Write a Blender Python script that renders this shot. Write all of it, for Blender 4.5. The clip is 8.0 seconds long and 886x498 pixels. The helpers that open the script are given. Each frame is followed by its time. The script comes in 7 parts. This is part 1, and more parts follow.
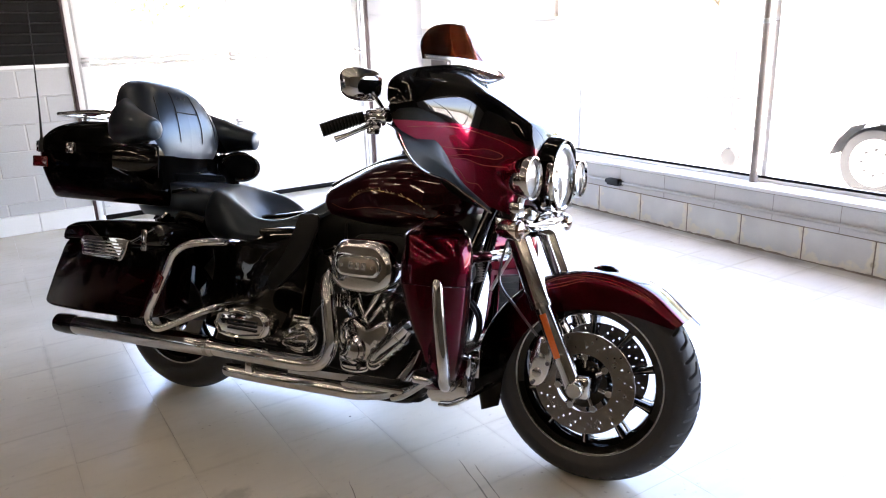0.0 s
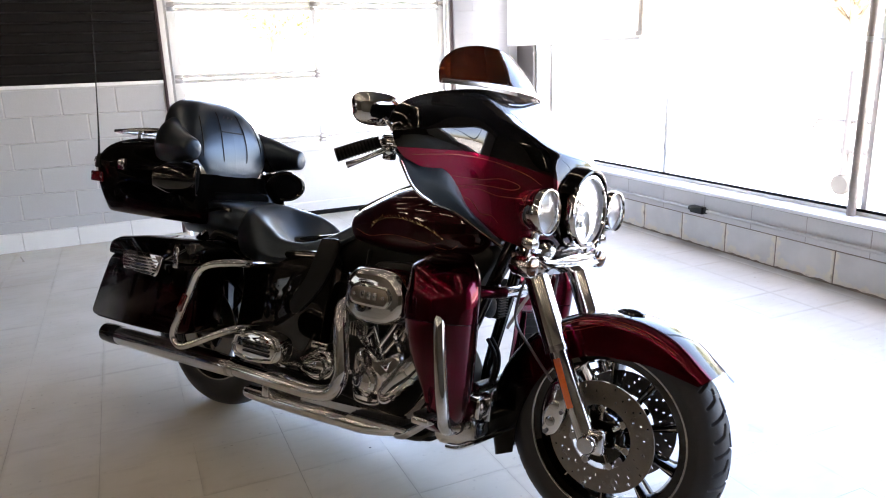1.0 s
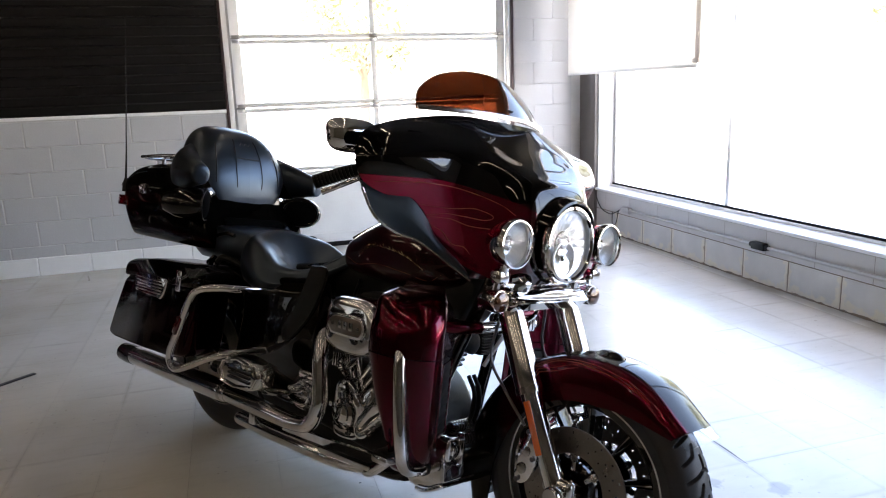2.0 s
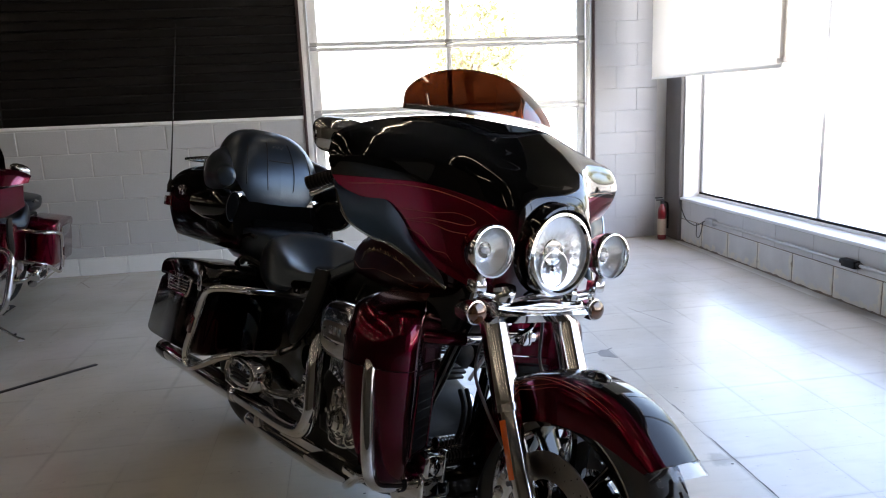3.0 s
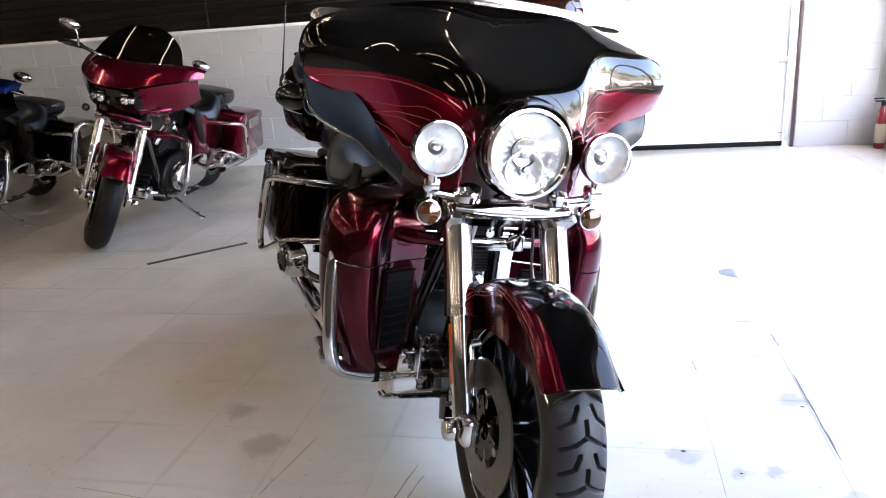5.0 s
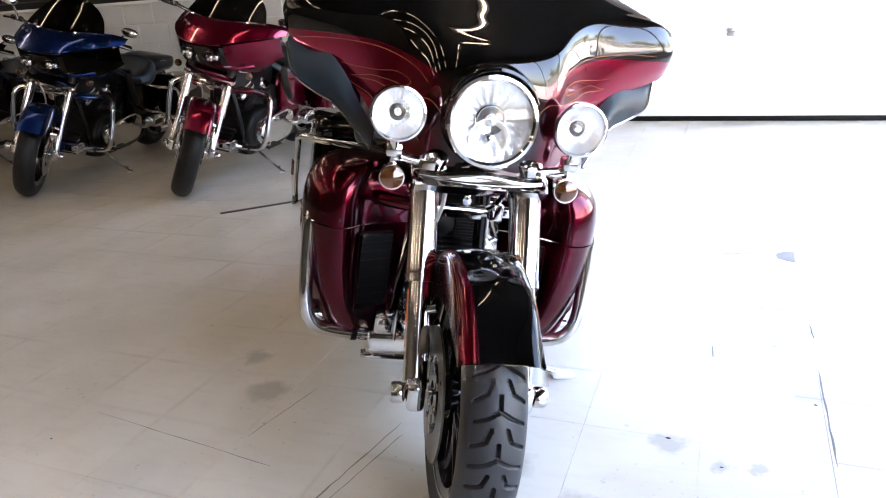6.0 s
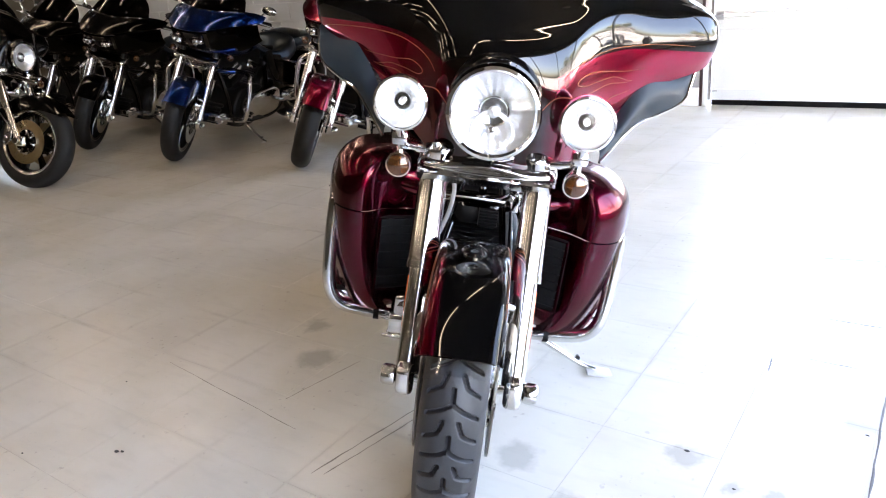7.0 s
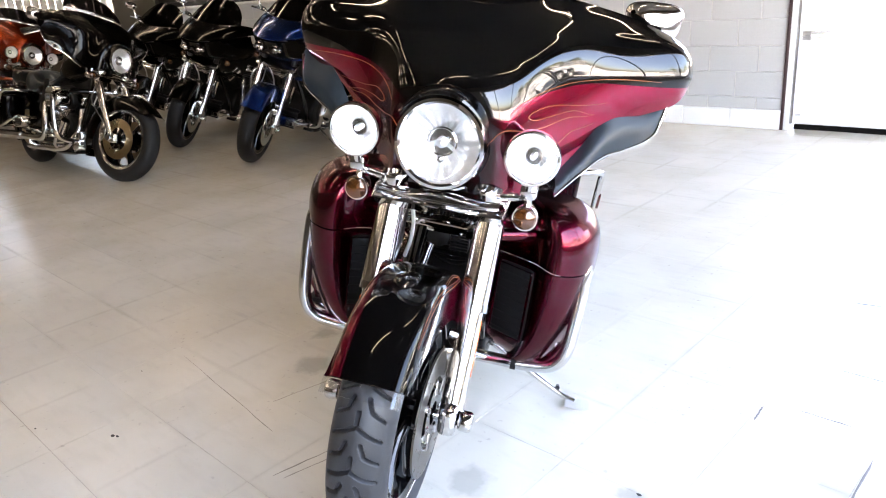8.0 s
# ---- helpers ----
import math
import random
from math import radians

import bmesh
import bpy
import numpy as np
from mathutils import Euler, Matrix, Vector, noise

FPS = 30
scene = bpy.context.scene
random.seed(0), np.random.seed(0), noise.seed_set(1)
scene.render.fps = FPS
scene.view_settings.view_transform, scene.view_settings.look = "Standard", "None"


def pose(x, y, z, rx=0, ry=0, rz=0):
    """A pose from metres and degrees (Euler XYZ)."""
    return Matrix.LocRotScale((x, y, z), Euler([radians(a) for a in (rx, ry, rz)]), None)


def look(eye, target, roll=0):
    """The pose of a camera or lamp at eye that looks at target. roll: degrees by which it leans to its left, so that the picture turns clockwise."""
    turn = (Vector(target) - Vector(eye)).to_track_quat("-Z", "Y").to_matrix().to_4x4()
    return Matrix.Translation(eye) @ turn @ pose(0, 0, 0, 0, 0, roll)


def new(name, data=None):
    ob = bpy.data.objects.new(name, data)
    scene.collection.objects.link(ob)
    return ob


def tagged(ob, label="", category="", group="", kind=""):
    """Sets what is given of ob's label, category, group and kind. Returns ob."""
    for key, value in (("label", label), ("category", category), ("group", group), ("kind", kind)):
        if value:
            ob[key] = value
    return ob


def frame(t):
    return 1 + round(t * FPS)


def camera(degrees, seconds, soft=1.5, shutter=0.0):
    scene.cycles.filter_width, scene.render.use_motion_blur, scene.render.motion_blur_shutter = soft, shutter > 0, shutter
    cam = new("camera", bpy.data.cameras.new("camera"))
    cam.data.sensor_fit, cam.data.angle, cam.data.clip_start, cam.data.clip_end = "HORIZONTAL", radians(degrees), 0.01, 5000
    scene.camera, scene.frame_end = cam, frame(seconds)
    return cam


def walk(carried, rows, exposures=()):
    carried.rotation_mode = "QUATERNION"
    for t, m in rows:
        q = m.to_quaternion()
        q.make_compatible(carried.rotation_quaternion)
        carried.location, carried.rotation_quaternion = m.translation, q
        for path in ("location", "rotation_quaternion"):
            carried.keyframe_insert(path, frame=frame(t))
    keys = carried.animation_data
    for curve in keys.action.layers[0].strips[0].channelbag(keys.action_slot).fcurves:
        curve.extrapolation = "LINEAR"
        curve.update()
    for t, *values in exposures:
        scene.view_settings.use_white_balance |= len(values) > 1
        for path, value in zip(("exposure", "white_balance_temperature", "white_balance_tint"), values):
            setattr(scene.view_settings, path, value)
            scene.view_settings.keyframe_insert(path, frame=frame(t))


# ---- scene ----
cam = camera(63.2, 8.0, 1.1)
PATH = [
    (0, (-0.472, 0.469, 1.366), (0.568, 2.08, 0.8), -2.0),
    (0.5, (-0.32, 0.49, 1.368), (0.642, 2.154, 0.816), -1.8),
    (1, (-0.161, 0.441, 1.377), (0.629, 2.204, 0.86), -1.9),
    (1.5, (0.019, 0.364, 1.38), (0.672, 2.197, 0.919), -1.9),
    (1.7, (0.086, 0.375, 1.369), (0.699, 2.225, 0.922), -2.0),
    (2.8, (0.456, 0.427, 1.317), (0.827, 2.353, 0.925), -2.3),
    (3, (0.535, 0.414, 1.309), (0.809, 2.356, 0.915), -2.4),
    (3.5, (0.713, 0.376, 1.287), (0.764, 2.323, 0.832), -2.7),
    (4, (0.866, 0.415, 1.265), (0.763, 2.342, 0.74), -3.4),
    (4.5, (1.019, 0.479, 1.261), (0.794, 2.378, 0.678), -3.6),
    (5, (1.217, 0.482, 1.248), (0.825, 2.342, 0.627), -4.3),
    (5.2, (1.307, 0.474, 1.248), (0.84, 2.308, 0.603), -4.3),
    (6.3, (1.663, 0.651, 1.227), (0.852, 2.335, 0.514), -4.8),
    (6.5, (1.716, 0.688, 1.227), (0.826, 2.328, 0.506), -5.2),
    (7, (1.92, 0.754, 1.238), (0.835, 2.27, 0.512), -5.4),
    (7.5, (2.113, 0.819, 1.252), (0.873, 2.208, 0.521), -5.6),
    (8, (2.23, 0.975, 1.264), (0.918, 2.319, 0.577), -4.8),
]
EXPOSURES = [(0, 4.97, 7100, 24), (1.5, 4.42, 7050, 22), (3.0, 3.80, 7000, 20), (3.5, 4.36, 6950, 21), (4.5, 5.04, 7000, 24), (6.5, 5.20, 7250, 23), (8.0, 5.42, 7420, 22)]
walk(cam, [(t, look(eye, target, roll)) for t, eye, target, roll in PATH], EXPOSURES)

# ---- world and light ----
sky_world = bpy.data.worlds.new("sky_world")
scene.world = sky_world
sky_world.use_nodes = True
wn = sky_world.node_tree
sky = wn.nodes.new("ShaderNodeTexSky")
sky.sky_type, sky.sun_disc = "NISHITA", False
sky.sun_elevation, sky.sun_rotation = radians(50), radians(200)
sky.dust_density = 3.0
wn.links.new(sky.outputs[0], wn.nodes["Background"].inputs[0])
wn.nodes["Background"].inputs[1].default_value = 0.15
sun_data = bpy.data.lights.new("sun", "SUN")
sun_data.energy, sun_data.angle, sun_data.color = 4.5, radians(12), (1.0, 0.96, 0.9)
sun = new("sun", sun_data)
sun.matrix_basis = look((-6, -14, 20), (0, 0, 0))


# ---- mesh helpers ----
def cr(points, n):
    """Points on a smooth curve through the given ones."""
    p = np.asarray(points, float)
    k = len(p)
    if k == 2:
        s = np.linspace(0, 1, n)[:, None]
        return p[0] * (1 - s) + p[1] * s
    e = np.concatenate([[2 * p[0] - p[1]], p, [2 * p[-1] - p[-2]]])
    s = np.linspace(0, k - 1, n)
    i = np.minimum(s.astype(int), k - 2)
    f = (s - i).reshape((-1,) + (1,) * (p.ndim - 1))
    a, b, c, d = e[i], e[i + 1], e[i + 2], e[i + 3]
    return 0.5 * (2 * b + (c - a) * f + (2 * a - 5 * b + 4 * c - d) * f ** 2 + (3 * b - a - 3 * c + d) * f ** 3)


def skin(keys, nu, nv):
    """A smooth grid through key sections."""
    rows = np.array([cr(k, nv) for k in keys])
    return cr(rows, nu)


def grid(g, close_u=False, close_v=False, cap=False, flip=False):
    g = np.asarray(g, float)
    nu, nv = g.shape[:2]
    faces = []
    for i in range(nu if close_u else nu - 1):
        for j in range(nv if close_v else nv - 1):
            a, b = i * nv + j, i * nv + (j + 1) % nv
            c, d = ((i + 1) % nu) * nv + (j + 1) % nv, ((i + 1) % nu) * nv + j
            faces.append((a, d, c, b) if flip else (a, b, c, d))
    if cap:
        first, last = list(range(nv)), [(nu - 1) * nv + j for j in range(nv)]
        faces += [tuple(first if flip else first[::-1]), tuple(last[::-1] if flip else last)]
    return [tuple(v) for v in g.reshape(-1, 3)], faces


def grid_normals(g):
    du = np.gradient(g, axis=0)
    dv = np.gradient(g, axis=1)
    n = np.cross(du, dv)
    return n / np.maximum(np.linalg.norm(n, axis=2, keepdims=True), 1e-9)


def shell(g, d):
    """A sheet of thickness d behind (along minus its normal) the grid."""
    g = np.asarray(g, float)
    back = g - grid_normals(g) * d
    loop = np.concatenate([g, back[:, ::-1]], axis=1)
    return grid(loop, close_v=True, cap=True)


def join(*parts):
    verts, faces = [], []
    for v, f in parts:
        o = len(verts)
        verts += v
        faces += [tuple(i + o for i in q) for q in f]
    return verts, faces


def moved(geo, m):
    return [tuple(m @ Vector(v)) for v in geo[0]], geo[1]


def mirrored(geo):
    return [(x, -y, z) for x, y, z in geo[0]], [tuple(reversed(f)) for f in geo[1]]


def tube(path, r, seg=10, n=0, closed=False):
    p = np.asarray(path, float)
    if n:
        p = cr(p, n)
    k = len(p)
    r = np.asarray(r, float)
    rad = np.full(k, float(r)) if r.ndim == 0 else np.interp(np.linspace(0, 1, k), np.linspace(0, 1, len(r)), r)
    t = np.gradient(p, axis=0)
    if closed:
        t = np.roll(p, -1, 0) - np.roll(p, 1, 0)
    t /= np.linalg.norm(t, axis=1, keepdims=True)
    ref = np.array([0, 0, 1.0]) if abs(t[0][2]) < 0.9 else np.array([0, 1.0, 0])
    a = np.linspace(0, 2 * np.pi, seg, endpoint=False)
    rings = []
    for i in range(k):
        u = ref - t[i] * (ref @ t[i])
        u /= np.linalg.norm(u)
        ref = u
        w = np.cross(t[i], u)
        rings.append(p[i] + rad[i] * (np.cos(a)[:, None] * u + np.sin(a)[:, None] * w))
    return grid(np.array(rings), close_u=closed, close_v=True, cap=not closed)


def lathe(profile, seg=32, axis="y", at=(0, 0, 0), closed=False, cap=True):
    """Turns (radius, height) round an axis through at."""
    a = np.linspace(0, 2 * np.pi, seg, endpoint=False)
    g = []
    for r, h in profile:
        c, s, o = r * np.cos(a), r * np.sin(a), np.full(seg, h)
        g.append(np.stack({"x": (o, c, s), "y": (s, o, c), "z": (c, s, o)}[axis], 1) + np.array(at))
    return grid(np.array(g), close_u=closed, close_v=True, cap=cap and not closed)


def rbox(x0, x1, y0, y1, z0, z1, r=0.0, seg=2):
    bm = bmesh.new()
    bmesh.ops.create_cube(bm, size=1)
    for v in bm.verts:
        v.co = ((x0 + x1) / 2 + v.co.x * (x1 - x0), (y0 + y1) / 2 + v.co.y * (y1 - y0), (z0 + z1) / 2 + v.co.z * (z1 - z0))
    if r:
        bmesh.ops.bevel(bm, geom=bm.edges[:], offset=r, segments=seg, profile=0.5, affect="EDGES", clamp_overlap=True)
    bm.verts.index_update()
    geo = [tuple(v.co) for v in bm.verts], [tuple(v.index for v in f.verts) for f in bm.faces]
    bm.free()
    return geo


def prism(outline, y0, y1, r=0.0, seg=2, n=0):
    """An (x, z) outline given depth along y, with rounded rims."""
    o = np.asarray(outline, float)
    if n:
        o = cr(np.concatenate([o, o[:1]]), n + 1)[:-1]
    c = o.mean(0)
    prof = [(0.0, y0)]
    steps = [(r * (1 - math.sin(a)), r * (1 - math.cos(a))) for a in np.linspace(0, math.pi / 2, seg + 1)] if r else [(0, 0)]
    rings = []
    size = np.linalg.norm(o - c, axis=1).mean()
    levels = [(ins, y0 + (d if y1 > y0 else -d)) for ins, d in steps] + [(ins, y1 - (d if y1 > y0 else -d)) for ins, d in reversed(steps)]
    for ins, y in levels:
        q = c + (o - c) * (1 - ins / size)
        rings.append(np.stack([q[:, 0], np.full(len(q), y), q[:, 1]], 1))
    return grid(np.array(rings), close_v=True, cap=True)


def ball(at, r, seg=16, squash=(1, 1, 1)):
    prof = [(math.sin(a), -math.cos(a)) for a in np.linspace(0.02, math.pi - 0.02, seg // 2 + 1)]
    v, f = lathe(prof, seg, "z")
    return [(at[0] + x * r * squash[0], at[1] + y * r * squash[1], at[2] + z * r * squash[2]) for x, y, z in v], f


def mesh_of(name, geo, material, smooth=40):
    me = bpy.data.meshes.new(name)
    me.from_pydata(geo[0], [], geo[1])
    bm = bmesh.new()
    bm.from_mesh(me)
    bmesh.ops.recalc_face_normals(bm, faces=bm.faces)
    bm.to_mesh(me)
    bm.free()
    me.materials.append(material)
    if smooth:
        me.polygons.foreach_set("use_smooth", [True] * len(me.polygons))
        me.set_sharp_from_angle(angle=radians(smooth))
    return me


def part(name, geo, material, parent=None, label="", m=None, smooth=40):
    if m is not None:
        geo = moved(geo, m)
    ob = new(name, mesh_of(name, geo, material, smooth))
    ob.parent = parent
    if label:
        ob["label"] = label
    return ob


def thing(name, m, label, category, group="", kind=""):
    e = new(name)
    e.empty_display_size = 0.1
    e.matrix_basis = m
    return tagged(e, label, category, group, kind)


# ---- materials ----
def nodes_of(name):
    m = bpy.data.materials.new(name)
    m.use_nodes = True
    return m, m.node_tree, m.node_tree.nodes["Principled BSDF"]


def mix_col(nt, a, b, fac, mode="MIX"):
    n = nt.nodes.new("ShaderNodeMix")
    n.data_type, n.blend_type = "RGBA", mode
    for slot, v in ((0, fac), (6, a), (7, b)):
        if hasattr(v, "is_output"):
            nt.links.new(v, n.inputs[slot])
        else:
            n.inputs[slot].default_value = v if slot == 0 else (*v[:3], 1)
    return n.outputs[2]


def noise_out(nt, scale, detail=4, coord="Object", stretch=None):
    tc = nt.nodes.new("ShaderNodeTexCoord")
    n = nt.nodes.new("ShaderNodeTexNoise")
    n.inputs["Scale"].default_value, n.inputs["Detail"].default_value = scale, detail
    src = nt.nodes.new("ShaderNodeNewGeometry").outputs["Position"] if coord == "World" else tc.outputs[coord]
    if stretch:
        mp = nt.nodes.new("ShaderNodeMapping")
        mp.inputs["Scale"].default_value = stretch
        nt.links.new(src, mp.inputs[0])
        src = mp.outputs[0]
    nt.links.new(src, n.inputs["Vector"])
    return n.outputs["Fac"]


def ramp(nt, fac, lo, hi, a=0.0, b=1.0):
    n = nt.nodes.new("ShaderNodeMapRange")
    n.inputs[1].default_value, n.inputs[2].default_value, n.inputs[3].default_value, n.inputs[4].default_value = lo, hi, a, b
    nt.links.new(fac, n.inputs[0])
    return n.outputs[0]


def maths(nt, op, a, b=None):
    n = nt.nodes.new("ShaderNodeMath")
    n.operation = op
    for i, v in enumerate((a, b)):
        if v is None:
            continue
        if hasattr(v, "is_output"):
            nt.links.new(v, n.inputs[i])
        else:
            n.inputs[i].default_value = v
    return n.outputs[0]


def bump(nt, bsdf, height, strength, distance=0.002):
    n = nt.nodes.new("ShaderNodeBump")
    n.inputs["Strength"].default_value, n.inputs["Distance"].default_value = strength, distance
    nt.links.new(height, n.inputs["Height"])
    nt.links.new(n.outputs[0], bsdf.inputs["Normal"])


def mat(name, col, rough=0.5, metal=0.0, var=0.15, scale=3.0, grain=60.0, bumps=0.0, coat=0.0, rvar=0.15, pieces=0.0, spec=0.5):
    where = "World" if pieces else "Object"
    m, nt, b = nodes_of(name)
    big = noise_out(nt, scale, 4, where)
    fine = noise_out(nt, grain, 6, where)
    f = maths(nt, "ADD", maths(nt, "MULTIPLY", big, 0.65), maths(nt, "MULTIPLY", fine, 0.35))
    f = ramp(nt, f, 0.3, 0.7)
    dark, light = [c * (1 - var) for c in col], [min(1, c * (1 + var * 0.6)) for c in col]
    out = mix_col(nt, dark, light, f)
    if pieces:
        info = nt.nodes.new("ShaderNodeObjectInfo")
        geo = nt.nodes.new("ShaderNodeNewGeometry")
        rnd = maths(nt, "FRACT", maths(nt, "ADD", info.outputs["Random"], geo.outputs["Random Per Island"]))
        out = mix_col(nt, out, [c * (1 - pieces) for c in col], maths(nt, "MULTIPLY", rnd, 0.8))
    nt.links.new(out, b.inputs["Base Color"])
    nt.links.new(ramp(nt, f, 0, 1, max(0.02, rough * (1 - rvar)), min(1, rough * (1 + rvar))), b.inputs["Roughness"])
    b.inputs["Metallic"].default_value = metal
    b.inputs["Specular IOR Level"].default_value = spec
    b.inputs["Coat Weight"].default_value, b.inputs["Coat Roughness"].default_value = coat, 0.03
    if bumps:
        bump(nt, b, fine, bumps)
    return m


chrome = mat("chrome", (0.66, 0.655, 0.65), 0.05, 1.0, 0.06, rvar=0.5)
polished = mat("polished_alloy", (0.48, 0.475, 0.465), 0.18, 1.0, 0.12)
steel_disc = mat("brushed_steel", (0.22, 0.195, 0.17), 0.3, 1.0, 0.15, 20, 200)
fork_alloy = mat("polished_fork_alloy", (0.74, 0.73, 0.72), 0.1, 1.0, 0.08)
black_gloss = mat("black_gloss", (0.002, 0.002, 0.0022), 0.4, 0.0, 0.2, coat=1.0, spec=0.0)
black_satin = mat("black_satin", (0.004, 0.004, 0.0042), 0.4, 0.0, 0.3, bumps=0.1, spec=0.25)
black_matte = mat("black_plastic", (0.004, 0.004, 0.0042), 0.55, 0.0, 0.3, bumps=0.15, grain=300, spec=0.12)
engine_black = mat("engine_black", (0.004, 0.004, 0.0042), 0.45, 0.1, 0.3, bumps=0.3, grain=250, spec=0.18)
leather = mat("black_leather", (0.003, 0.0045, 0.0075), 0.32, 0.0, 0.25, 6, 220, 0.12, rvar=0.0, spec=0.8)
# blue skylight sheen on the black leather, put into its specular tint
leather.node_tree.nodes["Principled BSDF"].inputs["Specular Tint"].default_value = (0.62, 0.80, 1.0, 1)
rubber = mat("tyre_rubber", (0.022, 0.022, 0.024), 0.5, 0.0, 0.3, 8, 150, 0.2, spec=0.45)
# darker rubber for the tyres of the other motorcycles
dark_rubber = mat("dark_tyre_rubber", (0.010, 0.010, 0.011), 0.6, 0.0, 0.3, 8, 150, 0.2, spec=0.3)
wine = mat("wine_red_paint", (0.072, 0.0006, 0.009), 0.23, 1.0, 0.1, coat=0.5, grain=400, rvar=0.0, spec=0.1)
gold = mat("gold_pinstripe", (0.21, 0.05, 0.008), 0.35, 0.1, 0.1)
red_lens = mat("red_lens", (0.09, 0.002, 0.003), 0.12, 0.0, 0.1, coat=1.0)
amber_lens = mat("amber_lens", (0.75, 0.13, 0.02), 0.15, 0.0, 0.1, coat=1.0)


BLACK, WINE, DKWINE = (0.0008, 0.0008, 0.0009), (0.27, 0.0008, 0.026), (0.012, 0.0003, 0.0015)


speaker_cloth = mat("speaker_cloth", (0.0015, 0.0015, 0.0016), 0.9, 0.0, 0.2, grain=400, spec=0.02)


def two_tone(name, upper, lower, kind):
    """Gloss paint in two colours, parted along a styled line."""
    m, nt, b = nodes_of(name)
    tc = nt.nodes.new("ShaderNodeTexCoord")
    sep = nt.nodes.new("ShaderNodeSeparateXYZ")
    nt.links.new(tc.outputs["Object"], sep.inputs[0])
    x, y, z = sep.outputs
    ay = maths(nt, "ABSOLUTE", y)
    if kind == "wing":
        k = maths(nt, "MAXIMUM", maths(nt, "SUBTRACT", 0.35, ay), 0.0)
        base = maths(nt, "ADD", 1.089, maths(nt, "MULTIPLY", y, 0.05))
        d = maths(nt, "SUBTRACT", z, maths(nt, "SUBTRACT", base, maths(nt, "MULTIPLY", maths(nt, "MULTIPLY", k, k), 1.3)))
    elif kind == "fender":
        d = maths(nt, "SUBTRACT", 0.0815, ay)
    elif kind == "bag":
        d = maths(nt, "SUBTRACT", z, 0.52)
    elif kind == "trunk":
        d = maths(nt, "SUBTRACT", z, 0.79)
    else:
        d = maths(nt, "SUBTRACT", z, 0.955)
    soft = 0.006 if kind == "fender" else 0.0008
    fac = ramp(nt, d, -soft, soft)
    if kind == "wing":
        lower = mix_col(nt, DKWINE, lower, ramp(nt, ay, 0.11, 0.21))   # airbrushed fade towards the nose
    flake = ramp(nt, noise_out(nt, 900, 2), 0.3, 0.7, 0.85, 1.15)
    col = mix_col(nt, lower, upper, fac)
    nt.links.new(mix_col(nt, col, (1, 1, 1), 0.0), b.inputs["Base Color"])
    wear = ramp(nt, noise_out(nt, 4, 5), 0.3, 0.7, 0.15, 0.21)
    nt.links.new(wear, b.inputs["Roughness"])
    nt.links.new(maths(nt, "MULTIPLY", maths(nt, "SUBTRACT", 1.0, fac), maths(nt, "MULTIPLY", flake, 0.95)), b.inputs["Metallic"])
    b.inputs["Specular IOR Level"].default_value = 0.01
    b.inputs["Coat Weight"].default_value, b.inputs["Coat Roughness"].default_value = {"wing": 0.72, "fender": 0.6}.get(kind, 0.4), 0.015
    b.inputs["Coat IOR"].default_value = {"wing": 1.6, "fender": 1.42}.get(kind, 1.3)
    return m


wing_paint = two_tone("wing_paint", BLACK, WINE, "wing")
fender_paint = two_tone("fender_paint", BLACK, (0.095, 0.0008, 0.010), "fender")
bag_paint = two_tone("bag_paint", BLACK, DKWINE, "bag")
trunk_paint = two_tone("trunk_paint", BLACK, DKWINE, "trunk")


def glass(name, col, rough=0.0, clear=0.9):
    m, nt, b = nodes_of(name)
    tr = nt.nodes.new("ShaderNodeBsdfTransparent")
    tr.inputs[0].default_value = (*col, 1)
    gl = nt.nodes.new("ShaderNodeBsdfGlossy")
    gl.inputs["Roughness"].default_value = rough
    lw = nt.nodes.new("ShaderNodeLayerWeight")
    lw.inputs[0].default_value = 0.5
    gloss = maths(nt, "ADD", 0.04, maths(nt, "MULTIPLY", maths(nt, "POWER", lw.outputs["Facing"], 5.0), 0.9))
    mx = nt.nodes.new("ShaderNodeMixShader")
    nt.links.new(gloss, mx.inputs[0])
    nt.links.new(tr.outputs[0], mx.inputs[1])
    nt.links.new(gl.outputs[0], mx.inputs[2])
    nt.links.new(mx.outputs[0], nt.nodes["Material Output"].inputs[0])
    return m


window_glass = glass("window_glass", (0.94, 0.96, 0.95))
smoked_glass = glass("smoked_glass", (0.17, 0.075, 0.042))
dark_visor = glass("dark_visor", (0.10, 0.09, 0.09))
deflector_glass = mat("smoked_plastic", (0.009, 0.0165, 0.023), 0.45, 0.0, 0.15, rvar=0.0, spec=0.3)
lens_glass = glass("lens_glass", (0.95, 0.96, 0.97))

# ---- the showroom: walls, floor, ceiling ----
FLOOR_Z = -0.02
BACK, SIDE, LEFT, NEAR, TOP = 6.9, 3.64, -9.6, -4.2, 3.7
GD0, GD1, GDTOP = 0.31, 2.89, 2.50       # garage opening
WIN0, WIN1, SILL, HEAD = -1.3, 6.59, 0.378, 2.8   # shop window

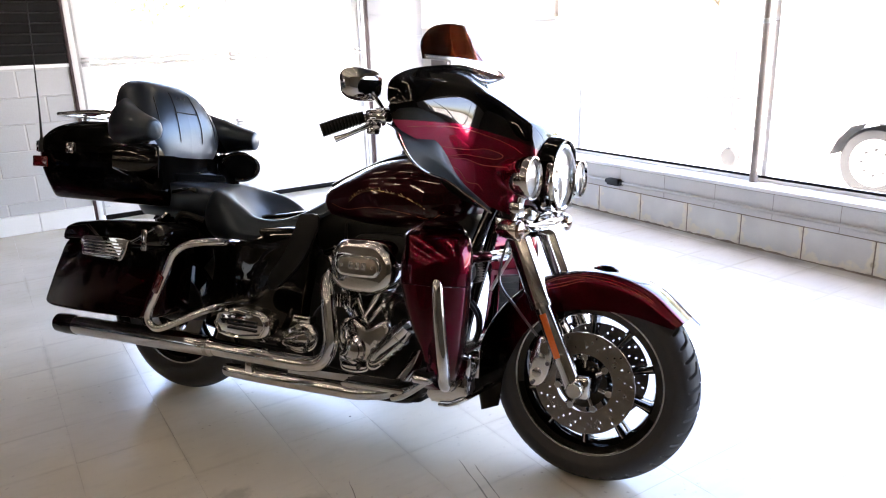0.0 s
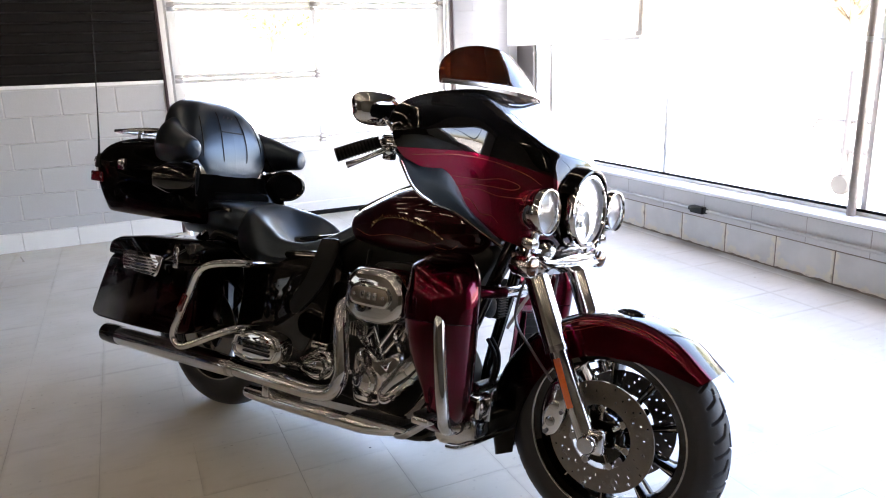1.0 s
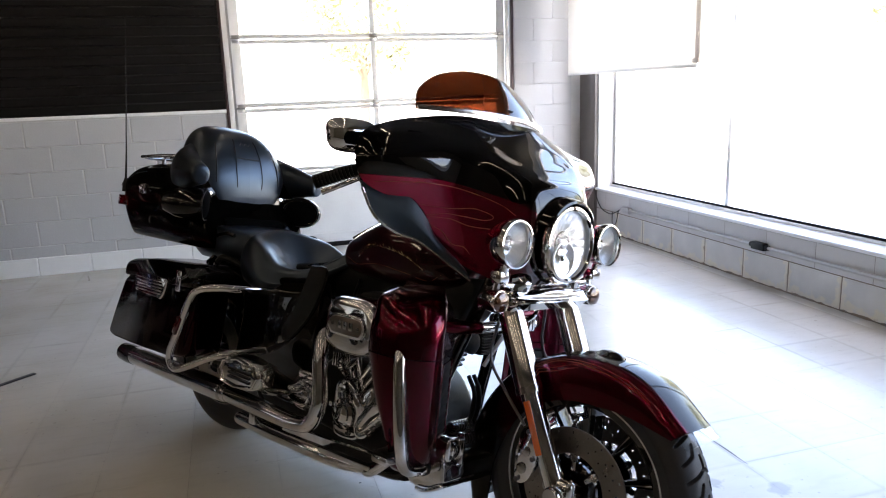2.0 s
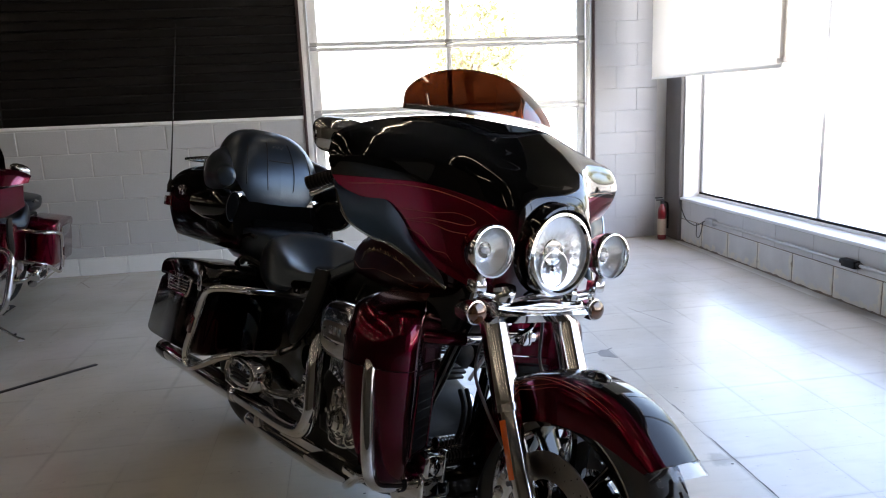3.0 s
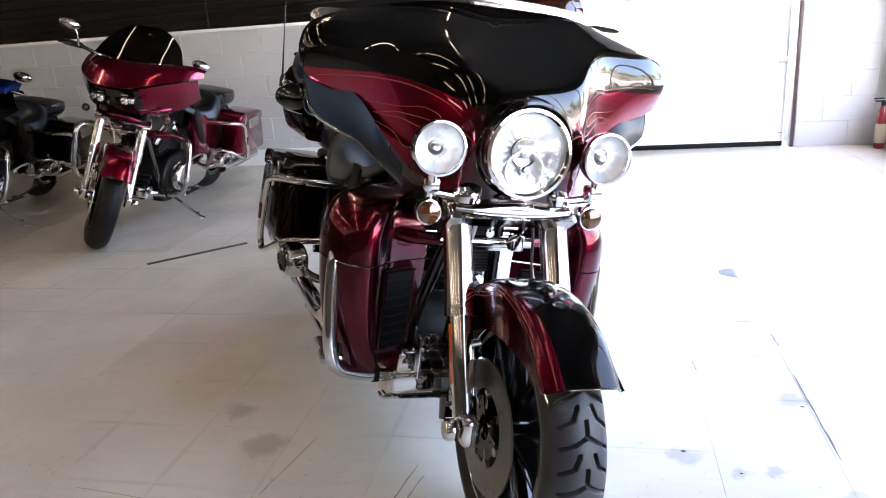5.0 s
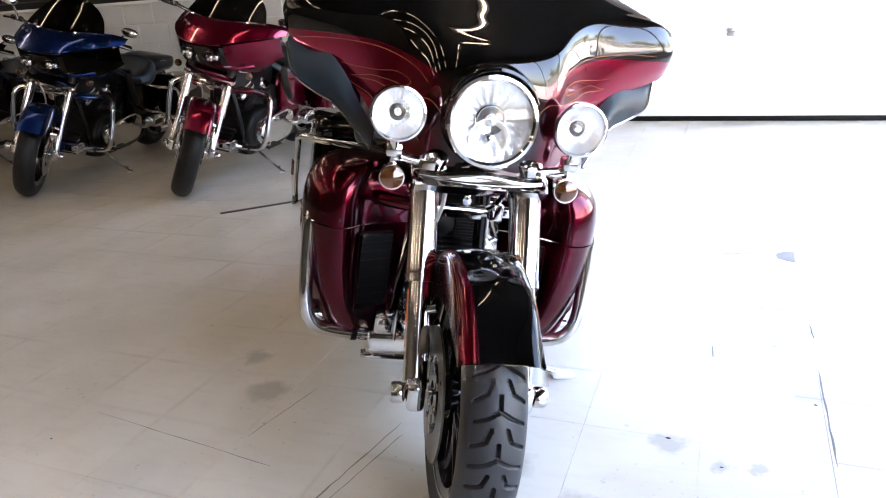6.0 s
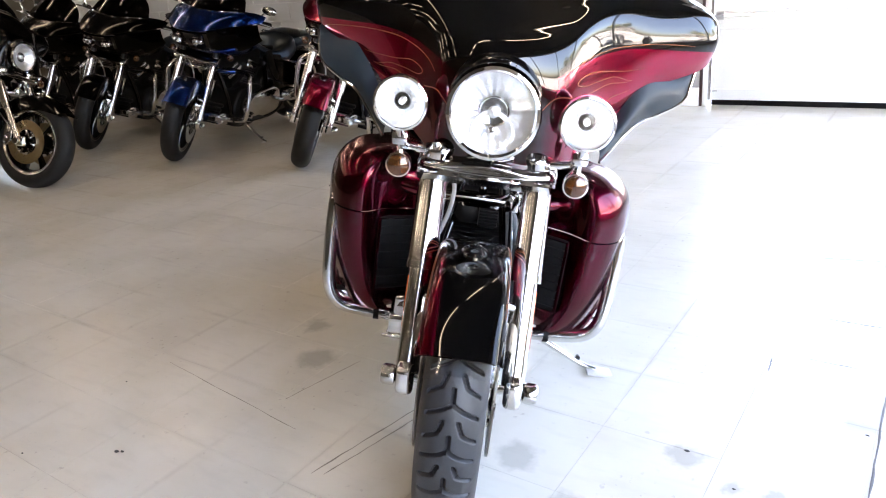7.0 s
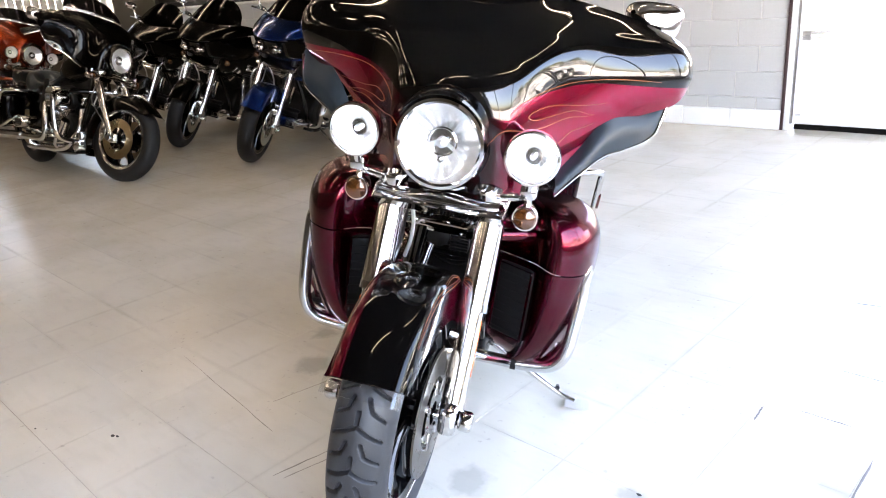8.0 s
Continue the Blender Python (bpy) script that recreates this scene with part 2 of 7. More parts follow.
wall_white = mat("painted_block", (0.44, 0.445, 0.455), 0.5, 0.0, 0.10, 2.0, 90, 0.5, pieces=0.02, rvar=0.0)
wall_plain = mat("painted_wall", (0.55, 0.55, 0.54), 0.6, 0.0, 0.12, 1.5, 70, 0.2)
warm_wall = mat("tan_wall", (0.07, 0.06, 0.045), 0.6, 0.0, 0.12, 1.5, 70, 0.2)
white_paint = mat("white_trim_paint", (0.74, 0.74, 0.73), 0.4, 0.0, 0.08, 3, 120, 0.1)
mortar = mat("mortar", (0.55, 0.545, 0.53), 0.8, 0.0, 0.15, 6, 150, 0.4)
slat_black = mat("slatwall_black", (0.006, 0.005, 0.005), 0.5, 0.0, 0.25, 2, 80, 0.1, pieces=0.2, spec=0.15)
slat_groove = mat("slatwall_groove", (0.009, 0.008, 0.008), 0.6, 0.0, 0.3, 3, 80, 0.1)
ceiling_paint = mat("ceiling_paint", (0.02, 0.019, 0.018), 0.8, 0.0, 0.15, 1, 40, 0.2)
jamb_brown = mat("maroon_jamb", (0.05, 0.025, 0.027), 0.45, 0.0, 0.25)
galv = mat("galvanised_steel", (0.5, 0.5, 0.5), 0.35, 0.9, 0.2, 10, 120)
alu = mat("mill_aluminium", (0.62, 0.62, 0.62), 0.4, 0.6, 0.1, 5, 150)
conduit_grey = mat("painted_conduit", (0.5, 0.48, 0.46), 0.4, 0.2, 0.15)


TSX, TSY, TX0, TY0 = 0.325, 0.311, -0.075, 3.028


def tile_material():
    """Waxed vinyl tile: cloudy tone, yellowed patches, scuffs and specks, in place over the whole floor."""
    m, nt, b = nodes_of("vinyl_floor_tile")
    info = nt.nodes.new("ShaderNodeObjectInfo")
    geo = nt.nodes.new("ShaderNodeNewGeometry")
    rnd = maths(nt, "FRACT", maths(nt, "ADD", info.outputs["Random"], geo.outputs["Random Per Island"]))
    big = noise_out(nt, 0.8, 3, "World")
    mid = noise_out(nt, 2.6, 5, "World")
    col = mix_col(nt, (0.61, 0.57, 0.485), (0.69, 0.662, 0.605), ramp(nt, big, 0.3, 0.7))
    col = mix_col(nt, col, (0.55, 0.53, 0.49), maths(nt, "MULTIPLY", rnd, 0.2))
    col = mix_col(nt, col, (0.46, 0.415, 0.325), maths(nt, "MULTIPLY", ramp(nt, mid, 0.42, 0.7), 0.36))
    streak = ramp(nt, noise_out(nt, 7, 6, "World", (1, 4.0, 1)), 0.52, 0.76)
    col = mix_col(nt, col, (0.40, 0.375, 0.33), maths(nt, "MULTIPLY", streak, 0.18))
    speck = ramp(nt, noise_out(nt, 42, 3, "World"), 0.66, 0.74)
    col = mix_col(nt, col, (0.2, 0.18, 0.16), maths(nt, "MULTIPLY", maths(nt, "MULTIPLY", speck, ramp(nt, mid, 0.4, 0.6)), 0.4))
    # soft dirt trodden in along the joints
    turn_map = nt.nodes.new("ShaderNodeMapping")
    turn_map.inputs["Rotation"].default_value = (0, 0, radians(0.6))
    nt.links.new(geo.outputs["Position"], turn_map.inputs[0])
    sep = nt.nodes.new("ShaderNodeSeparateXYZ")
    nt.links.new(turn_map.outputs[0], sep.inputs[0])
    near = maths(nt, "MINIMUM", maths(nt, "PINGPONG", maths(nt, "SUBTRACT", sep.outputs[0], TX0), TSX / 2), maths(nt, "PINGPONG", maths(nt, "SUBTRACT", sep.outputs[1], TY0), TSY / 2))
    wob = maths(nt, "MULTIPLY", noise_out(nt, 25, 3, "World"), 0.012)
    dirt = maths(nt, "MULTIPLY", ramp(nt, maths(nt, "ADD", near, wob), 0.004, 0.022, 1.0, 0.0), ramp(nt, noise_out(nt, 1.7, 4, "World"), 0.46, 0.64))
    col = mix_col(nt, col, (0.24, 0.215, 0.18), maths(nt, "MULTIPLY", dirt, 0.28))
    # round drip stains
    for sx, sy, sr in ((1.49, 2.36, 0.06), (1.30, 2.02, 0.08), (0.20, 2.32, 0.085), (0.02, 2.515, 0.065), (1.9, 2.2, 0.05), (1.095, 2.16, 0.075), (1.634, 2.29, 0.035), (1.727, 2.30, 0.03), (1.864, 2.70, 0.06)):
        dist = nt.nodes.new("ShaderNodeVectorMath")
        dist.operation = "DISTANCE"
        nt.links.new(geo.outputs["Position"], dist.inputs[0])
        dist.inputs[1].default_value = (sx, sy, FLOOR_Z)
        ring = ramp(nt, maths(nt, "ADD", dist.outputs["Value"], maths(nt, "MULTIPLY", maths(nt, "SUBTRACT", noise_out(nt, 22, 4, "World"), 0.5), 0.09)), sr * 0.5, sr, 1.0, 0.0)
        col = mix_col(nt, col, (0.24, 0.225, 0.20), maths(nt, "MULTIPLY", ring, 0.44))
    nt.links.new(col, b.inputs["Base Color"])
    b.inputs["Roughness"].default_value = 0.23
    b.inputs["Coat Weight"].default_value, b.inputs["Coat Roughness"].default_value = 0.15, 0.2
    return m


tile_mat = tile_material()
jm, jnt, jb = nodes_of("tile_joint")
jnt.links.new(mix_col(jnt, (0.62, 0.60, 0.555), (0.36, 0.33, 0.285), ramp(jnt, noise_out(jnt, 1.3, 5), 0.46, 0.64)), jb.inputs["Base Color"])
jb.inputs["Roughness"].default_value = 0.8
joint_mat = jm


def structure(name, geo, material, label, category, smooth=0):
    return tagged(part(name, geo, material, None, smooth=smooth), label, category, kind="structure")


floor = structure("floor", rbox(LEFT, SIDE + 0.2, NEAR, BACK + 0.2, -0.14, FLOOR_Z - 0.004), joint_mat, "pale worn vinyl tile showroom floor", "floor")
ceiling = structure("ceiling", rbox(LEFT - 0.2, SIDE + 0.4, NEAR - 0.2, BACK + 0.3, TOP, TOP + 0.15), ceiling_paint, "dull painted showroom ceiling", "ceiling")
wall_north = structure("wall_north", join(
    rbox(LEFT - 0.2, GD0, BACK + 0.004, BACK + 0.25, -0.1, TOP), rbox(GD1, SIDE + 0.4, BACK + 0.004, BACK + 0.25, -0.1, TOP),
    rbox(GD0, GD1, BACK + 0.012, BACK + 0.25, GDTOP, TOP)), mortar, "back wall of pale painted concrete block", "wall")
wall_east = structure("wall_east", join(
    rbox(SIDE + 0.005, SIDE + 0.30, NEAR, BACK + 0.012, -0.1, SILL - 0.02),
    rbox(SIDE + 0.004, SIDE + 0.30, WIN1, BACK + 0.012, SILL - 0.02, HEAD), rbox(SIDE + 0.004, SIDE + 0.30, NEAR, WIN0, SILL - 0.02, HEAD)),
    wall_plain, "window wall of pale painted block", "wall")
# unseen upper wall, split off and darkened so the fairing nose reflects black
structure("wall_header", rbox(SIDE + 0.004, SIDE + 0.30, NEAR, BACK + 0.012, HEAD, TOP), warm_wall, "unseen wall above the shop window, made dark to keep reflections black", "wall")
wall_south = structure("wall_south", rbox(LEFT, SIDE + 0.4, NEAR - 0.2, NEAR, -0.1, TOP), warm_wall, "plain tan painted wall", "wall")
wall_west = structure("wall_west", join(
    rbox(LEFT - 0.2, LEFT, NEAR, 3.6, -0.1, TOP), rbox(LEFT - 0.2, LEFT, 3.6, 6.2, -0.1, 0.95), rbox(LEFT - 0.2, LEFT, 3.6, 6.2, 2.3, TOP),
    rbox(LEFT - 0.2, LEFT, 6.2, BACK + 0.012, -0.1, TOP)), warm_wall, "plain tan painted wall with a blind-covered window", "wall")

# wall return beside the window: its backlit shade is put into a dark taupe
structure("shaded_wall_strip", rbox(SIDE - 0.03, SIDE + 0.02, WIN1 + 0.006, BACK - 0.006, FLOOR_Z, TOP, 0.004), mat("shaded_wall_taupe", (0.15, 0.135, 0.13), 0.55, 0.0, 0.25, 3, 60, 0.2), "strip of wall beside the window, coloured dark for its backlit shade", "pier", 30)

# garage door, sectional and glazed
garage_door = thing("garage_door", pose(0, BACK + 0.06, 0), "white sectional garage door with glazed upper sections, shut", "garage door", kind="structure")
SEC = [0.0, 0.69, 1.262, 1.835, 2.42]
for i in range(4):
    z0, z1 = SEC[i] + 0.004, SEC[i + 1] - 0.004
    x0, x1 = GD0 + 0.05, GD1 - 0.05
    if i == 0:
        sec = part("door_section", join(rbox(x0, x1, -0.02, 0.02, z0 + 0.02, z1, 0.006), rbox(x0 + 0.02, x1 - 0.02, -0.028, -0.018, z0 + 0.09, z0 + 0.11, 0.003),
                                        rbox(x0 + 0.02, x1 - 0.02, -0.028, -0.018, z1 - 0.11, z1 - 0.09, 0.003)), white_paint, garage_door, "white solid bottom section", smooth=30)
        part("seal", rbox(x0, x1, -0.02, 0.02, FLOOR_Z + 0.002, z0 + 0.022, 0.005), black_matte, garage_door, "black rubber seal")
    else:
        xm = 1.583
        sec = part("door_section", join(rbox(x0, x1, -0.02, 0.02, z0, z0 + 0.035, 0.004), rbox(x0, x1, -0.02, 0.02, z1 - 0.035, z1, 0.004),
                                        rbox(x0, x0 + 0.08, -0.019, 0.019, z0 + 0.034, z1 - 0.034, 0.004), rbox(x1 - 0.08, x1, -0.019, 0.019, z0 + 0.034, z1 - 0.034, 0.004),
                                        rbox(xm - 0.022, xm + 0.022, -0.019, 0.019, z0 + 0.034, z1 - 0.034, 0.004)), white_paint, garage_door, "white painted frame section", smooth=30)
        for a, b in ((x0 + 0.078, xm - 0.02), (xm + 0.02, x1 - 0.078)):
            pane = part("pane", rbox(a, b, -0.003, 0.003, z0 + 0.032, z1 - 0.032), window_glass, sec, smooth=0)
            pane.visible_shadow = False
    if i:
        for x in (x0 + 0.04, 1.583, x1 - 0.04):
            part("hinge", join(rbox(x - 0.03, x + 0.03, -0.03, -0.02, z0 - 0.035, z0 + 0.03, 0.004), tube([(x - 0.035, -0.032, z0), (x + 0.035, -0.032, z0)], 0.007, 8)), galv, garage_door, "galvanised hinge")
for x, s in ((GD0 + 0.035, 1), (GD1 - 0.035, -1)):
    part("track", join(rbox(x - 0.012, x + 0.012, -0.062, -0.056, 0.03, 2.4), rbox(x - 0.015, x - 0.011, -0.062, -0.035, 0.03, 2.4), rbox(x + 0.011, x + 0.015, -0.062, -0.035, 0.03, 2.4)), galv, garage_door, "galvanised steel door track")
    for z in (0.10, 0.69, 1.262, 1.835):
        part("roller", join(lathe([(0.018, -0.01), (0.02, -0.004), (0.02, 0.004), (0.018, 0.01)], 14, "y", (x, -0.048, z)), tube([(x, -0.048, z), (x + 0.06 * s, -0.03, z)], 0.006, 8)), galv, garage_door)
structure("door_jamb", join(rbox(GD0 - 0.035, GD0 - 0.012, BACK - 0.022, BACK + 0.10, FLOOR_Z, 2.55, 0.003), rbox(GD1 - 0.004, GD1 + 0.026, BACK - 0.004, BACK + 0.10, FLOOR_Z, 2.55, 0.003),
                                    rbox(GD0 - 0.012, GD1 - 0.004, BACK - 0.004, BACK + 0.10, 2.46, 2.55, 0.003)), jamb_brown, "dark maroon steel door jamb", "door frame", 30)
structure("jamb_liner", rbox(GD0 - 0.011, GD0 + 0.03, BACK - 0.016, BACK - 0.008, FLOOR_Z, 2.5, 0.002), white_paint, "white strip along the door jamb", "trim", 30)

# shop window: sill, mullions, panes, header
window_1 = thing("window_1", pose(0, 0, 0), "tall plate glass shop window in thin aluminium framing", "window", kind="structure")
part("window_sill", join(rbox(SIDE - 0.025, SIDE + 0.30, WIN0, WIN1, SILL - 0.018, SILL + 0.008, 0.008), rbox(SIDE + 0.15, SIDE + 0.26, WIN0, WIN1, SILL + 0.006, SILL + 0.03, 0.004)), white_paint, window_1, "white painted sill", smooth=30)
MULL = [WIN1 - 0.03, 4.925, 3.21, 1.5, -0.2, WIN0 + 0.02]
for y in MULL:
    part("mullion", rbox(SIDE + 0.165, SIDE + 0.215, y - 0.018, y + 0.018, SILL + 0.028, HEAD, 0.003), alu, window_1, smooth=30)
part("gasket", rbox(SIDE + 0.158, SIDE + 0.172, WIN0, WIN1, SILL + 0.028, SILL + 0.046), black_matte, window_1, "dark rubber gasket")
part("head_rail", rbox(SIDE + 0.165, SIDE + 0.215, WIN0, WIN1, HEAD - 0.05, HEAD), alu, window_1)
for a, b in zip(MULL[1:], MULL[:-1]):
    pane = part("pane", rbox(SIDE + 0.186, SIDE + 0.194, a + 0.016, b - 0.016, SILL + 0.028, HEAD - 0.048), window_glass, window_1, smooth=0)
    pane.visible_shadow = False
part("reveal", join(rbox(SIDE + 0.006, SIDE + 0.29, WIN1 - 0.012, WIN1 + 0.003, SILL + 0.008, HEAD)), white_paint, window_1, "white painted window reveal")

# window in the far left wall
window_2 = thing("window_2", pose(0, 0, 0), "bright office window with pale vertical blinds", "window", kind="structure")
part("window_frame", join(rbox(LEFT - 0.16, LEFT - 0.1, 3.6, 6.2, 0.95, 1.0), rbox(LEFT - 0.16, LEFT - 0.1, 3.6, 6.2, 2.25, 2.3), rbox(LEFT - 0.16, LEFT - 0.1, 3.6, 3.66, 1.0, 2.25),
                          rbox(LEFT - 0.16, LEFT - 0.1, 6.14, 6.2, 1.0, 2.25), rbox(LEFT - 0.16, LEFT - 0.1, 4.8, 4.86, 1.0, 2.25)), alu, window_2)
blind_mat = mat("vinyl_blind", (0.6, 0.62, 0.64), 0.5, 0.0, 0.1)
for i in range(23):
    y = 3.62 + i * 0.11
    part("blind_slat", rbox(LEFT - 0.06, LEFT - 0.056, y, y + 0.100, 1.02, 2.22), blind_mat, window_2)
part("roller", rbox(LEFT - 0.07, LEFT - 0.02, 3.6, 6.2, 2.2, 2.27, 0.01), white_paint, window_2)
part("pane", rbox(LEFT - 0.135, LEFT - 0.128, 3.64, 6.16, 0.98, 2.27), window_glass, window_2).visible_shadow = False

pipe_dark = mat("dark_cable", (0.06, 0.055, 0.055), 0.5)
# conduit, boxes and cable along the window wall
conduit = thing("conduit", pose(SIDE - 0.02, 0, 0.245), "painted metal conduit with dark box fittings on the window wall", "conduit", kind="structure")
part("pipe", tube([(0, -3.0, 0.0), (0, 1.0, 0.0), (0, 6.05, 0.0)], 0.013, 10), conduit_grey, conduit)
for y in (4.335, 6.02):
    part("box_fitting", join(rbox(-0.024, 0.02, y - 0.06, y + 0.06, -0.026, 0.026, 0.006), lathe([(0.018, y - 0.085), (0.018, y + 0.085)], 12, "y")), black_satin if y != 6.02 else galv, conduit, "dark box fitting")
cable = tagged(part("cable", join(tube([(SIDE - 0.015, 6.10, 0.25), (SIDE - 0.03, 6.22, 0.19), (SIDE - 0.02, 6.34, 0.17), (SIDE - 0.02, 6.5, 0.22), (SIDE - 0.02, 6.62, 0.42), (SIDE - 0.012, 6.66, 0.8), (SIDE - 0.012, 6.67, 1.25), (SIDE - 0.012, 6.74, 1.32)], 0.0045, 8, 60),
                                 tube([(SIDE - 0.03, 6.14, 0.23), (SIDE - 0.04, 6.17, 0.10), (SIDE - 0.04, 6.23, 0.09), (SIDE - 0.03, 6.25, 0.20)], 0.004, 8, 20)), pipe_dark), "dark power cable looped down the wall", "cable")
post = thing("pipe_post", pose(SIDE + 0.12, 3.25, SILL + 0.008), "brownish steel pipe post with a collar before the window", "post", kind="structure")
pipe_brown = mat("painted_pipe", (0.30, 0.26, 0.24), 0.4, 0.3, 0.2)
part("pipe", tube([(0, 0, 0), (0, -0.0, 1.2), (0, 0, 2.36)], 0.026, 16), pipe_brown, post)
part("collar", join(lathe([(0.03, 0.99), (0.034, 1.0), (0.034, 1.012), (0.03, 1.022)], 16, "z"), tube([(0, -0.02, 1.006), (0.02, -0.075, 1.006)], 0.005, 6)), galv, post, "steel clamp collar")

# hanging white panel before the window
panel_mat, pnt, pb = nodes_of("white_hanging_sheet")
pn = ramp(pnt, noise_out(pnt, 1.5), 0.3, 0.7)
pnt.links.new(mix_col(pnt, (0.74, 0.72, 0.68), (0.8, 0.79, 0.77), pn), pb.inputs["Base Color"])
ptr = pnt.nodes.new("ShaderNodeBsdfTranslucent")
ptr.inputs[0].default_value = (0.8, 0.78, 0.74, 1)
pmx = pnt.nodes.new("ShaderNodeMixShader")
pmx.inputs[0].default_value = 0.5
pnt.links.new(pb.outputs[0], pmx.inputs[1])
pnt.links.new(ptr.outputs[0], pmx.inputs[2])
pnt.links.new(pmx.outputs[0], pnt.nodes["Material Output"].inputs[0])
sheet = thing("window_shade", pose(3.335, 0, 1.445), "white translucent shade hanging before the window", "window shade")
part("sheet", rbox(-0.002, 0.002, 4.70, 6.60, 0.02, HEAD + 0.05 - 1.445), panel_mat, sheet)
for y in (5.0, 6.3):
    part("hanging_cord", tube([(0, y, HEAD + 0.04 - 1.445), (0, y, TOP + 0.002 - 1.445)], 0.004, 6), white_paint, sheet, "thin white cord")
part("bottom_bar", rbox(-0.008, 0.008, 4.70, 6.60, 0.0, 0.022, 0.004), white_paint, sheet, "white bottom bar")
part("edge_batten", join(rbox(-0.02, 0.0, 4.66, 4.705, 0.03, HEAD + 0.05 - 1.445, 0.004), rbox(-0.03, 0.01, 4.65, 4.72, 0.03, 0.06, 0.005)), mat("tan_batten", (0.5, 0.43, 0.36), 0.5), sheet, "tan wooden edge batten")

# fire extinguisher in the corner
ext_red = mat("extinguisher_red", (0.16, 0.006, 0.008), 0.3, 0.0, 0.1, coat=0.6)
ext = thing("fire_extinguisher", pose(3.50, 6.70, FLOOR_Z), "red fire extinguisher with a pale label, on the floor", "fire extinguisher")
part("cylinder", lathe([(0.01, 0.002), (0.035, 0.004), (0.04, 0.02), (0.04, 0.27), (0.034, 0.30), (0.02, 0.325), (0.016, 0.34)], 24, "z"), ext_red, ext)
part("label", lathe([(0.0412, 0.05), (0.0412, 0.20)], 24, "z", closed=False), mat("cream_label", (0.42, 0.36, 0.28), 0.6), ext, "cream paper label")
part("valve", join(lathe([(0.018, 0.338), (0.018, 0.37)], 12, "z"), rbox(-0.06, 0.01, -0.01, 0.01, 0.37, 0.38, 0.003), rbox(-0.07, 0.0, -0.01, 0.01, 0.39, 0.40, 0.003)), black_satin, ext)
part("hose", tube([(0.015, 0, 0.355), (0.06, 0.02, 0.33), (0.065, 0.02, 0.2), (0.06, 0.01, 0.1)], 0.009, 8, 16), black_matte, ext)

# ceiling strip lights
tube_glow, tnt, tb = nodes_of("lamp_tube")
tb.inputs["Emission Color"].default_value = (1.0, 0.87, 0.64, 1)
tb.inputs["Emission Strength"].default_value = 1.7
for ix, x in enumerate((-7.4, -5.2, -3.0, -0.8, 1.4)):
    for y in (-2.6, -0.7, 1.2, 3.1, 5.0):
        strip = thing("strip_light", pose(x, y, TOP), "white fluorescent strip light on the ceiling, lit", "ceiling light", "ceiling strip lights")
        part("housing", rbox(-0.035, 0.035, -0.62, 0.62, -0.05, 0.0, 0.01), galv, strip)
        part("tube", tube([(0, -0.59, -0.075), (0, 0.59, -0.075)], 0.010, 10), tube_glow, strip, "glowing fluorescent tube")

# ---- outside ----
ground = structure("ground", rbox(-140, 140, -140, 140, -0.4, -0.22), mat("pale_concrete", (0.48, 0.47, 0.44), 0.8, 0.0, 0.15, 0.3, 8, 0.2), "pale sunlit concrete yard", "ground")

# ---- motorcycles ----
def steer_matrix(deg):
    o = Matrix.Translation((-0.27, 0, 0.78))
    return o @ Matrix.Rotation(radians(deg), 4, Vector((-math.sin(radians(26)), 0, math.cos(radians(26))))) @ o.inverted()


def tyre_geo(cx, cz, r, w, rim, tread, q):
    """A tyre; tread cuts real grooves into it."""
    n = 900 if tread else int(64 * q) + 24
    m = 101 if tread else 17
    a = np.linspace(0, 2 * np.pi, n, endpoint=False)
    s = np.linspace(-1, 1, m)
    ang = s * radians(118)
    sec_r = (r - w * 0.46) + w * 0.46 * np.cos(ang)
    sec_y = w * 0.5 * np.sin(ang) / math.sin(radians(90))
    sec_y = np.where(np.abs(ang) > math.pi / 2, np.sign(ang) * w * 0.5, sec_y)
    low = np.abs(ang) > math.pi / 2
    sec_r = np.where(low, (r - w * 0.46) - (np.abs(ang) - math.pi / 2) / radians(28) * ((r - w * 0.46) - rim), sec_r)
    sec_y = np.where(low, np.sign(ang) * (w * 0.5 - (np.abs(ang) - math.pi / 2) / radians(28) * w * 0.1), sec_y)
    A, S = np.meshgrid(a, np.arange(m), indexing="ij")
    R = sec_r[S]
    Y = sec_y[S]
    if tread:
        per = 2 * np.pi * r / 22
        arc = A * r
        ay = np.abs(Y)
        cut = np.zeros_like(Y)
        # a forked groove on the crown, and a bent slash on each side between the forks
        for (y0, u0), (y1, u1) in (((0, -0.030), (0, 0.0)), ((0, 0.0), (0.022, 0.013)), ((0.022, 0.013), (0.057, 0.028)), ((0.016, 0.036), (0.026, 0.062)), ((0.026, 0.062), (0.055, 0.078))):
            mid = (u0 + u1) / 2
            u = (arc - mid + per / 2) % per - per / 2 + mid
            f = np.clip(((ay - y0) * (y1 - y0) + (u - u0) * (u1 - u0)) / ((y1 - y0) ** 2 + (u1 - u0) ** 2), 0, 1)
            d = np.hypot(ay - y0 - f * (y1 - y0), u - u0 - f * (u1 - u0))
            cut = np.maximum(cut, np.clip((0.0044 - d) / 0.0022, 0, 1))
        R = R - 0.012 * cut * np.clip((0.055 - ay) / 0.006, 0, 1)
    return grid(np.stack([cx + R * np.sin(A), Y, cz + R * np.cos(A)], 2), close_u=True)


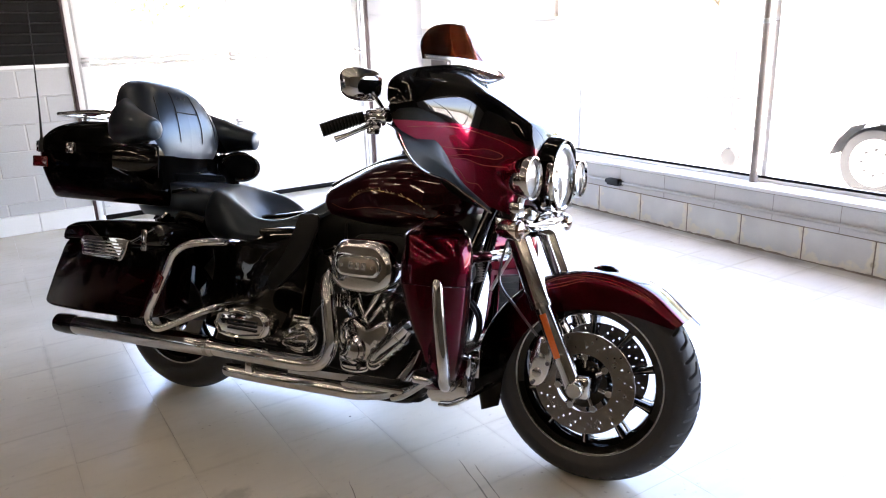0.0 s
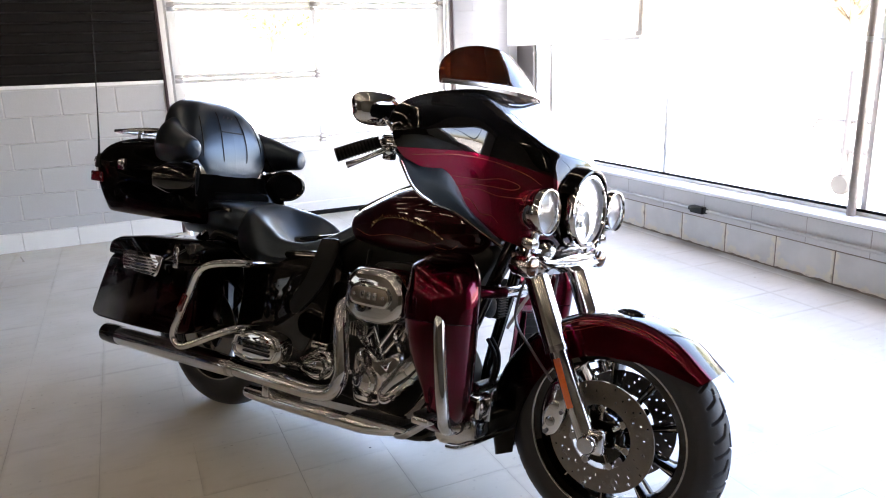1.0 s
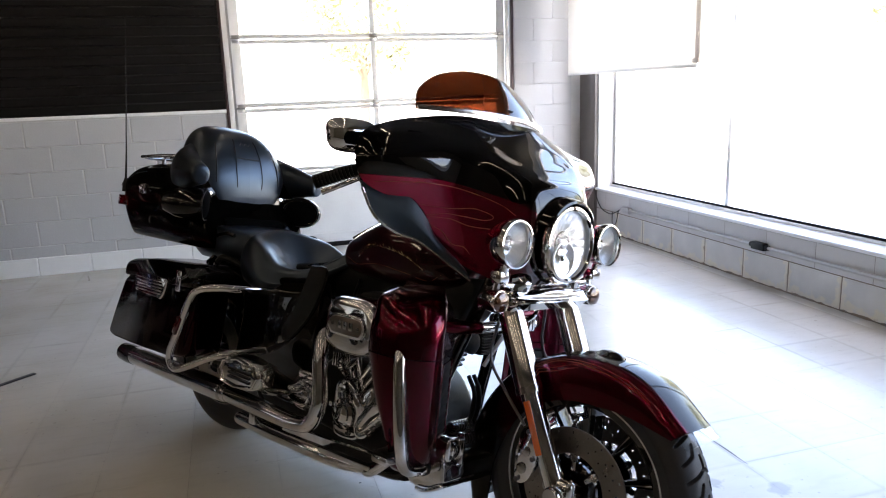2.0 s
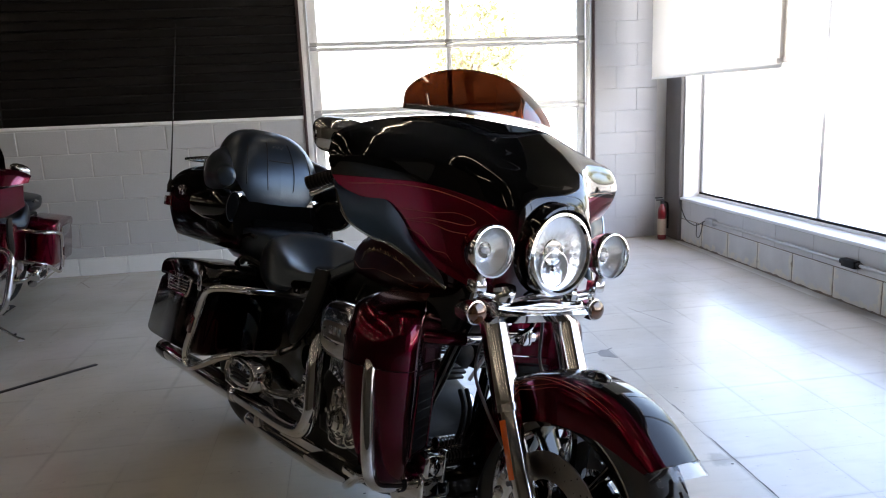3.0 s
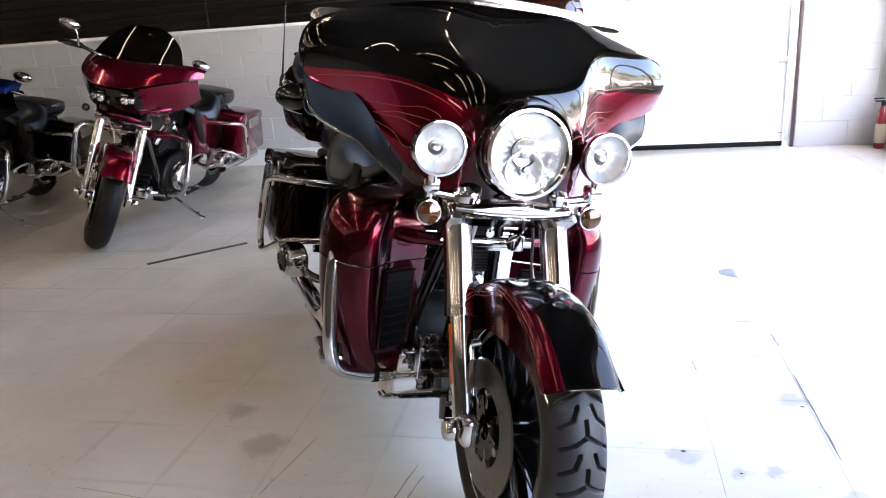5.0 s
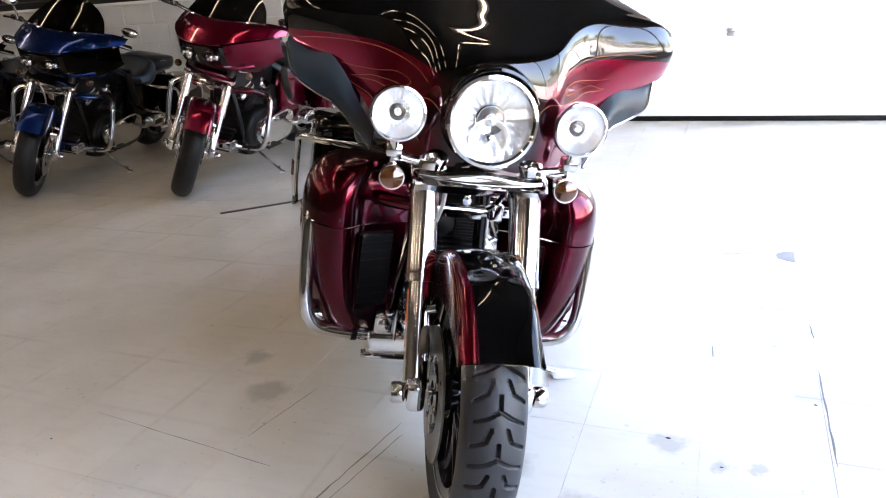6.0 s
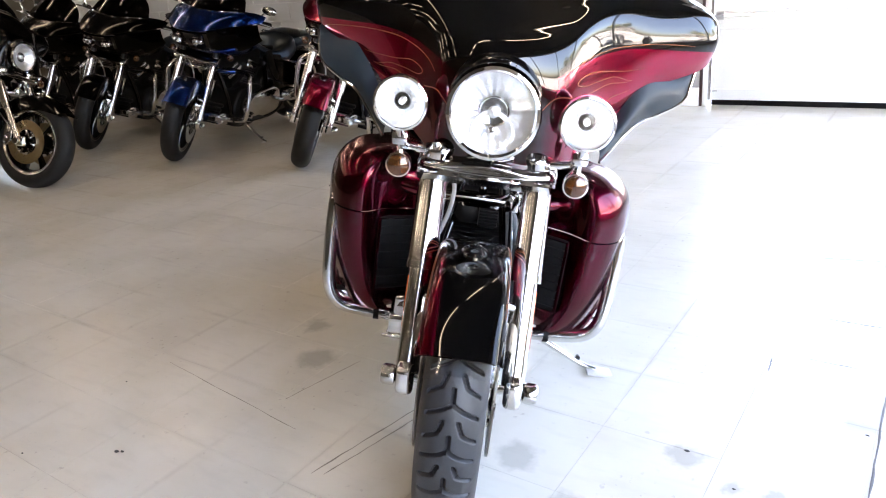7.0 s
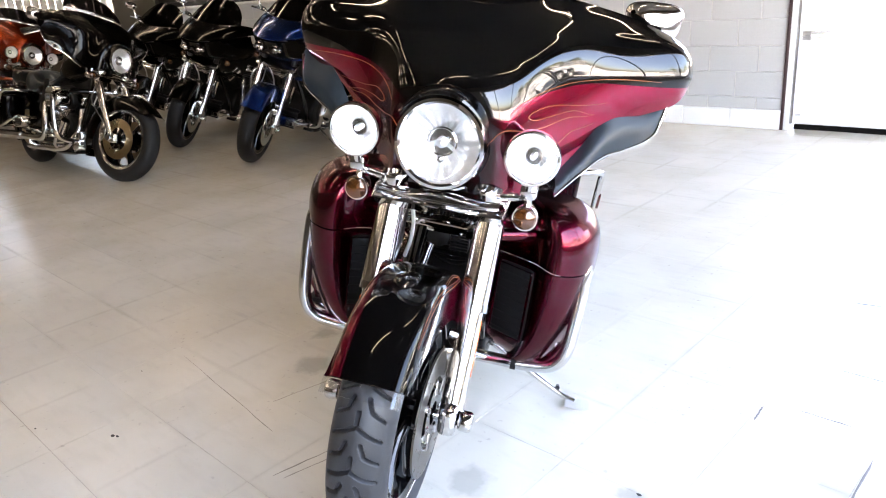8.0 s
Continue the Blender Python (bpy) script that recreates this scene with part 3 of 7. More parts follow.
def mirror_shell(a, b, c):
    """A mirror housing: domed front, flat top and rounded corners."""
    g = []
    for u in np.linspace(-1.5, 1.5, 17):
        ring = []
        for v in np.linspace(0, 2 * np.pi, 40, endpoint=False):
            cy, sz = math.cos(v), math.sin(v)
            k = math.cos(u) ** 0.7
            y = math.copysign(abs(cy) ** 0.62, cy)
            z = math.copysign(abs(sz) ** 0.62, sz)
            ring.append((a * math.sin(u), b * k * y * (1 + 0.10 * z), c * k * z))
        g.append(ring)
    return grid(np.array(g), close_v=True, cap=True)


def disc_geo(cx, cy, cz, r0, r1, holes, t=0.005):
    """A brake disc with drilled holes."""
    na, nr = 160, 9
    rr = np.linspace(r0, r1, nr)
    aa = np.linspace(0, 2 * np.pi, na, endpoint=False)
    verts, faces = [], []
    for side in (-t / 2, t / 2):
        for x in rr:
            for a in aa:
                verts.append((cx + x * math.sin(a), cy + side, cz + x * math.cos(a)))
    gone = set()
    if holes:
        for k in range(20):
            for d, ring in ((0, 2), (3, 4), (5, 6)):
                gone.add((ring, (k * 8 + d) % na))
    for i in range(nr - 1):
        for j in range(na):
            if (i, j) in gone:
                continue
            k = (j + 1) % na
            a, b, c, d = i * na + j, i * na + k, (i + 1) * na + k, (i + 1) * na + j
            o = nr * na
            faces += [(a, b, c, d), (a + o, d + o, c + o, b + o)]
    for ring in (0, nr - 1):
        for j in range(na):
            k = (j + 1) % na
            a, b = ring * na + j, ring * na + k
            faces.append((a, b, b + nr * na, a + nr * na))
    return verts, faces


def build_wheel(bike, cx, cz, r, w, rim, M, sp, q, rotors=(-0.085, 0.085), tread=False):
    seg = int(48 * q) + 16
    edge = sp.get("edge", 0.002)
    wheel = part("wheel", lathe([(rim - 0.022, -w * 0.36), (rim + 0.002, -w * 0.40), (rim + 0.006, -w * 0.36), (rim - 0.018, -w * 0.30), (rim - 0.028, -w * 0.12), (rim - 0.028, w * 0.12),
                                 (rim - 0.018, w * 0.30), (rim + 0.006, w * 0.36), (rim + 0.002, w * 0.40), (rim - 0.022, w * 0.36), (rim - 0.034, w * 0.12), (rim - 0.034, -w * 0.12)], seg, "y", (cx, 0, cz), closed=True), sp["rim"], bike, "gloss black alloy rim", M)
    part("tyre", tyre_geo(cx, cz, r, w, rim, tread, q), rubber if q >= 0.8 else dark_rubber, wheel, "black rubber tyre with cut tread", M)
    for s in (-1, 1):
        part("rim_edge", lathe([(rim - edge, s * w * 0.395), (rim - edge * 0.6, s * (w * 0.405 + edge * 0.2)), (rim, s * (w * 0.41 + edge * 0.3)), (rim + 0.005, s * (w * 0.412 + edge * 0.1)), (rim + 0.005, s * w * 0.395), (rim - edge, s * w * 0.385)], seg, "y", (cx, 0, cz), closed=True), polished, wheel, "bright machined rim edge", M)
    part("hub", lathe([(0.02, -0.075), (0.045, -0.072), (0.052, -0.05), (0.04, -0.03), (0.04, 0.03), (0.052, 0.05), (0.045, 0.072), (0.02, 0.075)], 24, "y", (cx, 0, cz)), black_gloss, wheel, "black hub", M)
    n = sp.get("spokes", 10)
    for k in range(n):
        a0 = 2 * math.pi * k / n
        ca, sa = math.sin(a0), math.cos(a0)
        R = Matrix(((ca, 0, -sa, cx), (0, 1, 0, 0), (sa, 0, ca, cz), (0, 0, 0, 1)))
        g = skin([[(0.035, y * 1.0, t) for y, t in ((-0.032, -0.010), (-0.038, 0.0), (-0.032, 0.010), (0.032, 0.010), (0.038, 0), (0.032, -0.010), (-0.032, -0.010))],
                  [(0.11, y, t) for y, t in ((-0.020, -0.0065), (-0.028, 0.0), (-0.020, 0.0065), (0.02, 0.0065), (0.028, 0), (0.02, -0.0065), (-0.020, -0.0065))],
                  [(rim - 0.028, y, t) for y, t in ((-0.030, -0.012), (-0.036, 0.0), (-0.03, 0.012), (0.03, 0.012), (0.036, 0), (0.03, -0.012), (-0.030, -0.012))]], 7, 13)
        spoke = part("spoke", moved(grid(g, cap=True), R), black_gloss, wheel, "", M, 50)
        if q >= 1:
            part("spoke_edge", moved(rbox(0.10, rim - 0.03, -0.0375, -0.0345, -0.002, 0.002), R), polished, wheel, "bright machined spoke edge", M)
    for y in rotors:
        disc = part("brake_disc", disc_geo(cx, y, cz, 0.092, 0.16, q >= 1), sp.get("disc", steel_disc if q >= 0.8 else fork_alloy), wheel, "drilled steel brake disc", M)
        part("disc_carrier", lathe([(0.03, y - 0.004), (0.075, y - 0.005), (0.075, y + 0.005), (0.03, y + 0.004)], 24, "y", (cx, 0, cz), closed=True), black_gloss, wheel, "black disc carrier", M)
        for k in range(7):
            a = 2 * math.pi * k / 7
            c = (cx + 0.083 * math.sin(a), y - 0.004, cz + 0.083 * math.cos(a))
            part("button", join(lathe([(0.011, -0.004), (0.011, 0.010)], 10, "y", c), tube([(cx + 0.05 * math.sin(a), y, cz + 0.05 * math.cos(a)), (cx + 0.092 * math.sin(a), y, cz + 0.092 * math.cos(a))], 0.008, 8)), polished, wheel, "", M)
    return wheel


def fender_grid(cx, cz, r, w, a0, a1, drop, nu):
    """A mudguard: arch of angle a0..a1 (degrees from the top, front positive), skirts of the given depth."""
    keys = []
    for f in np.linspace(0, 1, 9):
        a = radians(a0 + (a1 - a0) * f)
        d = np.interp(f, np.linspace(0, 1, len(drop)), drop)
        rad = float(np.interp(f, np.linspace(0, 1, len(r)), r))
        ring = []
        for y, k in ((-1.0, d), (-0.99, d * 0.5), (-0.94, 0.022), (-0.78, 0.006), (-0.4, 0.0), (0, -0.002), (0.4, 0.0), (0.78, 0.006), (0.94, 0.022), (0.99, d * 0.5), (1.0, d)):
            rr = rad - k
            ring.append((cx + rr * math.sin(a), y * w, cz + rr * math.cos(a)))
        keys.append(ring)
    return skin(keys, nu, 33)


def lamp(bike, name, at, r, M, bezel=chrome, q=1.0, depth=0.09, label="round headlamp with a clear lens"):
    """A round lamp that looks along x: chrome shell, bezel, reflector bowl, bulb cap and lens."""
    x, y, z = at
    seg = int(28 * q) + 12
    shell_ob = part(name, lathe([(r * 0.35, -depth), (r * 0.75, -depth * 0.8), (r * 1.0, -depth * 0.35), (r * 1.04, -0.012), (r * 1.0, -0.012), (r * 0.96, -depth * 0.35), (r * 0.72, -depth * 0.76), (r * 0.02, -depth * 0.95)], seg, "x", at), bezel, bike, label, M)
    part("bezel", lathe([(r * 1.03, -0.016), (r * 1.08, -0.008), (r * 1.085, 0.004), (r * 1.05, 0.013), (r * 0.98, 0.014), (r * 0.93, 0.008), (r * 0.93, -0.004)], seg, "x", at, closed=True), chrome, shell_ob, "chrome bezel", M)
    n = 120 if q >= 1 else seg
    a = np.linspace(0, 2 * np.pi, n, endpoint=False)
    pleat = 0.010 * r * np.abs(((a * 20 / (2 * np.pi)) % 1.0) - 0.5) * 4 if q >= 1 else 0 * a
    bowl = [np.stack([x + d + pleat * k, y + r * f * np.cos(a), z + r * f * np.sin(a)], 1) for f, d, k in ((0.01, -depth * 0.56, 0), (0.16, -depth * 0.55, 0), (0.34, -depth * 0.5, 1), (0.5, -depth * 0.44, 1), (0.52, -depth * 0.40, 1), (0.7, -depth * 0.3, 1), (0.95, -0.006, 0))]
    part("reflector", grid(np.array(bowl), close_v=True), reflector_mat, shell_ob, "fluted bright reflector", M)
    part("lens_gasket", lathe([(r * 0.93, -0.004), (r * 0.965, 0.0), (r * 0.965, 0.009), (r * 0.945, 0.0095)], seg, "x", at, closed=True), black_satin, shell_ob, "dark gasket round the lens", M)
    part("bulb_cap", lathe([(r * 0.02, 0.0), (r * 0.13, -0.006), (r * 0.14, -depth * 0.35)], 16, "x", (x - 0.006, y, z)), reflector_mat, shell_ob, "bright bulb shield", M)
    part("reflector_ring", lathe([(r * 0.30, -depth * 0.36), (r * 0.33, -depth * 0.32), (r * 0.36, -depth * 0.36)], seg, "x", (x, y, z)), chrome, shell_ob, "", M)
    lens = part("lens", lathe([(r * 0.002, 0.012), (r * 0.5, 0.009), (r * 0.8, 0.003), (r * 0.955, -0.004)], seg, "x", at, cap=False), lens_glass, shell_ob, "clear glass lens", M)
    lens.visible_shadow = False
    return shell_ob


polished_strip = mat("dull_chrome", (0.26, 0.26, 0.27), 0.22, 1.0, 0.15)
polished_dark = mat("satin_metal", (0.12, 0.12, 0.125), 0.3, 1.0, 0.15)
reflector_mat, rnt, rb = nodes_of("fluted_reflector")
flute = noise_out(rnt, 110, 1)
rnt.links.new(ramp(rnt, flute, 0.3, 0.7, 0.28, 0.40), rb.inputs["Roughness"])
rb.inputs["Metallic"].default_value, rb.inputs["Base Color"].default_value = 0.92, (0.93, 0.94, 0.95, 1)
bump(rnt, rb, flute, 0.35, 0.004)

WING = [(0.0, [(-.445, 1.272), (-.38, 1.214), (-.30, 1.156), (-.235, 1.110), (-.188, 1.070), (-.185, .98), (-.21, .80)]),
        (0.125, [(-.448, 1.272), (-.386, 1.217), (-.312, 1.162), (-.252, 1.120), (-.210, 1.076), (-.192, .975), (-.216, .80)]),
        (0.175, [(-.458, 1.270), (-.403, 1.228), (-.338, 1.182), (-.282, 1.140), (-.262, 1.09), (-.247, .97), (-.262, .82)]),
        (0.225, [(-.472, 1.264), (-.425, 1.235), (-.370, 1.198), (-.328, 1.160), (-.312, 1.105), (-.314, .98), (-.330, .85)]),
        (0.28, [(-.487, 1.254), (-.450, 1.236), (-.405, 1.208), (-.364, 1.174), (-.349, 1.115), (-.358, 1.0), (-.382, .895)]),
        (0.355, [(-.503, 1.238), (-.470, 1.225), (-.432, 1.206), (-.394, 1.182), (-.371, 1.125), (-.382, 1.05), (-.406, .99)]),
        (0.44, [(-.503, 1.212), (-.478, 1.206), (-.450, 1.198), (-.421, 1.182), (-.400, 1.13), (-.411, 1.075), (-.436, 1.032)]),
        (0.502, [(-.497, 1.180), (-.482, 1.178), (-.465, 1.174), (-.449, 1.164), (-.433, 1.127), (-.446, 1.09), (-.466, 1.06)]),
        (0.52, [(-.485, 1.13), (-.483, 1.129), (-.481, 1.127), (-.479, 1.125), (-.479, 1.122), (-.481, 1.119), (-.483, 1.117)])]
SHARK_TOP = [(0.0, [(-.35, 1.13), (-.215, 1.07), (-.09, .995)]), (0.12, [(-.36, 1.13), (-.23, 1.073), (-.115, 1.0)]), (0.205, [(-.40, 1.135), (-.285, 1.087), (-.185, 1.022)]),
             (0.29, [(-.475, 1.138), (-.388, 1.103), (-.30, 1.044)]), (0.36, [(-.56, 1.125), (-.495, 1.103), (-.43, 1.058)]), (0.395, [(-.62, 1.10), (-.59, 1.09), (-.56, 1.064)])]
SHARK_LOW = [(0.0, [(-.105, .99), (-.13, .955), (-.155, .90), (-.20, .85), (-.30, .82)]), (0.14, [(-.135, .995), (-.155, .96), (-.18, .905), (-.22, .855), (-.31, .825)]), (0.23, [(-.225, 1.018), (-.24, .975), (-.265, .92), (-.30, .87), (-.36, .835)]),
             (0.32, [(-.345, 1.04), (-.36, .99), (-.385, .94), (-.42, .895), (-.46, .86)]), (0.385, [(-.505, 1.055), (-.515, 1.02), (-.53, .98), (-.55, .95), (-.58, .925)])]


def wing_grid(table, nu, nv, soft=30):
    keys = [[(x, -y, z) for x, z in row] for y, row in reversed(table)] + [[(x, y, z) for x, z in row] for y, row in table[1:]]
    g = skin(keys, nu, nv)
    for _ in range(int(soft * (nu / 100) ** 2)):
        g[1:-1] = 0.25 * g[:-2] + 0.5 * g[1:-1] + 0.25 * g[2:]
    return g


def on_grid(g, u, v):
    """A point at fractions u, v of a grid, with its normal."""
    n = grid_normals(g)
    i, j = u * (g.shape[0] - 1), v * (g.shape[1] - 1)
    a, b = int(min(i, g.shape[0] - 2)), int(min(j, g.shape[1] - 2))
    f, h = i - a, j - b
    mixv = lambda q: (q[a, b] * (1 - f) + q[a + 1, b] * f) * (1 - h) + (q[a, b + 1] * (1 - f) + q[a + 1, b + 1] * f) * h
    return mixv(g), mixv(n)


def stripe(g, uv, r, sign=1):
    pts = []
    for u, v in cr(np.array(uv), 28):
        p, n = on_grid(g, min(max(u, 0), 1), min(max(v, 0), 1))
        pts.append(p + sign * n * r * 0.4)
    return tube(pts, [r * 0.4, r, r, r, r * 0.4], 6)


def engine(bike, sp, q):
    seg = int(20 * q) + 12
    part("crankcase", join(prism([(-0.98, .22), (-0.60, .20), (-0.52, .28), (-0.56, .40), (-0.66, .47), (-0.90, .47), (-1.0, .38)], -0.16, 0.16, 0.03, 3, 40),
                           prism([(-1.22, .24), (-0.96, .22), (-0.95, .46), (-1.02, .52), (-1.2, .50)], -0.14, 0.14, 0.03, 3, 32)), engine_black, bike, "black engine crankcase")
    for nm, tilt, bx in (("front_cylinder", 22, -0.70), ("rear_cylinder", -22, -0.84)):
        R = Matrix.Translation((bx, 0, 0.43)) @ Matrix.Rotation(radians(tilt), 4, "Y")
        prof = []
        for k in range(9):
            h = 0.0 + k * 0.018
            prof += [(0.075, h), (0.098 - 0.001 * k, h + 0.003), (0.098 - 0.001 * k, h + 0.009), (0.075, h + 0.012)]
        cyl = part(nm, moved(lathe(prof, seg, "z"), R), engine_black, bike, "black finned engine cylinder")
        part("rocker_box", moved(join(rbox(-0.10, 0.10, -0.10, 0.10, 0.165, 0.215, 0.018, 3), rbox(-0.085, 0.085, -0.085, 0.085, 0.213, 0.245, 0.02, 3)), R), chrome, cyl, "chrome rocker cover")
        if q >= 1:
            part("fin_edges", moved(join(*[lathe([(0.0972 - 0.001 * k, 0.018 * k + 0.0035), (0.0992 - 0.001 * k, 0.018 * k + 0.0045), (0.0992 - 0.001 * k, 0.018 * k + 0.0075), (0.0972 - 0.001 * k, 0.018 * k + 0.0085)], seg, "z", closed=True) for k in range(9)]), R), polished, cyl, "bright machined fin edges")
            for bx2 in (-0.082, 0.082):
                part("cover_bolt", moved(lathe([(0.008, 0.214), (0.008, 0.224), (0.004, 0.226)], 10, "z", (bx2, -0.082, 0)), R), polished, cyl)
            part("plug_lead", moved(tube([(0.0, -0.10, 0.12), (0.03, -0.15, 0.14), (0.06, -0.14, 0.22), (0.05, -0.08, 0.30)], 0.006, 8, 16), R), black_satin, cyl, "black ignition lead")
        part("head", moved(join(*[rbox(-0.10, 0.10, -0.105, 0.105, 0.10 + i * 0.02, 0.11 + i * 0.02, 0.003) for i in range(3)]), R), engine_black, cyl)
        for dx in (-0.028, 0.028):
            part("pushrod_tube", tube([(-0.76 + dx * 0.6, -0.17, 0.40), (bx + math.sin(radians(tilt)) * 0.19 + dx, -0.125, 0.43 + 0.18)], 0.011, 10), chrome, bike, "chrome pushrod tube")
    cc = part("cam_cover", join(prism([(-0.83, .27), (-0.83, .40), (-0.78, .425), (-0.72, .40), (-0.65, .43), (-0.635, .36), (-0.68, .31), (-0.72, .245), (-0.81, .235)], -0.15, -0.215, 0.016, 3, 54),
                                lathe([(0.052, -0.21), (0.048, -0.226), (0.036, -0.230), (0.034, -0.236), (0.02, -0.24), (0.004, -0.241)], seg, "y", (-0.77, 0, .318))), chrome, bike, "chrome cam cover")
    part("oil_filter_cover", tube([(-0.71, -0.19, .265), (-0.68, -0.21, .295), (-0.60, -0.225, .38), (-0.555, -0.23, .43)], [0.02, 0.032, 0.034, 0.030], seg, 14), chrome, bike, "chrome canted filter housing")
    for k in range(5):
        f = 0.25 + 0.13 * k
        part("rib", tube([(-0.71 + 0.155 * f, -0.20 - 0.03 * f, .265 + 0.165 * f), (-0.706 + 0.155 * f, -0.20 - 0.03 * f, .269 + 0.165 * f)], 0.038, seg), polished, bike)
    for k in range(6):
        part("lifter_block_fin", rbox(-0.86 + 0.012 * k, -0.854 + 0.012 * k, -0.21, -0.15, .455, .50, 0.002), chrome, bike)
    for x, z, tx, tz in ((-0.64, .45, -0.60, .52), (-0.66, .44, -0.645, .53), (-0.80, .43, -0.81, .50)):
        part("oil_line", tube([(x, -0.19, z), ((x + tx) / 2, -0.225, (z + tz) / 2 + .01), (tx, -0.17, tz)], 0.009, 8, 12), chrome, bike, "chrome oil line")
    for k in range(7):
        a = 2 * math.pi * k / 7 + 0.3
        part("bolt", lathe([(0.008, -0.212), (0.008, -0.222)], 8, "y", (-0.755 + 0.078 * math.sin(a), 0, 0.33 + 0.07 * math.cos(a))), polished, cc)
    tc = part("gearbox_cover", join(prism([(-1.085, .285), (-1.075, .33), (-1.035, .365), (-0.97, .375), (-0.93, .34), (-0.945, .285), (-1.01, .262)], -0.14, -0.205, 0.018, 3, 42),
                                    prism([(-1.06, .295), (-1.05, .325), (-1.02, .345), (-0.975, .35), (-0.955, .33), (-0.965, .297), (-1.01, .282)], -0.2, -0.222, 0.008, 2, 36), rbox(-1.04, -0.965, -0.2, -0.13, .372, .40, 0.008, 3)), chrome, bike, "chrome gearbox end cover")
    for k in range(5):
        a = 2 * math.pi * k / 5
        part("bolt", lathe([(0.008, -0.20), (0.008, -0.214)], 8, "y", (-1.005 + 0.06 * math.sin(a), 0, 0.318 + 0.045 * math.cos(a))), polished, tc)
    part("oil_filter", lathe([(0.03, 0.0), (0.038, 0.006), (0.038, 0.09), (0.034, 0.1), (0.01, 0.102)], seg, "x", (-0.56, -0.06, 0.30)), chrome, bike, "chrome oil filter")
    # air cleaner
    ac = part("air_cleaner", prism([(-0.838, .60), (-0.832, .655), (-0.80, .69), (-0.75, .698), (-0.66, .697), (-0.615, .668), (-0.592, .615), (-0.608, .558), (-0.66, .526), (-0.75, .522), (-0.80, .530), (-0.832, .555)], -0.15, -0.285, 0.028, 4, 60), chrome, bike, "chrome oval air cleaner cover")
    part("back_plate", prism([(-0.848, .61), (-0.825, .69), (-0.76, .71), (-0.64, .712), (-0.59, .68), (-0.578, .615), (-0.59, .55), (-0.65, .515), (-0.76, .51), (-0.825, .53)], -0.11, -0.155, 0.01, 2, 48), black_satin, ac)
    stad = lambda x0, x1, z, h: [(x0 + h, z + h), (x1 - h, z + h), (x1 - h * 0.3, z + h * 0.7), (x1, z), (x1 - h * 0.3, z - h * 0.7), (x1 - h, z - h), (x0 + h, z - h), (x0 + h * 0.3, z - h * 0.7), (x0, z), (x0 + h * 0.3, z + h * 0.7)]
    part("badge_rim", prism(stad(-0.806, -0.638, .613, .034), -0.284, -0.292, 0.003, 2, 60), chrome, ac, "raised oval badge rim")
    part("badge", prism(stad(-0.797, -0.647, .613, .026), -0.286, -0.2935, 0.002, 2, 60), steel_disc, ac, "dull oval badge panel")
    for i in range(3):
        part("badge_bar", rbox(-0.752 + 0.024 * i, -0.736 + 0.024 * i, -0.296, -0.293, 0.602, 0.626, 0.001), polished, ac)
    for x in (-0.780, -0.664):
        part("badge_screw", lathe([(0.0055, -0.2955), (0.0055, -0.293)], 10, "y", (x, 0, .613)), polished, ac)
    for i in range(7):
        part("cover_rib", rbox(-0.842, -0.836 + 0.004, -0.255 + 0.0, -0.165, 0.56 + 0.017 * i, 0.566 + 0.017 * i, 0.001), chrome, ac)
    # exhaust
    ex = part("exhaust_pipe", tube([(-0.88, -0.16, 0.575), (-0.858, -0.25, 0.555), (-0.838, -0.278, 0.50), (-0.822, -0.284, 0.41), (-0.812, -0.288, 0.345), (-0.838, -0.29, 0.284), (-0.91, -0.292, 0.260), (-1.1, -0.292, 0.258), (-1.30, -0.290, 0.257)],
                                   [0.020, 0.024, 0.025, 0.025, 0.025, 0.026, 0.027, 0.030, 0.030], seg, 60), chrome, bike, "chrome exhaust header shield")
    part("clamp", lathe([(0.033, -0.01), (0.037, -0.006), (0.037, 0.006), (0.033, 0.01)], seg, "x", (-1.33, -0.29, .257)), polished, ex)
    mf = part("muffler", tube([(-1.30, -0.29, 0.257), (-1.36, -0.29, 0.256), (-1.5, -0.285, 0.252), (-2.06, -0.268, 0.232)], [0.031, 0.037, 0.039, 0.039], seg + 8, 30), chrome, bike, "long chrome muffler")
    part("muffler_tip", join(tube([(-2.05, -0.268, 0.232), (-2.10, -0.267, 0.23), (-2.16, -0.265, 0.228)], [0.040, 0.042, 0.039], seg + 8, 8)), black_gloss, mf, "black muffler tip")
    part("muffler", mirrored(tube([(-1.30, -0.29, 0.257), (-1.36, -0.29, 0.256), (-1.5, -0.285, 0.252), (-2.16, -0.265, 0.228)], [0.031, 0.037, 0.039, 0.039], seg, 24)), chrome, bike, "long chrome muffler")
    part("lower_pipe", tube([(-1.285, -0.25, 0.172), (-1.27, -0.25, 0.172), (-1.1, -0.255, 0.176), (-0.85, -0.262, 0.186), (-0.70, -0.25, 0.19), (-0.60, -0.20, 0.22), (-0.55, -0.12, 0.36), (-0.57, -0.08, 0.52)], [0.012, 0.025, 0.027, 0.027, 0.026, 0.026, 0.026, 0.026], seg, 60), chrome, bike, "chrome lower exhaust pipe")
    sh = part("exhaust_shield", prism([(-0.98, .218), (-0.76, .228), (-0.55, .246), (-0.545, .268), (-0.76, .252), (-0.98, .24)], -0.276, -0.293, 0.004), chrome, bike, "chrome exhaust heat shield")
    for i in range(9):
        part("slot", rbox(-0.735 + 0.02 * i, -0.724 + 0.02 * i, -0.2945, -0.2925, 0.238 + 0.0018 * i, 0.246 + 0.0018 * i), black_satin, sh)
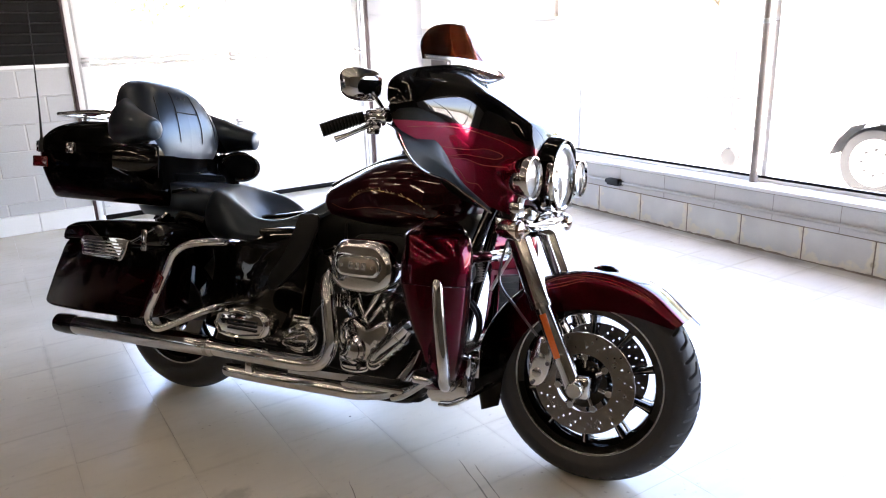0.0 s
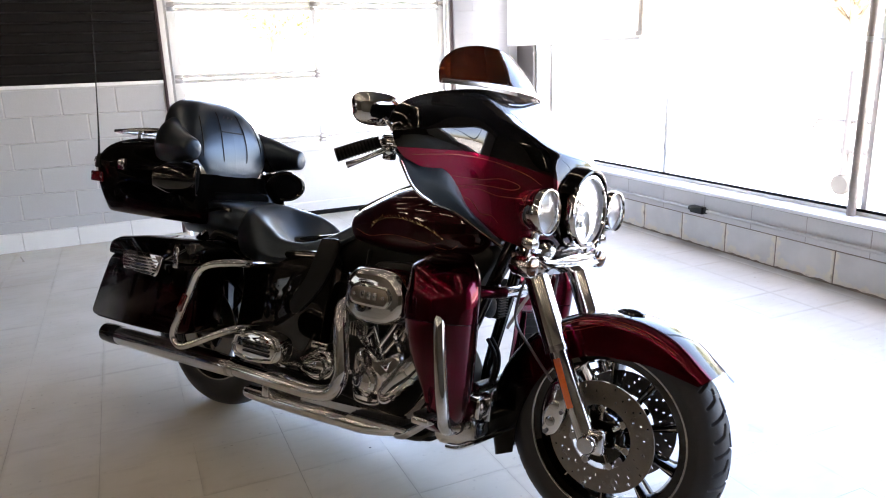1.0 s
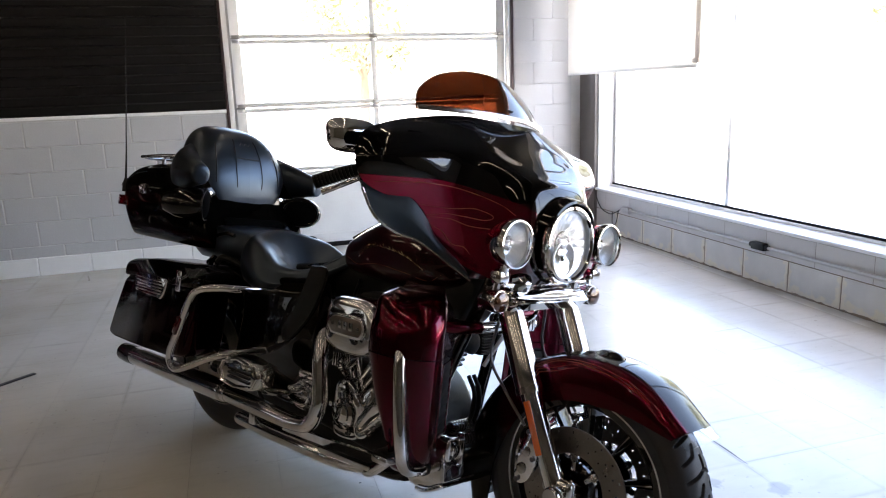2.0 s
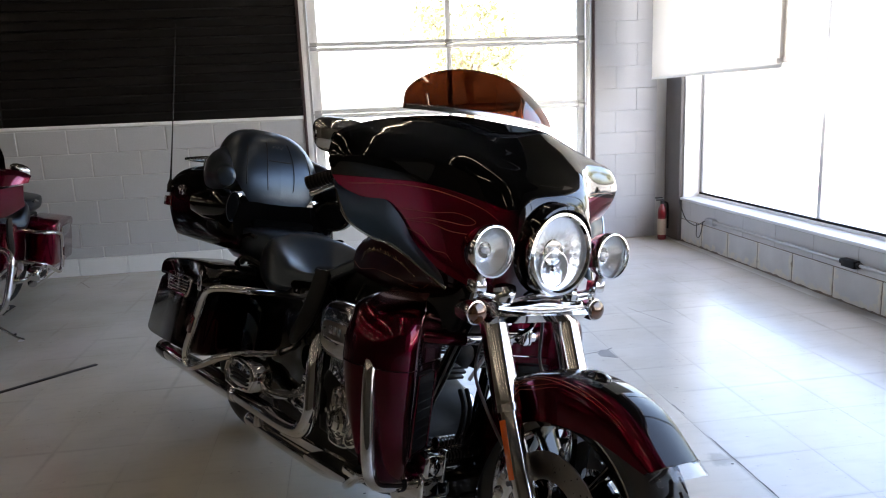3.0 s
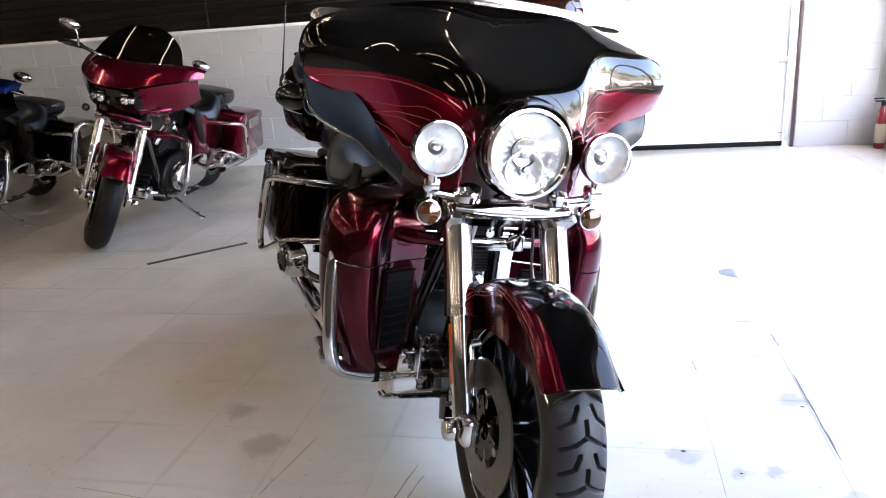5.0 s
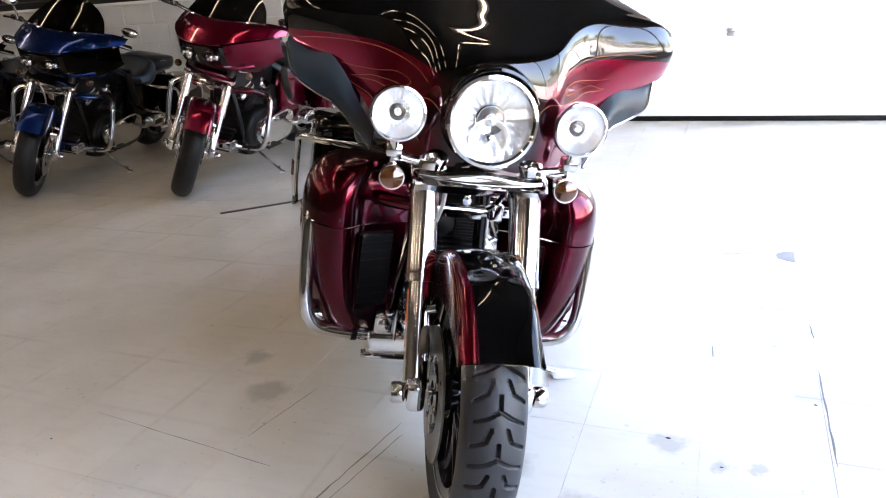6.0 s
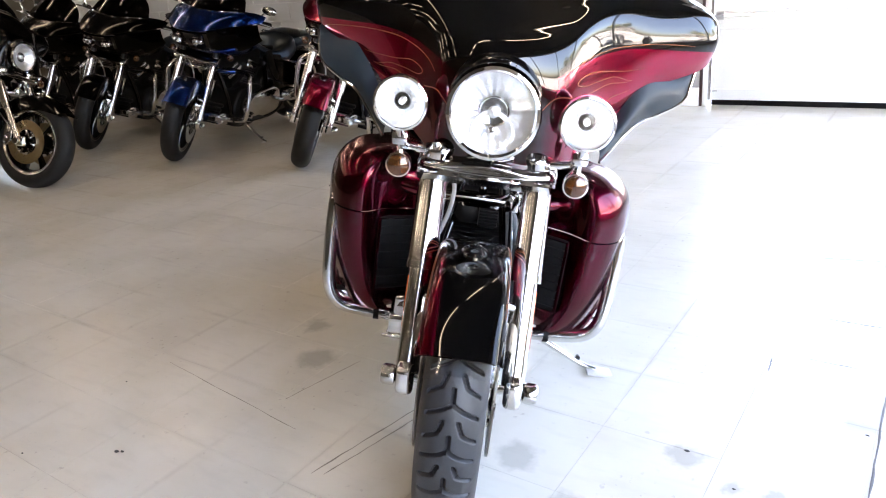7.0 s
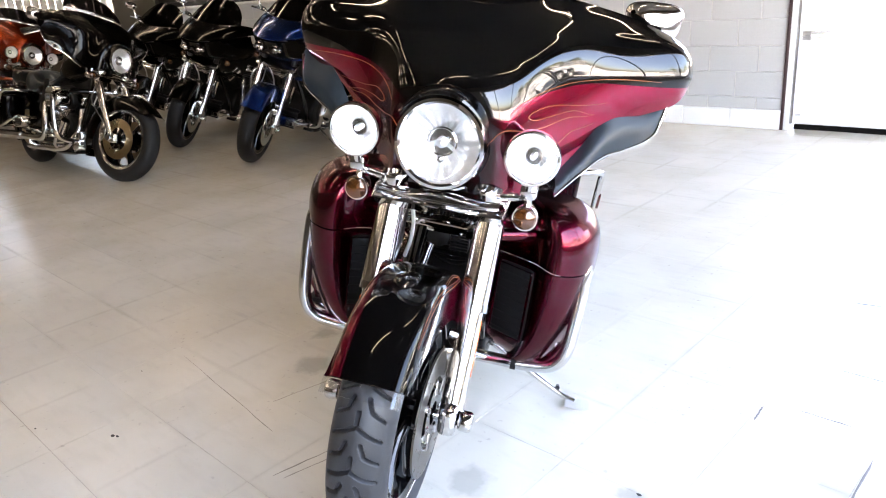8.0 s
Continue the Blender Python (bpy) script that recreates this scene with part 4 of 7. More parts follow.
    part("muffler_clamp", rbox(-1.16, -1.13, -0.30, -0.245, 0.19, 0.24, 0.006), chrome, bike, "chrome exhaust clamp")
    for s in (-1, 1):
        fb = part("floorboard", prism([(-0.72, .232), (-0.50, .243), (-0.49, .252), (-0.50, .258), (-0.72, .248), (-0.73, .24)], s * 0.27, s * 0.35, 0.003), chrome, bike, "chrome rider floorboard")
        part("rubber_pad", prism([(-0.71, .249), (-0.51, .258), (-0.51, .264), (-0.71, .255)], s * 0.275, s * 0.345, 0.002), black_matte, fb, "black ribbed rubber pad")
        pf = part("passenger_board", prism([(-1.215, .378), (-1.195, .422), (-1.11, .444), (-1.01, .432), (-0.985, .395), (-1.01, .352), (-1.11, .336), (-1.19, .342)], s * 0.33, s * 0.40, 0.012, 3, 28), chrome, bike, "chrome passenger floorboard, folded up")
        part("rubber_pad", join(*[rbox(-1.15 + 0.0, -1.03, s * 0.402 - 0.004, s * 0.402 + 0.004, 0.368 + 0.014 * i, 0.375 + 0.014 * i) for i in range(3)]), black_matte, pf)
        part("board_rim", tube([(-1.205, s * 0.401, .380), (-1.188, s * 0.401, .415), (-1.11, s * 0.401, .436), (-1.015, s * 0.401, .425), (-0.995, s * 0.401, .395), (-1.015, s * 0.401, .360), (-1.11, s * 0.401, .344), (-1.185, s * 0.401, .350)], 0.005, 8, closed=True), chrome, pf, "raised chrome rim")
        for x in (-1.155, -1.06):
            part("board_stud", lathe([(0.011, s * 0.398), (0.011, s * 0.408), (0.005, s * 0.411)], 12, "y", (x, 0, 0.424)), polished, pf)
        part("board_bracket", tube([(-1.1, s * 0.18, 0.30), (-1.1, s * 0.28, 0.32), (-1.09, s * 0.34, 0.36)], 0.016, 10, 12), chrome, bike)
    bp = part("brake_pedal", join(tube([(-0.56, -0.30, 0.21), (-0.50, -0.34, 0.24), (-0.42, -0.36, 0.30)], 0.012, 10, 12), rbox(-0.45, -0.39, -0.40, -0.32, 0.30, 0.325, 0.008)), chrome, bike, "chrome brake pedal")
    part("rubber_pad", rbox(-0.445, -0.395, -0.395, -0.325, 0.324, 0.334, 0.003), black_matte, bp)
    part("gear_lever", join(tube([(-0.56, 0.30, 0.24), (-0.46, 0.33, 0.30), (-0.42, 0.36, 0.32)], 0.010, 10, 12), tube([(-0.42, 0.33, .32), (-0.42, 0.39, .32)], 0.014, 10)), chrome, bike, "chrome gear lever")
    part("primary_cover", prism([(-1.14, .30), (-1.1, .42), (-0.95, .44), (-0.68, .42), (-0.60, .34), (-0.62, .25), (-0.75, .21), (-1.05, .22)], 0.14, 0.24, 0.025, 3, 44), chrome, bike, "chrome primary cover")
    part("oil_pan", join(prism([(-1.34, .20), (-1.30, .155), (-0.62, .15), (-0.54, .18), (-0.53, .26), (-1.30, .30)], -0.15, 0.15, 0.012, 2, 40), prism([(-1.44, .24), (-1.44, .56), (-1.20, .60), (-0.92, .58), (-0.92, .25), (-1.25, .2)], -0.125, 0.125, 0.015, 2, 40)), engine_black, bike, "black gearbox and oil pan")
    # frame tubes
    for s in (-1, 1):
        part("frame_tube", tube([(-0.34, s * 0.03, 0.92), (-0.40, s * 0.06, 0.72), (-0.49, s * 0.11, 0.42), (-0.54, s * 0.13, 0.20), (-0.7, s * 0.14, 0.155), (-1.2, s * 0.14, 0.17), (-1.38, s * 0.13, 0.34), (-1.42, s * 0.12, 0.62)], 0.02, 12, 60), black_gloss, bike, "black steel frame tube")
    part("backbone", tube([(-0.33, 0, 0.92), (-0.6, 0, 0.84), (-1.3, 0, 0.70), (-1.9, 0, 0.66)], 0.035, 12, 20), black_gloss, bike, "black frame backbone")
    part("swingarm", join(tube([(-1.25, -0.12, 0.36), (-1.69, -0.13, 0.308)], 0.026, 10), tube([(-1.25, 0.12, 0.36), (-1.69, 0.13, 0.308)], 0.026, 10), tube([(-1.69, -0.16, .308), (-1.69, .16, .308)], 0.016, 10)), black_satin, bike)
    st = part("kickstand", tube([(-0.62, 0.16, 0.20), (-0.60, 0.24, 0.165), (-0.56, 0.40, 0.10), (-0.545, 0.46, 0.088)], [0.015, 0.012, 0.009, 0.008], 10, 20), chrome, bike, "chrome side stand, extended")
    part("foot", prism([(-0.565, .079), (-0.515, .079), (-0.508, .084), (-0.52, .089), (-0.565, .088)], 0.43, 0.51, 0.003), alu, st, "flat bright foot")
    part("peg", lathe([(0.006, 0.0), (0.008, 0.014)], 8, "x", (-0.575, 0.40, 0.112)), black_satin, st)


def front_end(bike, sp, q, M, batwing):
    seg = int(18 * q) + 12
    fk = sp.get("fork", 1.0)   # the other make has slim forks
    build_wheel(bike, -0.002, 0.308, 0.334, 0.138, 0.236, M, sp, q, tread=q >= 1)
    g = fender_grid(0.0, 0.31, (0.362, 0.356, 0.350, 0.348, 0.351, 0.360, 0.374, 0.388, 0.398), 0.088, 51, -115, (0.035, 0.09, 0.115, 0.12, 0.12, 0.12, 0.125, 0.115, 0.085), int(50 * q) + 20)
    fe = part("front_fender", shell(g[::-1], 0.004), sp["fender"], bike, "deep front mudguard in black and wine red", M)
    part("fender_trim", tube([g[0][j] for j in range(0, 33, 2)], 0.0014, 8), black_gloss, fe, "black beaded lower edge", M)
    part("fender_tip", shell(np.array([[p + np.array([0.036 * math.cos(radians(38)) * f, 0, -0.036 * math.sin(radians(38)) * f]) for p in g[0][4:29]] for f in np.linspace(0, 1, 4)]), 0.002), lens_glass, fe, "clear plastic fender tip", M)
    part("fender_lamp", moved(join(lathe([(0.04, -0.003), (0.038, 0.006), (0.024, 0.014), (0.004, 0.017)], 20, "z")), Matrix.Translation((0.02, 0, 0.656)) @ Matrix.Diagonal((1.1, 0.75, 1, 1))), black_gloss, fe, "small dark oval fender badge", M)
    if q >= 1:
        for s in (0.19, 0.81):
            for v0, rr, mt in ((0.0, 0.0011, gold), (0.025, 0.0009, gold)):
                k = v0 if s < 0.5 else -v0
                part("pinstripe", stripe(g, [(0.10, s + k), (0.25, s + k * 1.5), (0.40, s + 0.03 + k), (0.5, s - 0.02 + k), (0.42, s - 0.05 + k), (0.33, s - 0.02 + k)], rr, -1), mt, fe, "orange flame pinstripe", M)
    for s in (-1, 1):
        fork = part("fork_leg", tube([(-0.012, s * 0.13, 0.295), (-0.05, s * 0.13, 0.37), (-0.145, s * 0.13, 0.56)], [0.03 * fk, 0.029 * fk, 0.029 * fk], seg, 12), fork_alloy, bike, "chrome fork slider", M)
        part("fork_cover", tube([(-0.138, s * 0.13, 0.545), (-0.15, s * 0.13, 0.57), (-0.225, s * 0.13, 0.735), (-0.25, s * 0.13, 0.79)], [0.036 * fk, 0.037 * fk, 0.036 * fk, 0.036 * fk], seg, 14), fork_alloy, fork, "chrome upper fork cover", M)
        part("fork_ring", tube([(-0.134, s * 0.13, 0.536), (-0.142, s * 0.13, 0.553)], 0.0385 * fk, seg), polished, fork, "", M)
        part("axle_boss", join(rbox(-0.035, 0.035, s * 0.13 - 0.022, s * 0.13 + 0.022, 0.272, 0.345, 0.014, 3)), fork_alloy, fork, "chrome axle boss", M)
        part("axle_cap", lathe([(0.012, 0.0), (0.024, 0.004), (0.026, 0.012), (0.026, 0.03), (0.022, 0.036)] if s > 0 else [(0.022, -0.036), (0.026, -0.03), (0.026, -0.012), (0.024, -0.004), (0.012, 0)], 20, "y", (0.0, s * 0.152, 0.308)), chrome, fork, "chrome axle cap", M)
        cal = part("brake_caliper", join(prism([(-0.175, .36), (-0.155, .43), (-0.115, .45), (-0.095, .42), (-0.10, .35), (-0.125, .29), (-0.165, .28)], s * 0.07, s * 0.125, 0.012, 2, 32)), fork_alloy, bike, "silver brake caliper", M)
        for c in ((-0.143, .325), (-0.134, .375)):
            part("piston_cap", lathe([(0.015, s * 0.120), (0.015, s * 0.129), (0.009, s * 0.131)], 16, "y", (c[0], 0, c[1])), polished, cal, "round piston cap", M)
        for c in ((-0.155, .292), (-0.128, .43), (-0.108, .36)):
            part("caliper_bolt", lathe([(0.007, s * 0.122), (0.007, s * 0.131), (0.003, s * 0.133)], 10, "y", (c[0], 0, c[1])), polished_dark, cal, "", M)
        part("bridge_groove", rbox(-0.172, -0.098, s * 0.098 - 0.003, s * 0.098 + 0.003, 0.352, 0.358), black_satin, cal, "", M)
        part("brake_hose", tube([(-0.15, s * 0.12, 0.44), (-0.22, s * 0.13, 0.52), (-0.29, s * 0.12, 0.60), (-0.28, s * 0.10, 0.72), (-0.25, s * 0.06, 0.80)], 0.0045, 8, 30), polished_dark, bike, "braided brake hose", M)
        part("fender_bracket", tube([(-0.10, s * 0.13, 0.475), (-0.085, s * 0.088, 0.49)], 0.011, 10), chrome, bike, "", M)
        if sp.get("reflectors", True):
            R = Matrix.Translation((-0.095, s * 0.1555, 0.455)) @ Matrix.Rotation(radians(-24), 4, "Y")
            part("reflector", moved(rbox(-0.011, 0.011, -0.004, 0.004, -0.072, 0.072, 0.003), R), amber_lens, fork, "amber side reflector", M)
    part("axle", tube([(0, -0.15, .308), (0, .15, .308)], 0.012, 10), chrome, bike, "", M)
    part("lower_yoke", join(prism([(-0.30, .765), (-0.20, .745), (-0.17, .77), (-0.20, .80), (-0.30, .81)], -0.17, 0.17, 0.012, 2)), chrome, bike, "chrome lower yoke cover", M)
    part("upper_yoke", rbox(-0.36, -0.26, -0.16, 0.16, 0.93, 0.96, 0.01), black_satin, bike, "", M)
    for s in (-1, 1):
        part("fork_tube", tube([(-0.25, s * 0.13, 0.78), (-0.32, s * 0.13, 0.95)], 0.024, 12), black_satin, bike, "", M)


def batwing_set(bike, sp, q, M):
    seg = int(18 * q) + 12
    g = wing_grid(WING, int(100 * q) + 30, int(34 * q) + 14, 7)
    g[:, :, 1] += 0.016
    fa = part("fairing", shell(g, 0.006), sp["wing"], bike, "batwing front fairing in black and wine red", M)
    inner = g.copy()
    inner[:, :, 0] = g[:, :, 0] * 0.5 + (-0.51) * 0.5
    part("inner_fairing", grid(inner[8:-8, 1:-1], flip=True), black_matte, fa, "matte black inner fairing", M)
    part("instrument_panel", rbox(-0.60, -0.50, -0.30, 0.30, 1.02, 1.20, 0.03, 3), black_matte, fa, "", M)
    if q >= 1:
        outer = g - grid_normals(g) * 0.006
        def uy(y):
            ys = outer[:, 8, 1]
            return float(np.interp(y, ys, np.linspace(0, 1, len(ys))))
        def vz(u, z):
            col = outer[int(round(u * (g.shape[0] - 1)))]
            return float(np.interp(-z, -col[:, 2], np.linspace(0, 1, len(col))))
        for s in (-1, 1):
            def at(y, z):
                u = uy(s * y)
                return (u, vz(u, z - 0.007 + 0.05 * s * y))
            sgn = -1
            A = [(0.47, 1.093), (0.426, 1.096), (0.346, 1.095), (0.271, 1.086), (0.207, 1.066), (0.167, 1.043), (0.145, 1.018)]
            B = [(0.352, 1.040), (0.288, 1.029), (0.228, 1.031), (0.193, 1.022), (0.181, 1.009), (0.196, 1.0), (0.239, 1.009), (0.282, 1.018), (0.326, 1.008)]
            C = [(0.326, 1.008), (0.27, 1.001), (0.22, 0.982), (0.177, 0.977), (0.139, 0.979), (0.111, 0.951), (0.098, 0.929)]
            D = [(0.326, 0.985), (0.28, 0.965), (0.25, 0.935), (0.225, 0.925), (0.21, 0.905)]
            for run in (A, B, C, D):
                part("pinstripe", stripe(outer, [at(y, z) for y, z in run], 0.0010, sgn), gold, fa, "orange flame pinstripe", M)
    nc = part("headlamp_nacelle", lathe([(0.108, -0.12), (0.118, -0.10), (0.118, -0.06), (0.114, -0.034), (0.110, -0.028), (0.106, -0.04)], seg + 20, "x", (-0.155, 0, 0.936), cap=False), black_gloss, bike, "black headlamp nacelle", M)
    if sp.get("lamp_brow", True):
        brow = []
        for v in np.linspace(radians(-64), radians(64), 33):
            k = max(0.12, math.cos(v * 1.3)) ** 0.7
            brow.append([(x, (0.1115 + h * k) * math.sin(v), 0.935 + (0.1115 + h * k) * math.cos(v)) for x, h in ((-0.25, 0.024), (-0.19, 0.022), (-0.15, 0.0185), (-0.13 - 0.012 * (1 - k), 0.012), (-0.128 - 0.012 * (1 - k), 0.005), (-0.136, 0.0), (-0.25, 0.0))])
        part("lamp_brow", grid(np.array(brow), close_v=True, cap=True), black_gloss, bike, "gloss black peak over the headlamp", M)
    lamp(bike, "headlamp", (-0.15, 0, 0.935), 0.102, M, chrome, q, 0.058, "large round chrome headlamp with a clear lens")
    if q >= 1:
        part("low_beam_bowl", lathe([(0.002, -0.027), (0.03, -0.022), (0.043, -0.013), (0.047, -0.006), (0.049, -0.006), (0.046, -0.015), (0.031, -0.025), (0.002, -0.030)], 32, "x", (-0.152, 0, 0.893), closed=True), reflector_mat, bike, "bright projector bowl", M)
        part("bulb_shield", ball((-0.168, 0, 0.895), 0.010, 14), polished, bike, "round bulb shield", M)
    # windscreen with chrome strip
    keys = []
    for f, w, x0, z0, bow in ((0, 0.285, -0.418, 1.282, 0.095), (0.4, 0.262, -0.455, 1.338, 0.08), (0.75, 0.19, -0.492, 1.388, 0.05), (0.93, 0.11, -0.51, 1.412, 0.02), (1.0, 0.04, -0.517, 1.42, 0.004)):
        keys.append([(x0 - bow * (t * t), w * t, z0 - 0.004 * t * t * (1 - f)) for t in np.linspace(-1, 1, 9)])
    ws = skin(keys, 18, 33)
    scr = part("windscreen", shell(ws, 0.004), sp["screen"], bike, "short smoked windscreen", M)
    scr.visible_shadow = False
    strip = [ws[0][j] + np.array([0.010, 0, 0.006]) for j in range(33)]
    part("screen_strip", join(grid(np.array([[p + np.array([0.003 * c, 0, 0.007 * s2]) for c, s2 in ((-1, -1), (1, -1), (1.5, 0), (1, 1), (-1, 1))] for p in strip]), close_v=True, cap=True)), polished_strip, bike, "dull chrome windscreen strip", M)
    if q >= 1:
        part("emblem", moved(join(prism([(-0.02, 0.004), (-0.012, -0.004), (0, -0.008), (0.012, -0.004), (0.02, 0.004), (0.008, 0.0), (0, 0.004), (-0.008, 0)], -0.001, 0.001)), Matrix.Translation((-0.408, 0, 1.309)) @ Matrix.Rotation(radians(90), 4, "Z") @ Matrix.Rotation(radians(-35), 4, "X")), chrome, bike, "small bright winged emblem", M)
    for s in (-1, 1):
        # deflector wing under the fairing
        up = [(-0.50, 0.482, 1.066), (-0.455, 0.435, 1.046), (-0.40, 0.38, 1.024), (-0.378, 0.338, 0.978), (-0.362, 0.305, 0.922), (-0.31, 0.26, 0.86)]
        dn = [(-0.46, 0.495, 1.045), (-0.425, 0.475, 0.975), (-0.40, 0.415, 0.935), (-0.365, 0.365, 0.915), (-0.31, 0.31, 0.865), (-0.26, 0.27, 0.825)]
        up = [(x - 0.002, y, z + 0.006) for x, y, z in up]
        dg = skin([[(x, s * y, z) for x, y, z in r] for r in (up, [((a[0] + b[0]) / 2 + 0.012, (a[1] + b[1]) / 2 + 0.004, (a[2] + b[2]) / 2) for a, b in zip(up, dn)], dn)], 9, 30)
        de = part("deflector", shell(dg if s < 0 else dg[::-1], 0.003), sp.get("deflector", deflector_glass), bike, "smoked air deflector", M)
        part("deflector_edge", tube(dg[-1], 0.004, 8), chrome, de, "bright edge bead", M)
        # passing lamps and turn signals on the light bar
        if sp.get("lamps", True):
            lamp(bike, "passing_lamp", (-0.165, s * 0.216, 0.933), 0.061, M, chrome, q, 0.075, "round chrome passing lamp")
        if sp.get("lamps", True):
            part("lamp_stalk", join(tube([(-0.19, s * 0.216, 0.875), (-0.20, s * 0.214, 0.84), (-0.21, s * 0.20, 0.825)], 0.013, 10, 8), rbox(-0.225, -0.185, s * 0.216 - 0.02, s * 0.216 + 0.02, 0.825, 0.86, 0.008)), chrome, bike, "chrome lamp stalk", M)
        sg = part("turn_signal", lathe([(0.012, -0.07), (0.026, -0.055), (0.031, -0.02), (0.032, -0.004), (0.031, 0.002), (0.022, 0.003)], 20, "x", (-0.195, s * 0.216, 0.776)), chrome, bike, "chrome bullet turn signal", M)
        part("lens", lathe([(0.0285, 0.001), (0.025, 0.010), (0.013, 0.016), (0.002, 0.017)], 20, "x", (-0.195, s * 0.216, 0.776)), smoked_lens, sg, "smoked amber lens", M)
        part("signal_stalk", tube([(-0.215, s * 0.216, 0.80), (-0.21, s * 0.214, 0.83)], 0.010, 8), chrome, sg, "", M)
        # mirror, grip, lever
        mirror_y, mirror_z = (-0.388, 1.19) if s < 0 else (0.425, 1.232)
        mi = part("mirror", moved(mirror_shell(0.046, 0.076, 0.050), Matrix.Translation((-0.662, mirror_y, mirror_z)) @ Matrix.Rotation(radians(s * 12), 4, "Z")), chrome, bike, "chrome mirror", M)
        part("mirror_glass", moved(lathe([(0.9, 0.0), (0.5, 0.012), (0.01, 0.014)], 20, "x"), Matrix.Translation((-0.684, mirror_y, mirror_z)) @ Matrix.Rotation(radians(180 + s * 12), 4, "Z") @ Matrix.Diagonal((1, 0.07, 0.046, 1))), chrome, mi, "", M)
        part("mirror_stem", tube([(-0.636, mirror_y, mirror_z - 0.012), (-0.61, s * 0.385, mirror_z - 0.04), (-0.60, s * 0.36, 1.118), (-0.63, s * 0.33, 1.10)], 0.007, 8, 14), chrome, mi, "", M)
        gr = part("grip", tube([(-0.695, s * 0.325, 1.098), (-0.735, s * 0.36, 1.08), (-0.79, s * 0.41, 1.05)], [0.018, 0.020, 0.021], 16, 12), black_matte, bike, "black ribbed hand grip", M)
        part("grip_bands", join(*[tube([(-0.695 - 0.095 * f, s * (0.325 + 0.085 * f), 1.098 - 0.048 * f), (-0.699 - 0.095 * f, s * (0.3285 + 0.085 * f), 1.096 - 0.048 * f)], 0.0212, 14) for f in np.linspace(0.12, 0.98, 12)]), black_satin, gr, "", M)
        part("handlebar", tube([(-0.36, 0, 1.0), (-0.42, s * 0.12, 1.03), (-0.54, s * 0.24, 1.10), (-0.70, s * 0.33, 1.095)], 0.013, 10, 20), chrome, bike, "chrome handlebar", M)
        part("switch_box", join(rbox(-0.69, -0.635, s * 0.305 - 0.028, s * 0.305 + 0.028, 1.072, 1.122, 0.012, 3), rbox(-0.655, -0.61, s * 0.315 - 0.02, s * 0.315 + 0.02, 1.085, 1.128, 0.008, 2), rbox(-0.685, -0.65, s * 0.31 - 0.015, s * 0.31 + 0.015, 1.045, 1.075, 0.006, 2)), chrome, bike, "chrome switch housing", M)
        part("reservoir", join(rbox(-0.655, -0.585, s * 0.345 - 0.022, s * 0.345 + 0.022, 1.082, 1.112, 0.008, 3), rbox(-0.65, -0.59, s * 0.345 - 0.019, s * 0.345 + 0.019, 1.111, 1.120, 0.004, 2), ball((-0.62, s * 0.362, 1.072), 0.016, 12)), chrome, bike, "chrome fluid reservoir", M)
        part("lever", tube([(-0.63, s * 0.325, 1.09), (-0.65, s * 0.36, 1.07), (-0.69, s * 0.405, 1.04), (-0.725, s * 0.43, 1.022)], [0.009, 0.008, 0.007, 0.010], 10, 18), chrome, bike, "chrome lever", M)
    part("light_bar", tube([(-0.215, -0.215, 0.825), (-0.215, -0.15, 0.815), (-0.22, 0, 0.80), (-0.215, 0.15, 0.815), (-0.215, 0.215, 0.825)], 0.011, 10, 24), chrome, bike, "chrome light bar", M)
    part("nose_skirt", skin_skirt(), chrome, bike, "chrome skirt under the headlamp", M)


def skin_skirt():
    """Chrome lip under the headlamp, waved along its lower edge, with a folded ear at each end."""
    ys = np.linspace(-0.152, 0.152, 13)
    rows = ((-0.205, 0.808), (-0.188, 0.806), (-0.181, 0.801), (-0.175, 0.795), (-0.180, 0.789), (-0.196, 0.787))
    keys = [[(x - 0.45 * y * y, y, z + 0.005 * math.cos(y * 27)) for y in ys] for x, z in rows]
    ears = [skin([[(-0.215, s * 0.075, 0.838), (-0.200, s * 0.10, 0.842), (-0.198, s * 0.13, 0.840), (-0.215, s * 0.152, 0.834)],
                  [(-0.208, s * 0.085, 0.822), (-0.186, s * 0.105, 0.825), (-0.188, s * 0.13, 0.822), (-0.21, s * 0.154, 0.818)],
                  [(-0.205, s * 0.098, 0.803), (-0.190, s * 0.11, 0.803), (-0.192, s * 0.13, 0.803), (-0.205, s * 0.152, 0.803)]], 12, 15) for s in (-1, 1)]
    return join(shell(skin(keys, 24, 41), 0.003), *[shell(e, 0.003) for e in ears], tube([(-0.195, -0.05, 0.815), (-0.185, -0.02, 0.822), (-0.19, 0.03, 0.818), (-0.20, 0.06, 0.826)], 0.004, 8, 14))


smoked_lens = mat("smoked_amber_lens", (0.08, 0.026, 0.006), 0.14, 0.3, 0.3, coat=1.0)


emblem_gold = mat("emblem_gold", (0.40, 0.28, 0.15), 0.25, 1.0, 0.3)


